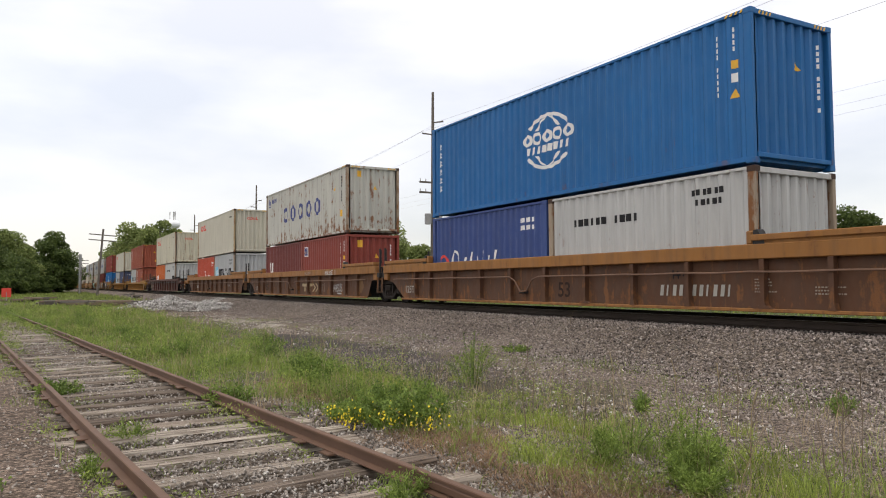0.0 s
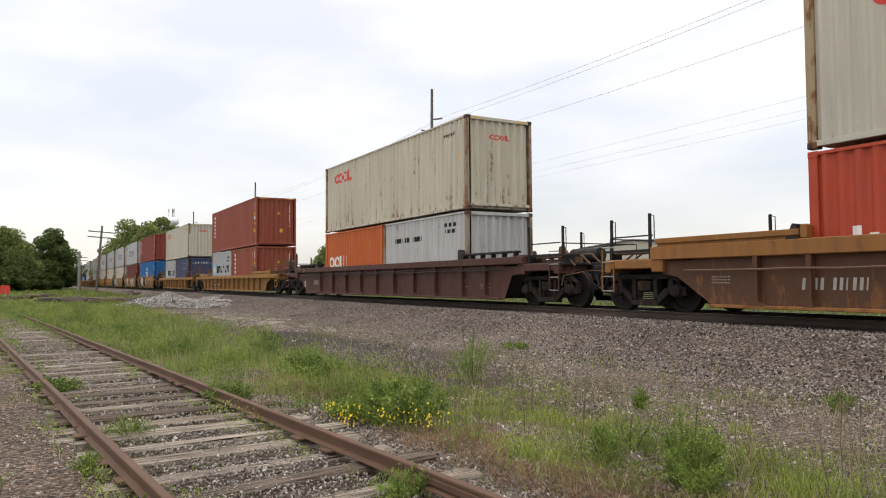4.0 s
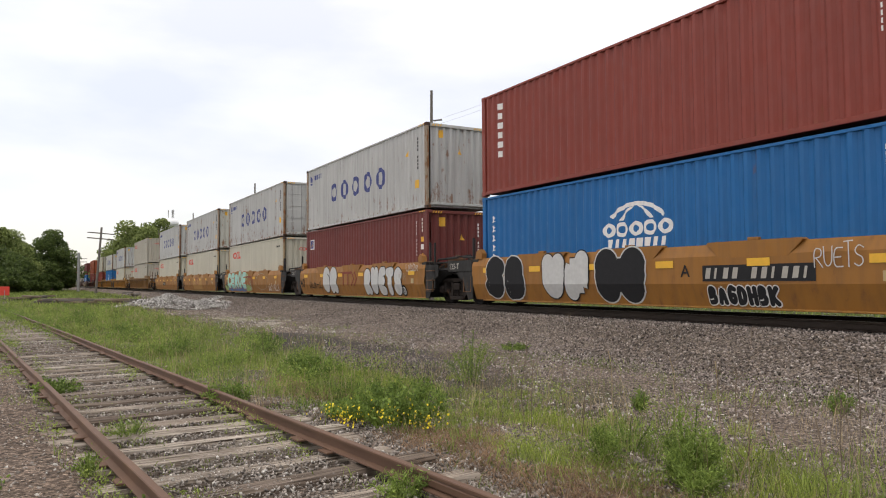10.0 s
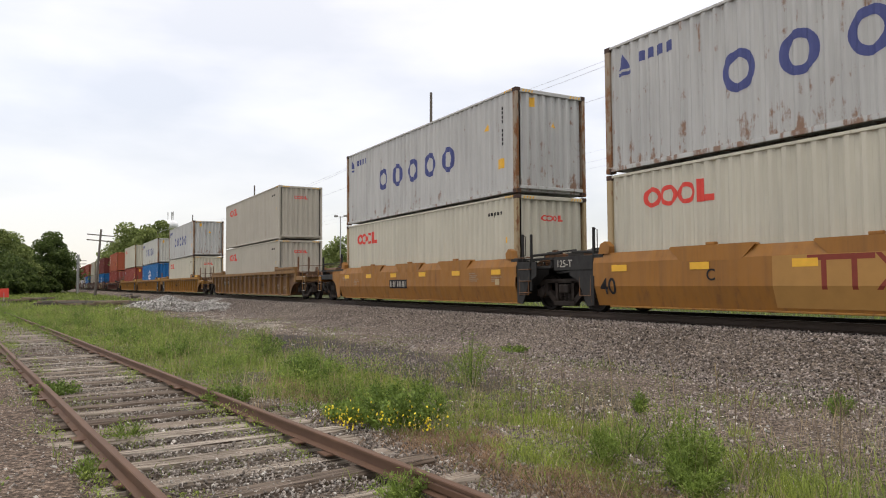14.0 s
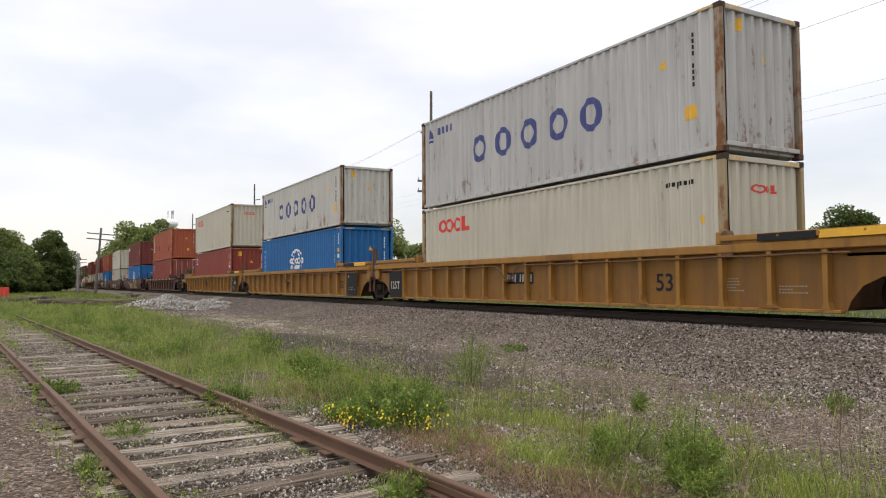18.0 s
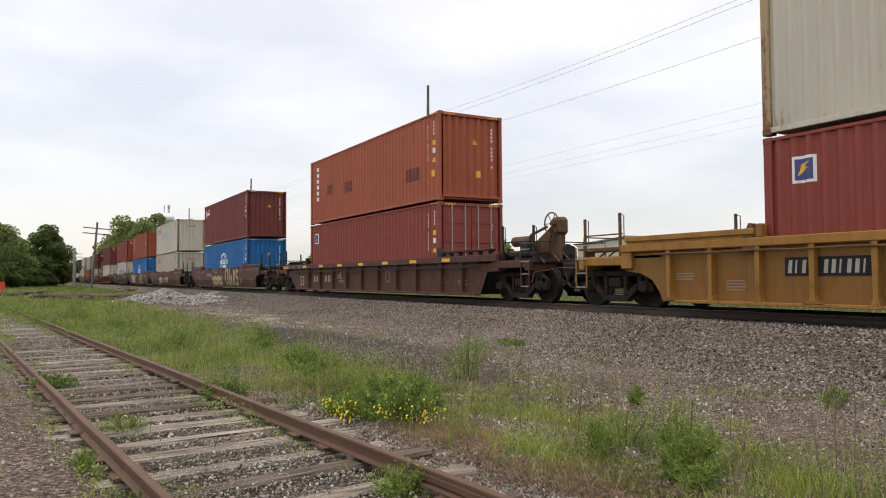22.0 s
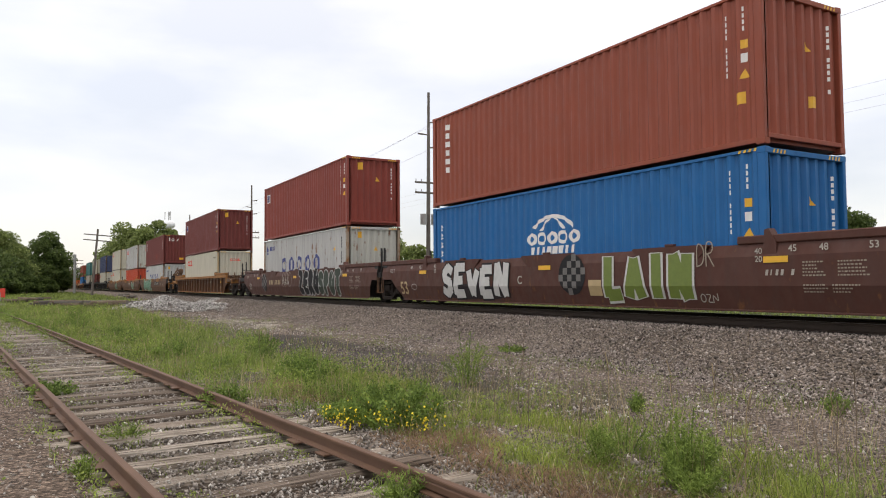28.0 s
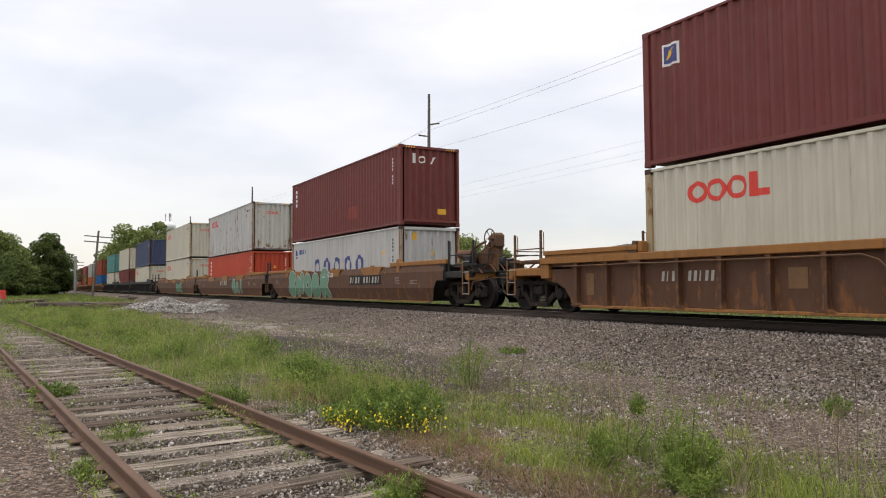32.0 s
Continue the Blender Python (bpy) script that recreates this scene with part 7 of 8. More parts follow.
def place_sand(rng, n):
    x = -25.8 + 3.0 * rng.normal(size=n)
    y = 7.1 + 0.42 * rng.normal(size=n) + 0.35 * np.sin(0.9 * x) + 0.05 * (x + 25)
    m = patch_mask(x, y * 2.0, 0.8, -0.08, 17.0) & (np.abs(x + 25.8) < 7)
    x, y = x[m], y[m]
    return x, y, gz_array(x, y) + 0.002


def place_chips(rng, n):
    x = along(rng, n, 0.5, -36, 1.6)
    y = 4.2 + 4.9 * rng.random(n)
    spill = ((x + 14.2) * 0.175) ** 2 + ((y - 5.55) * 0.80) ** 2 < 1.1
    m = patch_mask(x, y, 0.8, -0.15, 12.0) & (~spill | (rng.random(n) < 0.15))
    x, y = x[m], y[m]
    return x, y, gz_array(x, y) + 0.006


def place_stony_strip(rng, n):
    """Coarser stones washed down between the ballast's foot and the weeds."""
    x = along(rng, n, -1.5, -15, 1.2)
    y = 4.7 + 4.4 * rng.random(n)
    m = patch_mask(x, y, 0.7, -0.28, 31.0)
    x, y = x[m], y[m]
    return x, y, gz_array(x, y) + 0.006


def place_near_stones(rng, n):
    """Loose stones spread from the siding into the grass."""
    x = along(rng, n, -1.0, -16, 1.4)
    y = siding_y(x) + 1.12 + 1.5 * rng.random(n) ** 1.4
    return x, y, gz_array(x, y) + 0.010


stone_field("siding_chips", 5500, place_siding, (0.006, 0.020), M_CHIP, "pale chips among the siding's stones", "gravel")
stone_field("path_chips", 1500, place_left, (0.004, 0.016), M_CHIP, "pale chips on the dirt beside the siding", "gravel")
stone_field("limestone_chips", 4200, place_chips, (0.007, 0.038), M_CHIP, "white limestone chips strewn over dark cinders", "gravel")
stone_field("shoulder_stones", 12000, place_near_stones, (0.010, 0.030), M_SIDESTONE, "loose pale stones spilling from the siding's shoulder", "gravel")
stone_field("strip_stones", 20000, place_stony_strip, (0.008, 0.027), M_BALLAST, "grey stones washed down onto the cinder ground", "gravel")
stone_field("sandy_patch", 6500, place_sand, (0.008, 0.026), M_SAND, "pale sandy spill on the cinder ground", "sand")


# ---- plants ----
def blades(name, x, y, z, h, w, lean, material, label, category, seed=1, kind="stuff"):
    """Tapered bent blades, one a point."""
    rng = np.random.default_rng(seed)
    n = len(x)
    a = rng.random(n) * 2 * np.pi
    face = rng.random(n) * 2 * np.pi
    dx, dy = np.cos(a) * lean * h, np.sin(a) * lean * h
    wx, wy = np.cos(face) * w, np.sin(face) * w
    p = np.stack([x, y, z], 1)
    o = np.zeros(n)
    side = np.stack([wx, wy, o], 1)
    mid = p + np.stack([dx * 0.35, dy * 0.35, h * 0.6], 1)
    tip = p + np.stack([dx, dy, h * (1 - 0.35 * lean)], 1)
    v = np.stack([p - side, p + side, mid - side * 0.75, mid + side * 0.75, tip], 1).reshape(-1, 3)
    k = 5 * np.arange(n)[:, None]
    f = np.concatenate([k + np.array([[0, 1, 3]]), k + np.array([[0, 3, 2]]), k + np.array([[2, 3, 4]])], 1).reshape(-1)
    ob = bulk(name, v, f, 3, material)
    return tagged(ob, label, category, kind=kind) if kind else ob


def grass_strip():
    rng = np.random.default_rng(11)
    n = 95000
    x = 1.5 - 62 * rng.random(n) ** 1.9
    lo = siding_y(x) + np.where(x > -9, 1.55, 1.05)
    hi = np.where(x > -14, 5.9 + 0.10 * x, 4.5 - 0.02 * (x + 14))
    u = rng.random(n)
    y = lo + (np.maximum(hi, lo + 1.0) - lo) * u
    m = patch_mask(x, y, 0.9, -0.2, 4.0) & (rng.random(n) > 0.8 * u ** 1.8)
    x, y = x[m], y[m]
    far = np.clip(-x / 40, 0, 1)
    tuft = np.array([0.55 + 1.5 * max(0.0, noise.noise((a * 1.3, b * 1.3, 7.0)) + 0.25) for a, b in zip(x, y)])
    h = (0.035 + 0.13 * rng.random(len(x)) ** 1.8) * (1 + 0.5 * far) * tuft
    blades("grass_strip", x, y, gz_array(x, y) - 0.01, h, 0.0035 + 0.009 * far, 0.55, M_GRASS, "uneven green grass growing between the two tracks", "grass", 2)
    n = 9000
    x = 1.0 - 45 * rng.random(n) ** 2.0
    y = siding_y(x) + 1.4 + 4.4 * rng.random(n) ** 1.6
    m = patch_mask(x, y, 0.7, 0.05, 9.0)
    x, y = x[m], y[m]
    blades("dry_grass", x, y, gz_array(x, y) - 0.01, 0.12 + 0.25 * rng.random(len(x)) ** 2, np.full(len(x), 0.0018), 0.7, M_DRY, "dead straw-coloured grass among the green", "grass", 3)
    # tufts on and beside the siding
    n = 16000
    x = -1.5 - 38 * rng.random(n) ** 1.5
    y = siding_y(x) - 2.9 + 4.2 * rng.random(n)
    m = patch_mask(x, y, 0.8, 0.14, 21.0)
    x, y = x[m], y[m]
    blades("siding_grass", x, y, gz_array(x, y) - 0.01, 0.04 + 0.12 * rng.random(len(x)) ** 2, np.full(len(x), 0.004), 0.7, M_GRASS, "sparse grass tufts among the siding's sleepers", "grass", 4)
    n = 9000
    x = -21 - 40 * rng.random(n)
    y = siding_y(x) - 2.2 + 3.6 * rng.random(n)
    m = rng.random(n) < np.clip((-x - 20) / 14, 0.15, 1)
    x, y = x[m], y[m]
    blades("overgrown_siding_grass", x, y, gz_array(x, y) - 0.01, 0.12 + 0.2 * rng.random(len(x)) ** 2, np.full(len(x), 0.012), 0.6, M_GRASS, "tall grass overgrowing the far end of the siding", "grass", 8)
    n = 30000
    x = -52 - 120 * rng.random(n)
    y = -30 + 39 * rng.random(n)
    blades("far_meadow", x, y, gz_array(x, y) - 0.02, 0.15 + 0.3 * rng.random(n) ** 2, np.full(n, 0.03), 0.5, M_GRASS, "rough meadow grass beyond the end of the siding", "grass", 5)
    n = 15000
    x = -60 + 70 * rng.random(n)
    y = 14.9 + 15 * rng.random(n) ** 1.3
    blades("far_side_grass", x, y, gz_array(x, y) - 0.02, 0.12 + 0.2 * rng.random(n), np.full(n, 0.02), 0.5, M_GRASS, "mown grass on the far side of the line", "grass", 6)
    n = 9000
    x = 0.5 - 30 * rng.random(n) ** 1.3
    y = 5.0 + 3.6 * rng.random(n)
    m = patch_mask(x, y, 0.6, 0.28, 31.0)
    x, y = x[m], y[m]
    blades("ballast_weeds", x, y, gz_array(x, y) - 0.01, 0.06 + 0.2 * rng.random(len(x)) ** 2, np.full(len(x), 0.004), 0.6, M_GRASS, "thin weeds pushing through the gravel", "grass", 7)


grass_strip()


def low_leaves(name, x, y, h, size, material, label, seed):
    """Small upright leaves of creeping weeds, one a point, up to h over the ground."""
    rng = np.random.default_rng(seed)
    n = len(x)
    p = np.stack([x, y, gz_array(x, y) + h * rng.random(n)], 1)
    d = rng.normal(size=(n, 3)) + np.array([0, 0, 0.9])
    d /= np.linalg.norm(d, axis=1)[:, None]
    t = np.cross(d, rng.normal(size=(n, 3)))
    t /= np.linalg.norm(t, axis=1)[:, None]
    s = (size * rng.uniform(0.6, 1.4, n))[:, None]
    quad = np.stack([p, p + d * s * 1.6 + t * s * 0.55, p + d * s * 3.0, p + d * s * 1.6 - t * s * 0.55], 1).reshape(-1, 3)
    tagged(bulk(name, quad, np.arange(4 * n), 4, material), label, "weeds", kind="stuff")


def weed_carpet():
    rng = np.random.default_rng(77)
    # the dense strip beside the near end of the siding, and the dead litter along its edge
    n = 44000
    x = -1.0 - 10.5 * rng.random(n)
    u = rng.random(n)
    y = 3.25 + 2.5 * u
    thick = np.array([noise.noise((a * 0.8, b * 1.1, 2.0)) + 0.5 * noise.noise((a * 2.6, b * 2.6, 4.0)) for a, b in zip(x, y)])
    m = thick > -0.16 + 0.80 * u ** 2.0 - 0.10 * (1 - u) + 0.32 * np.clip((x + 4.2) / 1.2, 0, 1)
    x, y, thick = x[m], y[m], thick[m]
    h = (0.03 + 0.12 * rng.random(len(x)) ** 1.5) * (0.60 + 1.2 * np.clip(thick + 0.2, 0, 1))
    blades("thick_grass", x, y, gz_array(x, y) - 0.01, h, np.full(len(x), 0.0024), 0.6, M_STRIP, "dense yellow-green grass beside the siding", "grass", 12)
    n = 15000
    x = -1.5 - 9.0 * rng.random(n)
    y = 3.2 + 0.28 * rng.normal(size=n)
    m = patch_mask(x, y, 1.2, -0.12, 41.0)
    x, y = x[m], y[m]
    blades("dead_litter", x, y, gz_array(x, y), 0.04 + 0.08 * rng.random(len(x)), np.full(len(x), 0.003), 1.7, M_LITTER, "brown dead stems lying along the edge of the grass", "dead grass", 13)
    n = 95000
    x = 1.0 - 46 * rng.random(n) ** 1.7
    lo = np.maximum(siding_y(x) + 1.05, np.where(x > -9, 3.35, 0.0))
    hi = np.where(x > -9, 5.8, np.where(x > -14, 5.4 + 0.08 * x, 4.6))
    u = rng.random(n)
    y = lo + (np.maximum(hi, lo + 1.0) - lo) * u
    thick = np.array([noise.noise((a * 1.1, b * 1.5, 5.0)) + 0.5 * noise.noise((a * 3.1, b * 3.5, 8.0)) for a, b in zip(x, y)])
    m = thick > -0.02 + 0.45 * u ** 2
    x, y, thick = x[m], y[m], thick[m]
    far = np.clip(-x / 40, 0, 1)
    low_leaves("creeping_weeds", x, y, 0.03 + 0.17 * np.clip(thick, 0, 1) * (1 + far), 0.0075 + 0.012 * far, M_LOWLEAF, "bright green creeping weeds among the grass", 3)
    n = 42000
    x = -1.0 - 34 * rng.random(n) ** 1.2
    side = rng.integers(0, 4, n)
    y = siding_y(x) + np.select([side == 0, side == 1, side == 2], [-0.98, -0.55, 0.55], 1.0) + 0.13 * rng.normal(size=n)
    thick = np.array([noise.noise((a * 0.9, b * 1.5, 15.0)) for a, b in zip(x, y)])
    m = (thick > 0.10) & (np.abs(np.abs(y - siding_y(x)) - 0.753) > 0.05)
    x, y, thick = x[m], y[m], thick[m]
    low_leaves("rail_weeds", x, y, 0.05 + 0.35 * (thick - 0.1), 0.007 + 0.008 * np.clip(-x / 30, 0, 1), M_LOWLEAF, "small green weeds creeping along the siding's rails", 4)
    n = 24000
    x = 0.5 - 30 * rng.random(n) ** 1.3
    y = 4.6 + 4.2 * rng.random(n)
    thick = np.array([noise.noise((a * 0.8, b * 1.3, 25.0)) + 0.4 * noise.noise((a * 4.1, b * 4.5, 8.0)) for a, b in zip(x, y)])
    m = thick > 0.22
    x, y, thick = x[m], y[m], thick[m]
    low_leaves("gravel_weeds", x, y, 0.02 + 0.22 * (thick - 0.2), 0.0075, M_LOWLEAF, "scattered low weeds on the cinder ground", 5)


weed_carpet()


def strip_top(x):
    """The far edge of the overgrown strip between the tracks."""
    return np.interp(x, [-60, -45, -32, -21, -12, -8], [4.6, 4.6, 4.7, 5.2, 4.7, 4.5])


def tall_weeds():
    """The rank growth that fills the strip farther along, and thin dead stems over its near end."""
    rng = np.random.default_rng(404)
    n = 21000
    x = -7.3 - 45 * rng.random(n) ** 1.5
    lo = siding_y(x) + 0.86
    u = rng.random(n)
    y = lo + (strip_top(x) - lo) * u
    thick = np.array([noise.noise((a * 0.55, b * 0.9, 61.0)) + 0.5 * noise.noise((a * 1.9, b * 2.3, 62.0)) for a, b in zip(x, y)])
    m = thick > -0.06 + 1.1 * np.abs(u - 0.42) ** 2
    x, y, thick = x[m], y[m], thick[m]
    far = np.clip(-x / 45, 0, 1)
    h = (0.06 + 0.30 * rng.random(len(x)) ** 1.6) * (0.4 + 1.5 * np.clip(thick + 0.15, 0, 1))
    half = rng.random(len(x)) < 0.55
    blades("tall_green_grass", x[half], y[half], gz_array(x[half], y[half]) - 0.01, h[half], 0.0032 + 0.008 * far[half], 0.40, M_GRASS, "tall rank grass filling the strip between the tracks", "grass", 21)
    half = ~half
    blades("tall_pale_grass", x[half], y[half], gz_array(x[half], y[half]) - 0.01, 1.1 * h[half], 0.0028 + 0.007 * far[half], 0.45, M_FEATHER, "tall grey-green grass filling the strip between the tracks", "grass", 22)
    n = 4000
    x = -7.5 - 40 * rng.random(n) ** 1.4
    lo = siding_y(x) + 0.9
    y = lo + (strip_top(x) + 0.5 - lo) * rng.random(n)
    m = patch_mask(x, y, 0.7, -0.05, 66.0)
    x, y = x[m], y[m]
    blades("straw_stems", x, y, gz_array(x, y) - 0.01, 0.16 + 0.36 * rng.random(len(x)) ** 1.4, 0.0018 + 0.005 * np.clip(-x / 45, 0, 1), 0.30, M_DRY, "dry straw stems standing in the tall grass", "dead grass", 27)
    n = 85000
    x = -7.5 - 42 * rng.random(n) ** 1.4
    lo = siding_y(x) + 0.84
    u = rng.random(n)
    y = lo + (strip_top(x) - lo) * u
    thick = np.array([noise.noise((a * 0.8, b * 1.2, 71.0)) + 0.6 * noise.noise((a * 2.2, b * 2.6, 72.0)) for a, b in zip(x, y)])
    far = np.clip(-x / 42, 0, 1)
    m = (thick > 0.0) & (thick < 0.34)
    low_leaves("leafy_weeds", x[m], y[m], 0.06 + 0.75 * thick[m], 0.0085 + 0.013 * far[m], M_LEAF, "leafy green weeds standing in the tall grass", 23)
    m = thick >= 0.34
    low_leaves("bright_weeds", x[m], y[m], 0.10 + 0.45 * np.clip(thick[m], 0, 0.8), 0.0085 + 0.013 * far[m], M_LOWLEAF, "bright yellow-green weed clumps in the tall grass", 28)
    # creepers that swallow the far stretch of the siding's rails
    n = 22000
    x = -13 - 34 * rng.random(n)
    side = np.where(rng.random(n) < 0.72, 0.80, -0.80)
    y = siding_y(x) + side + 0.26 * rng.normal(size=n)
    thick = np.array([noise.noise((a * 0.45, b * 0.6, 101.0)) + 0.4 * noise.noise((a * 1.7, b * 1.7, 102.0)) for a, b in zip(x, y)])
    m = thick > 0.22 - 0.5 * np.clip((-x - 16) / 22, 0, 1)
    x, y, thick = x[m], y[m], thick[m]
    low_leaves("siding_creepers", x, y, 0.10 + 0.30 * np.clip(thick + 0.2, 0, 1), 0.010 + 0.010 * np.clip(-x / 42, 0, 1), M_LEAF, "green weeds growing over the siding's rails", 29)
    n = 700
    x = -1.9 - 7.5 * rng.random(n) ** 1.1
    y = 3.7 + 2.4 * rng.random(n) ** 1.3
    m = patch_mask(x, y, 0.9, -0.12, 81.0)
    x, y = x[m], y[m]
    blades("dead_stems", x, y, gz_array(x, y) - 0.01, 0.18 + 0.48 * rng.random(len(x)) ** 1.6, np.full(len(x), 0.0016), 0.28, M_DRY, "thin dead brown stems standing over the grass", "dead grass", 24)
    n = 9000
    x = -5.5 - 11.0 * rng.random(n)
    y = 6.3 + 2.4 * rng.random(n)
    thick = np.array([noise.noise((a * 0.7, b * 0.9, 111.0)) + 0.5 * noise.noise((a * 2.6, b * 3.0, 112.0)) for a, b in zip(x, y)])
    m = thick > 0.12
    low_leaves("ballast_foot_weeds", x[m], y[m], 0.02 + 0.12 * thick[m], 0.0075, M_GRASS, "thin low weeds at the foot of the ballast", 30)
    n = 3200
    x = -1.9 - 9.5 * rng.random(n)
    y = 4.8 + 3.2 * rng.random(n) ** 1.2
    thick = np.array([noise.noise((a * 0.9, b * 1.2, 91.0)) for a, b in zip(x, y)])
    m = thick > 0.02
    x, y = x[m], y[m]
    blades("sparse_gravel_grass", x, y, gz_array(x, y) - 0.01, 0.05 + 0.16 * rng.random(len(x)) ** 1.8, np.full(len(x), 0.0026), 0.6, M_GRASS, "sparse thin grass on the gravel", "grass", 25)


tall_weeds()


def weed_bush(x, y, r, h, n, label, flowers=0, seed=1, narrow=False):
    """Stems that lean out from the root, with small leaves along them."""
    rng = np.random.default_rng(seed)
    e = new("weed_bush")
    e.matrix_basis = pose(x, y, ground_z(x, y))
    ns = 26 if narrow else 34
    a = rng.random(ns) * 2 * np.pi
    q = np.sqrt(rng.random(ns)) * r
    root = np.stack([0.35 * q * np.cos(a), 0.35 * q * np.sin(a), np.zeros(ns)], 1)
    tall = h * rng.uniform(0.55, 1.05, ns) * (1 - 0.45 * (q / r) ** 2)
    tip = np.stack([q * np.cos(a), q * np.sin(a), tall], 1)
    g = Geo()
    for i in range(ns):
        mid = root[i] * 0.55 + tip[i] * 0.45 + np.array([0, 0, 0.12 * h])
        g.path([tuple(root[i]), tuple(mid), tuple(tip[i])], 0.0035, 4)
    tagged(part("stem", g, M_LEAF, e), kind="stuff")
    k = rng.integers(0, ns, n)
    u = rng.random(n) ** 0.7
    p = root[k] * ((1 - u) ** 2)[:, None] + (root[k] * 0.55 + tip[k] * 0.45 + np.array([0, 0, 0.12 * h])) * (2 * u * (1 - u))[:, None] + tip[k] * (u ** 2)[:, None]
    p += rng.normal(size=(n, 3)) * 0.018 * (1 + h)
    p[:, 2] = np.maximum(p[:, 2], 0.01)
    s = (0.0036 if narrow else 0.010) * rng.uniform(0.7, 1.4, n)
    d = rng.normal(size=(n, 3)) + np.array([0, 0, 0.7])
    d /= np.linalg.norm(d, axis=1)[:, None]
    t = np.cross(d, rng.normal(size=(n, 3)))
    t /= np.linalg.norm(t, axis=1)[:, None]
    L = (s * (9.0 if narrow else 3.4))[:, None]
    quad = np.stack([p, p + d * L * 0.5 + t * s[:, None], p + d * L, p + d * L * 0.5 - t * s[:, None]], 1).reshape(-1, 3)
    leaves = tagged(bulk("foliage", quad, np.arange(4 * n), 4, M_FEATHER if narrow else M_LEAF), kind="stuff")
    leaves.parent = e
    for i in range(flowers):
        # the flowers sit low on the sunny side of the plant
        j = max(rng.integers(0, ns, 6), key=lambda q: tip[q][0] - 0.6 * tip[q][1] - 0.5 * tip[q][2])
        w = rng.uniform(0.8, 1.05)
        f = tip[j] * w * np.array([1, 1, 0.55]) + rng.normal(size=3) * 0.06
        fl = part("flower", cached(("flower", i % 3), lambda: Geo().lathe_y([(-0.005, 0.002), (-0.003, 0.0095), (0.0, 0.0125), (0.004, 0.006)], 7).mesh("flower")), M_PETAL, e)
        fl.matrix_basis = pose(f[0], f[1], max(0.05, f[2] + 0.02), rng.uniform(-60, 60), rng.uniform(-60, 60), 0)
    return tagged(e, label, "bush", "weeds between the tracks")


weed_bush(-6.4, 3.1, 0.60, 0.46, 4200, "leafy green weed with small yellow flowers on gravel", 130, 3)
weed_bush(-6.9, 2.95, 0.42, 0.24, 2000, "low green weed with small yellow flowers on gravel", 90, 14)
weed_bush(-10.0, 3.45, 0.52, 0.42, 3200, "rounded bright green weed in the grass", 0, 4)
weed_bush(-8.35, 5.15, 0.40, 0.72, 2200, "feathery grey-green weed standing in gravel", 0, 5, True)
weed_bush(-3.50, 3.90, 0.24, 0.54, 4200, "tall feathery green weed among grass", 0, 6, True)
weed_bush(-3.34, 3.76, 0.26, 0.30, 3000, "dense dark green weed among grass", 0, 26, True)
weed_bush(-4.25, 3.80, 0.20, 0.34, 1700, "upright green weed among grass", 0, 27, True)
weed_bush(-4.5, 4.3, 0.34, 0.26, 700, "feathery green weed among grass", 0, 7, True)
weed_bush(-5.76, 5.68, 0.12, 0.22, 260, "small green weed in gravel", 0, 8)
weed_bush(-4.55, 7.30, 0.16, 0.26, 420, "small upright green weed in gravel", 0, 9)
weed_bush(-4.15, 2.05, 0.22, 0.22, 1100, "green weed growing beside the rail", 0, 10, True)
weed_bush(-8.5, 1.95, 0.30, 0.26, 1500, "green creeper over the siding rail", 0, 12)
weed_bush(-10.4, 0.25, 0.30, 0.24, 1300, "green creeper over the siding rail", 0, 28)
weed_bush(-12.0, 8.45, 0.40, 0.14, 600, "low green weed at the foot of the ballast", 0, 29)
weed_bush(-7.0, 0.75, 0.22, 0.26, 700, "thin upright weed between the siding's sleepers", 0, 30, True)
weed_bush(-5.3, -0.30, 0.16, 0.16, 420, "yellowing weed on the dirt beside the rail", 0, 31)
rw = random.Random(8)
for i in range(15):
    bx = -12.5 - 30 * (i / 14) ** 1.2
    weed_bush(bx, siding_y(bx) + 1.6 + rw.random() * 2.4, rw.uniform(0.35, 0.7), rw.uniform(0.28, 0.52), 900, "loose yellow-green weed in the rough grass", 0, 60 + i, i % 3 == 0)
weed_bush(-14.5, 2.4, 0.6, 0.35, 2200, "low green weeds in the grass", 0, 13)
weed_bush(-5.6, 0.35, 0.12, 0.18, 300, "small weed between the siding's sleepers", 0, 15, True)
weed_bush(-4.6, 0.55, 0.12, 0.12, 300, "small yellowing weed between the siding's sleepers", 0, 16)


def dry_stalk(x, y, h, lean, seed):
    rnd = random.Random(seed)
    z = ground_z(x, y)
    h *= 0.85
    e = new("dry_stalk")
    e.matrix_basis = pose(x, y, z)
    pts = [(lean * h * (i / 5) ** 1.5, 0.02 * rnd.uniform(-1, 1), h * i / 5) for i in range(6)]
    part("stem", Geo().path(pts, 0.0034, 5), M_DRY if seed % 3 == 0 else M_STEM, e)
    g = Geo()
    for i in range(11):
        k = rnd.uniform(0.45, 1.0)
        p = (lean * h * k ** 1.5, 0.0, h * k)
        a = rnd.uniform(0, 6.28)
        g.tube(p, (p[0] + 0.09 * math.cos(a), 0.09 * math.sin(a), p[2] + rnd.uniform(0.04, 0.14)), 0.0022, 0.001, 4)
    tagged(part("twig", g, M_STEM, e), kind="stuff")
    return tagged(e, "tall dry brown weed stalk standing in gravel", "dry weed", "dry stalks")


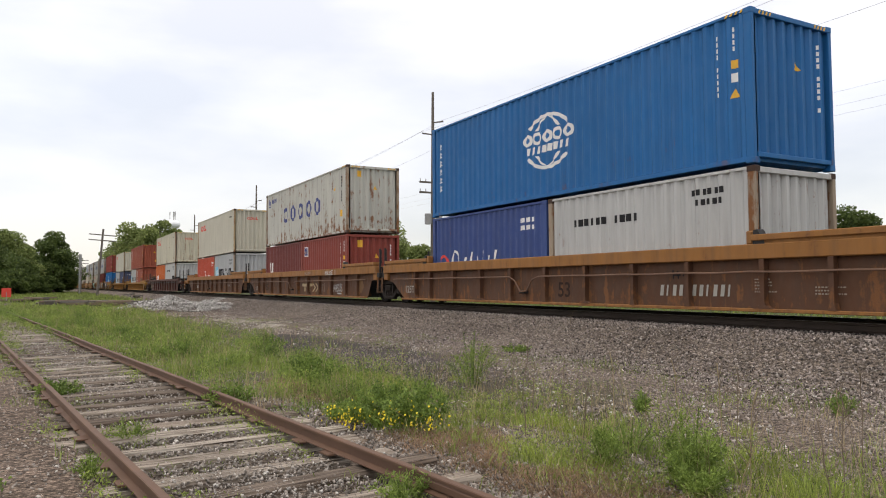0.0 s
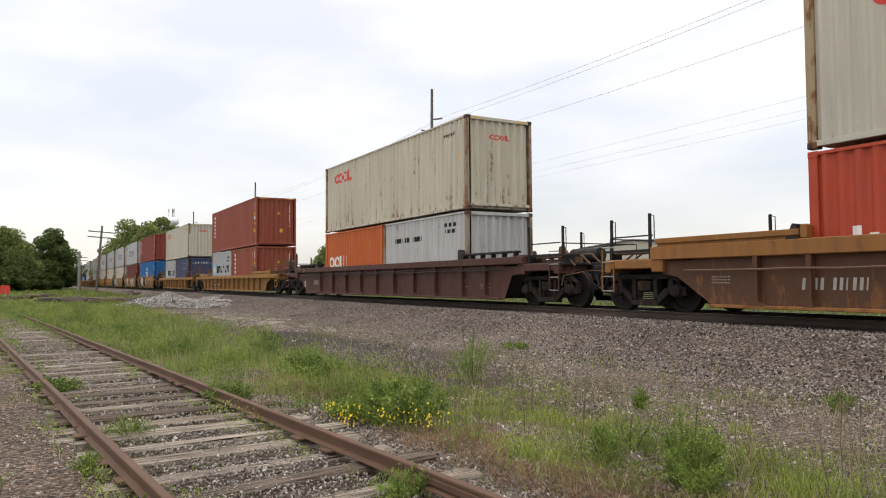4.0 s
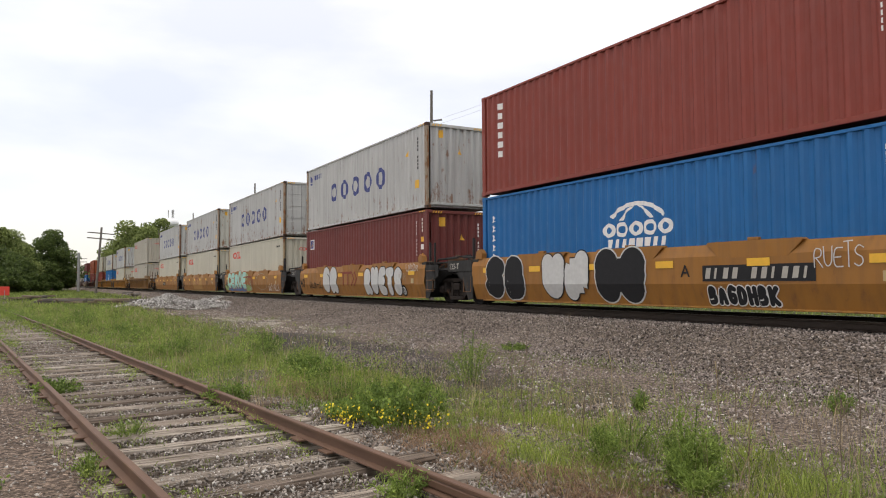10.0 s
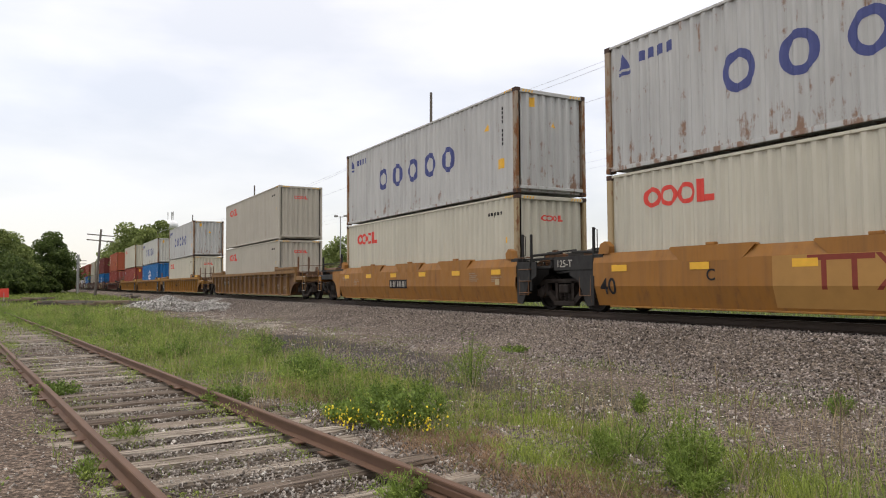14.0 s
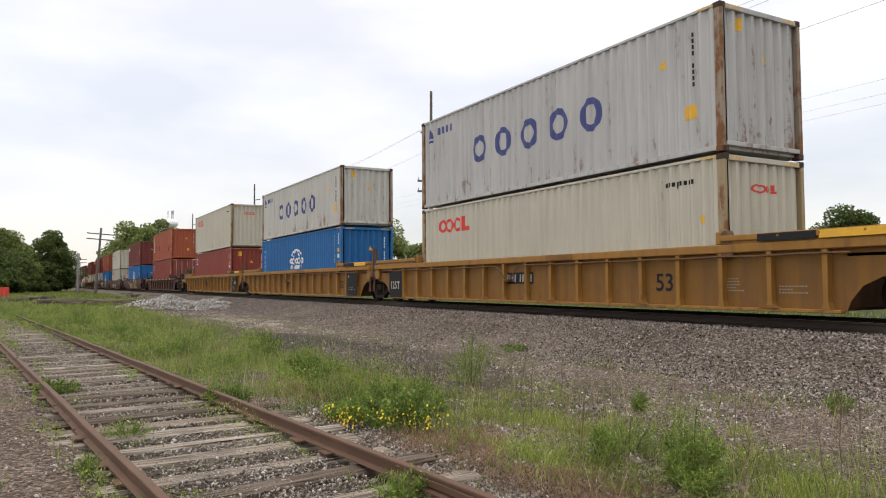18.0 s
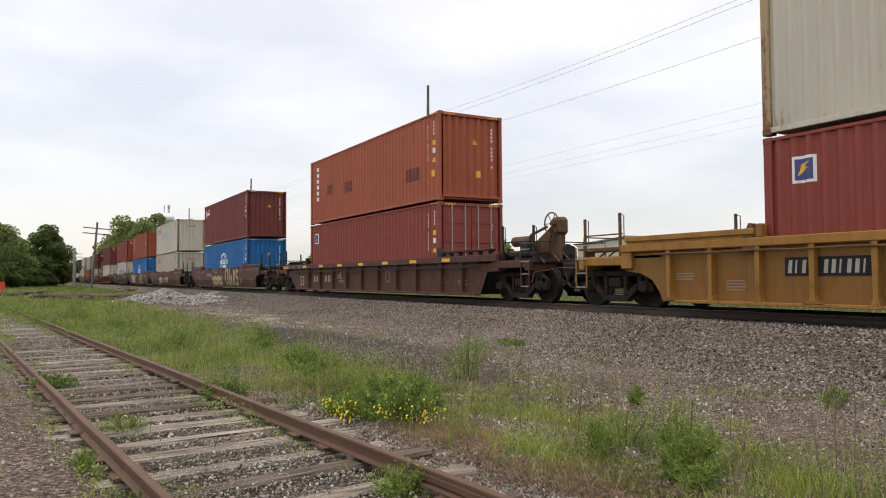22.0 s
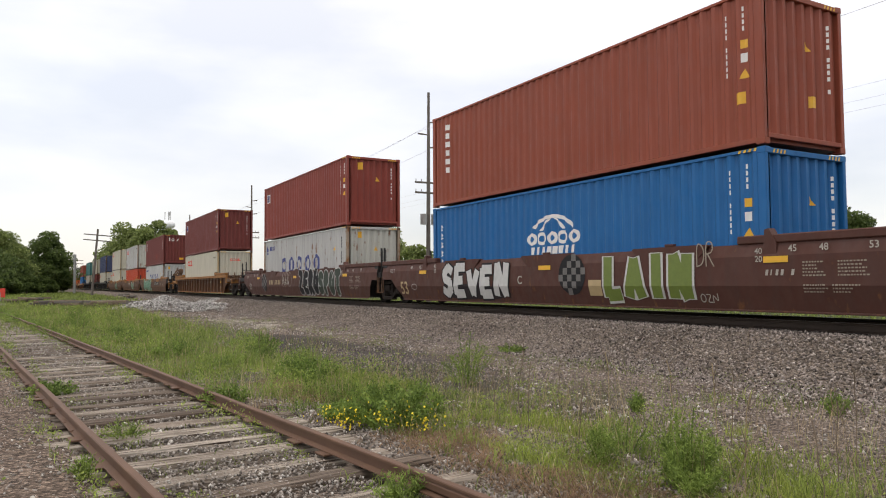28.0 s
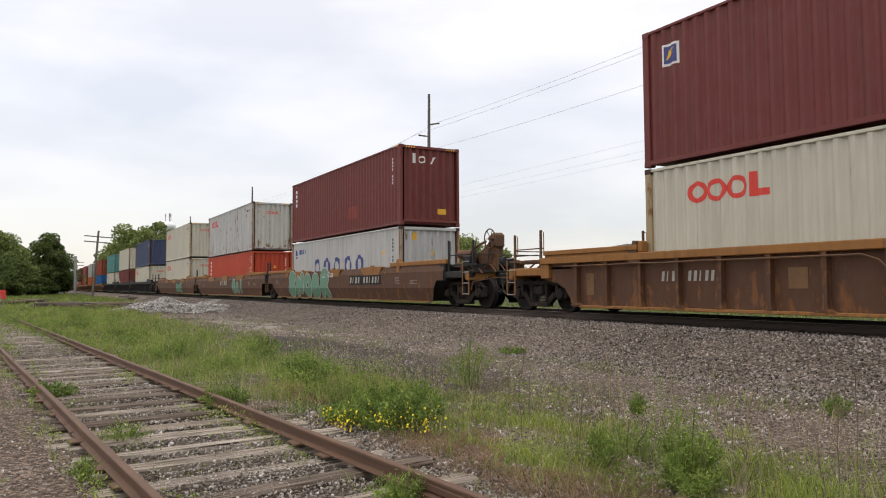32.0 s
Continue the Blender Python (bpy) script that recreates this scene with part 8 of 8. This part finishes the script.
for i, (x, y, h, lean) in enumerate(((-3.6, 4.35, 0.95, -0.05), (-2.75, 4.4, 0.7, 0.03), (-5.3, 3.8, 1.0, 0.08), (-5.0, 4.6, 0.9, -0.04), (-4.0, 5.0, 0.75, 0.05), (-4.4, 3.7, 0.7, 0.12), (-3.2, 4.1, 0.8, 0.1),
                                     (-2.5, 3.9, 0.7, -0.12), (-6.0, 4.8, 0.7, 0.1), (-3.9, 6.2, 0.5, 0.0), (-7.5, 9.8, 0.3, 0.0), (-12.2, 10.0, 0.35, 0.2), (-15.5, 5.0, 0.5, 0.05), (-3.1, 5.2, 0.85, 0.02), (-2.4, 4.9, 0.6, 0.15), (-4.7, 5.1, 0.8, -0.1), (-5.7, 4.2, 0.75, 0.05), (-6.6, 4.4, 0.6, -0.08), (-2.9, 3.6, 0.55, 0.3), (-7.2, 5.0, 0.55, 0.1), (-3.4, 5.6, 0.6, -0.2), (-9.0, 4.4, 0.6, 0.1), (-11.0, 4.0, 0.6, -0.1), (-13.0, 3.6, 0.7, 0.05), (-2.2, 5.4, 0.7, 0.08))):
    dry_stalk(x, y, h, lean, i)


def leaf_cloud(rng, centre, radius, n, size):
    d = rng.normal(size=(n, 3))
    d /= np.linalg.norm(d, axis=1)[:, None]
    p = np.array(centre) + d * np.array(radius) * (rng.random(n) ** 0.4)[:, None]
    a = rng.normal(size=(n, 3))
    a /= np.linalg.norm(a, axis=1)[:, None]
    b = np.cross(a, rng.normal(size=(n, 3)))
    b /= np.linalg.norm(b, axis=1)[:, None]
    s = (size * rng.uniform(0.6, 1.3, n))[:, None]
    return np.stack([p - a * s, p - b * s * 0.6, p + a * s, p + b * s * 0.6], 1).reshape(-1, 3)


def tree(x, y, h, w, material, label, seed, leaf=0.32, n=3200, low=0.15):
    rng = np.random.default_rng(seed)
    e = new("tree")
    z0 = ground_z(x, y)
    e.matrix_basis = pose(x, y, z0)
    g = Geo()
    g.tube((0, 0, -0.1), (0.1, 0, h * 0.45), 0.024 * h + 0.08, 0.012 * h + 0.05, 10)
    quads, blobs = [], 16
    for i in range(blobs):
        a, q = 2.4 * i, math.sqrt((i + 0.5) / blobs)
        k = low + (1 - low) * (1 - 0.75 * q * q) * rng.uniform(0.55, 0.98)
        c = (w / 2 * 0.72 * q * math.cos(a), w / 2 * 0.72 * q * math.sin(a), h * k)
        r = rng.uniform(0.15, 0.27) * min(w, h)
        top = min(h - 0.2, c[2] + 0.72 * r) - 0.72 * r
        c = (c[0], c[1], max(h * low, top))
        quads.append(leaf_cloud(rng, c, (r, r, r * 0.75), n // blobs, leaf))
        g.tube((0.05, 0, h * 0.25), (c[0] * 0.8, c[1] * 0.8, c[2]), 0.010 * h, 0.03, 6)
    part("trunk", g, M_BARK, e)
    v = np.concatenate(quads)
    crown = bulk("crown", v, np.arange(len(v)), 4, material)
    crown.parent = e
    return tagged(e, label, "tree", "trees round the line")


for i, (x, y, h, w) in enumerate(((-150, -9.5, 13.2, 15), (-172, 3.2, 13.2, 11.5), (-166, -4.2, 13.2, 11), (-128, -13, 8.5, 12), (-118, -9.5, 5.5, 9), (-195, -6, 13.5, 15), (-185, 4.0, 9.0, 8), (-230, -2.5, 13, 14), (-160, -3.5, 8.5, 10), (-205, 4.0, 7.5, 6), (-150, -20, 13, 16), (-140, -4.5, 4.5, 8), (-150, -0.6, 3.6, 7), (-165, 2.4, 3.6, 6), (-185, 5.2, 4.0, 5), (-125, -6.0, 4.0, 6))):
    tree(x, y, h, w, M_TREE if i in (2, 3) else M_TREE_DARK, "dense green deciduous tree by the line", 50 + i, 0.27, 12000, 0.02)
for i, (x, y, h, w) in enumerate(((-150, 16.6, 14.6, 10), (-168, 23.6, 16.2, 8), (-170, 26.4, 14.6, 7), (-165, 18.8, 15.4, 11), (-140, 17.8, 12.0, 8), (-190, 18, 14, 12), (-180, 23.0, 16.0, 9), (-125, 18.0, 8.0, 6))):
    tree(x, y, h, w, M_TREE, "light green deciduous tree behind the line", 70 + i, 0.30, 7000, 0.12)
for i, (x, y, h, w) in enumerate(((-77, 47, 8.2, 9.5), (-72, 49, 6.2, 7), (-82, 43, 7.0, 7), (-112, 43, 6.6, 6), (-97, 37, 9.2, 7), (-90, 42, 11.0, 9.0), (-49.4, 80, 10.3, 7.6), (-40.6, 81, 8.3, 8), (-48.4, 82, 9.6, 7.0), (-34, 80, 7.6, 10), (-66, 88, 6.4, 5), (-100, 62, 6, 10), (-30, 84, 8, 11))):
    tree(x, y, h, w, M_TREE_DARK if y > 70 else M_TREE, "green deciduous tree on the far side of the line", 90 + i, 0.17 if y > 70 else 0.20, 13000 if y > 70 else 6500, 0.10)


# ---- poles, wires and far things ----
def power_pole(x, y, h, lean=0.0, transformer=False):
    z0 = ground_z(x, y)
    e = new("power_pole")
    e.matrix_basis = pose(x, y, z0, 0, lean, 0)
    part("pole", Geo().tube((0, 0, -0.3), (0, 0, h), 0.15, 0.075, 10), M_POLE, e)
    for dz, s in ((1.75, 1), (2.45, -1), (3.2, 1)):
        part("insulator_arm", Geo().tube((0, 0, h - dz), (0.25 * s, 0.55 * s, h - dz + 0.08), 0.035, 0.05, 8), M_POLE, e)
    for dz in (5.2, 5.78):
        part("crossarm", Geo().box(-0.05, 0.05, -0.85, 0.85, h - dz - 0.05, h - dz + 0.05, 0.01), M_POLE, e)
        for q in (-0.8, -0.45, 0.45, 0.8):
            part("insulator", cached(("insul", dz, q), lambda: Geo().tube((0, q, h - dz + 0.05), (0, q, h - dz + 0.2), 0.035, 0.02, 6).mesh("insulator")), M_GALV, e)
    if transformer:
        for s in (-1, 1):
            part("transformer", Geo().tube((0.1, s * 0.35, h - 7.6), (0.1, s * 0.35, h - 7.0), 0.2, n=12), M_GALV, e)
    return tagged(e, "tall wooden power pole with side-mounted insulators", "utility pole", "power poles")


POLES = [(8.0, 18.4), (-36.0, 19.6), (-78.8, 20.9), (-116.0, 21.2), (-155.0, 21.6), (-195.0, 22.0)]
POLE_H = 12.35
for i, (x, y) in enumerate(POLES):
    power_pole(x, y, POLE_H, 0.8 if i == 1 else 0.0, i == 1)


def wire(a, b, sag, r, label="bare overhead power wire between poles"):
    pts = [tuple(Vector(a).lerp(Vector(b), i / 16) - Vector((0, 0, 4 * sag * (i / 16) * (1 - i / 16)))) for i in range(17)]
    me = Geo().path(pts, r, 5).mesh("wire")
    me.materials[0] = M_WIRE
    tagged(new("overhead_wire", me), label, "wire", "overhead wires")


for (x0, y0), (x1, y1) in zip(POLES, POLES[1:]):
    z = POLE_H - 0.62
    for dz, s in ((1.65, 1), (2.35, -1), (3.1, 1)):
        wire((x0 + 0.25 * s, y0 + 0.55 * s, z - dz), (x1 + 0.25 * s, y1 + 0.55 * s, z - dz), 0.55, 0.007)


for i, (y, z) in enumerate(((38.0, 11.35), (39.4, 10.95), (40.8, 10.75))):
    wire((62, y, z + 0.3), (-205, y, z + 0.3), 0.7, 0.007, "thin wire of a farther power line")
for x in (62.0, -205.0):
    e = new("power_pole")
    e.matrix_basis = pose(x, 39.4, ground_z(x, 39.4))
    part("pole", Geo().tube((0, 0, -0.3), (0, 0, 12.6), 0.15, 0.1, 10), M_POLE, e)
    part("crossarm", Geo().box(-0.06, 0.06, -1.6, 1.6, 11.75, 11.9, 0.01), M_POLE, e)
    tagged(e, "wooden power pole with one crossarm", "utility pole", "power poles")


def telegraph_pole(x, y, h, lean, arms, grey=False):
    z0 = ground_z(x, y)
    e = new("telegraph_pole")
    e.matrix_basis = pose(x, y, z0, lean, 0, 0)
    part("pole", Geo().tube((0, 0, -0.3), (0, 0, h), 0.26 if grey else 0.17, 0.24 if grey else 0.13, 10), M_GALV if grey else M_POLE, e)
    for i in range(arms):
        part("crossarm", Geo().box(-0.06, 0.06, -1.7, 1.7, h - 0.9 - i * 0.75, h - 0.76 - i * 0.75, 0.01), M_POLE, e)
    return tagged(e, "leaning old telegraph pole with crossarms" if lean else "plain grey trackside pole", "utility pole", "telegraph poles")


telegraph_pole(-110, 7.3, 9.3, -4.0, 2)
telegraph_pole(-150, 7.05, 7.3, 0, 0, True)
telegraph_pole(-190, 9.0, 8.2, 0, 2)

e = new("street_lamp")
e.matrix_basis = pose(-84, 33, ground_z(-84, 33))
part("post", Geo().tube((0, 0, 0), (0, 0, 9.9), 0.11, 0.07, 8), M_GALV, e)
for s in (-1, 1):
    part("lamp_head", Geo().tube((0, 0, 9.8), (0.35 * s, 0.5 * s, 9.9), 0.03, n=6).box(0.35 * s - 0.15, 0.35 * s + 0.3, 0.5 * s - 0.2, 0.5 * s + 0.2, 9.8, 10.05, 0.04), M_GALV, e)
tagged(e, "twin-headed metal yard lamp on a tall post", "lamp post")


def build_hall():
    """Low cream metal hall beyond the line."""
    e = new("metal_hall")
    a, b = Vector((-83.5, 71.0, 0)), Vector((-52.0, 66.0, 0))
    mid = (a + b) / 2
    ang = math.degrees(math.atan2(b.y - a.y, b.x - a.x))
    e.matrix_basis = pose(mid.x, mid.y, -0.72, 0, 0, ang)
    w = (b - a).length / 2
    part("wall", Geo().prism([(-w, 0), (w, 0), (w, 5.0), (-w * 0.2, 6.6), (-w, 6.0)], 0, 24.0), M_SIDING, e)
    for i in range(40):
        x = -w + 0.5 + i * (2 * w - 1) / 39
        part("wall_seam", cached(("seam", i), lambda: Geo().box(x - 0.02, x + 0.02, -0.03, 0.0, 0.05, 4.95).mesh("wall_seam")), M_SIDING, e)
    part("roof", Geo().prism([(-w - 0.3, 6.02), (-w * 0.2, 6.62), (w + 0.3, 4.98), (w + 0.3, 5.14), (-w * 0.2, 6.8), (-w - 0.3, 6.18)], -0.3, 24.3), M_ROOF, e)
    for x in (-w * 0.6, w * 0.45):
        part("dock_door", Geo().box(x - 1.6, x + 1.6, -0.05, 0.02, 0.1, 3.4, 0.02), M_GALV, e)
    tagged(e, "low cream-clad metal industrial hall with a shallow roof", "building")


build_hall()


def build_tower():
    e = new("water_tower")
    d = 330.0
    e.matrix_basis = pose(-0.9883 * d, 0.1527 * d, -0.75)
    g = Geo()
    n, m = 24, 10
    vs = []
    for j in range(m + 1):
        a = math.pi * j / m
        for i in range(n):
            b = 2 * math.pi * i / n
            vs.append((3.3 * math.sin(a) * math.cos(b), 3.3 * math.sin(a) * math.sin(b), 27.6 + 2.2 * math.cos(a)))
    g.add(vs, [(j * n + i, j * n + (i + 1) % n, (j + 1) * n + (i + 1) % n, (j + 1) * n + i) for j in range(m) for i in range(n)])
    part("tank", g.mesh("tank", True), M_TANK, e)
    part("shaft", Geo().tube((0, 0, 0), (0, 0, 25.8), 1.6, 1.2, 16), M_TANK, e)
    for i, (x, y) in enumerate(((-2.0, 1.0), (0.2, -1.0), (1.4, 1.0), (2.4, 0.2))):
        part("antenna", Geo().tube((x * 0.8, y, 28.9), (x * 0.8, y, 33.3 - 0.4 * (i % 2)), 0.12, n=6).box(x * 0.8 - 0.25, x * 0.8 + 0.25, y - 0.15, y + 0.15, 31.6, 33.0), M_GALV, e)
    tagged(e, "white water tower with antennas on its tank", "water tower")


build_tower()

e = new("red_sign")
e.matrix_basis = pose(-76, -2.35, -0.70)
part("post", Geo().tube((0, 0, -0.1), (0, 0, 0.9), 0.04, n=8), M_GALV, e)
part("board", Geo().box(-0.03, 0.03, -0.38, 0.38, 0.45, 1.25, 0.01), M_SIGN, e)
tagged(e, "square red track sign at the siding's end", "sign")


def timber_stack(x, y, n, rot, label):
    rnd = random.Random(int(x * 10))
    e = new("timber_heap")
    e.matrix_basis = pose(x, y, ground_z(x, y), 0, 0, rot)
    for i in range(n):
        p = part("timber", cached(("timber", i % 3), lambda: Geo().box(-0.65 - 0.2 * (i % 3), 0.65 + 0.2 * (i % 3), -0.09, 0.09, -0.07, 0.07, 0.015).mesh("timber")), M_BARK if i % 3 == 0 else M_POLE if i % 2 else M_STEM, e)
        p.matrix_basis = pose(rnd.uniform(-2.0, 2.0), rnd.uniform(-0.5, 0.5), 0.09 + 0.13 * (i % 3), rnd.uniform(-6, 6), rnd.uniform(-3, 3), rnd.uniform(-35, 35))
    return tagged(e, label, "timber")


timber_stack(-57.5, 2.0, 12, 75, "old dark sleepers lying flat in the grass")
timber_stack(-54.0, 3.3, 12, 70, "old dark sleepers lying flat in the grass")
timber_stack(-50.5, 4.7, 9, 65, "old dark sleepers lying flat in the grass")
timber_stack(-76.0, -0.7, 12, 80, "loose heap of old timbers in the meadow")
timber_stack(-82.0, 9.2, 8, 20, "old sleepers lying beside the ballast")


# ---- what moves ----
def motions():
    times = [0, 4, 8, 12, 16, 20, 24, 28, 32]
    for thing, x, z in RIDERS:
        walk(thing, [(t, pose(x + run(t), TRACK_Y, z)) for t in times])
    # the wheels roll with the train; all front and all rear wheelsets of the bogies share one rolling each
    for side, k in ((0, -1), (1, 1)):
        first = WHEELS[side][0]
        rows = []
        for i in range(32 * FPS + 1):
            t = i / FPS
            rows.append((t, pose(k * 0.89, 0, WHEEL_R) @ Matrix.Rotation(run(t) / WHEEL_R, 4, "Y")))
        walk(first, rows)
        data = first.animation_data
        for w in WHEELS[side][1:]:
            w.rotation_mode = "QUATERNION"
            ad = w.animation_data_create()
            ad.action = data.action
            ad.action_slot = data.action_slot


motions()
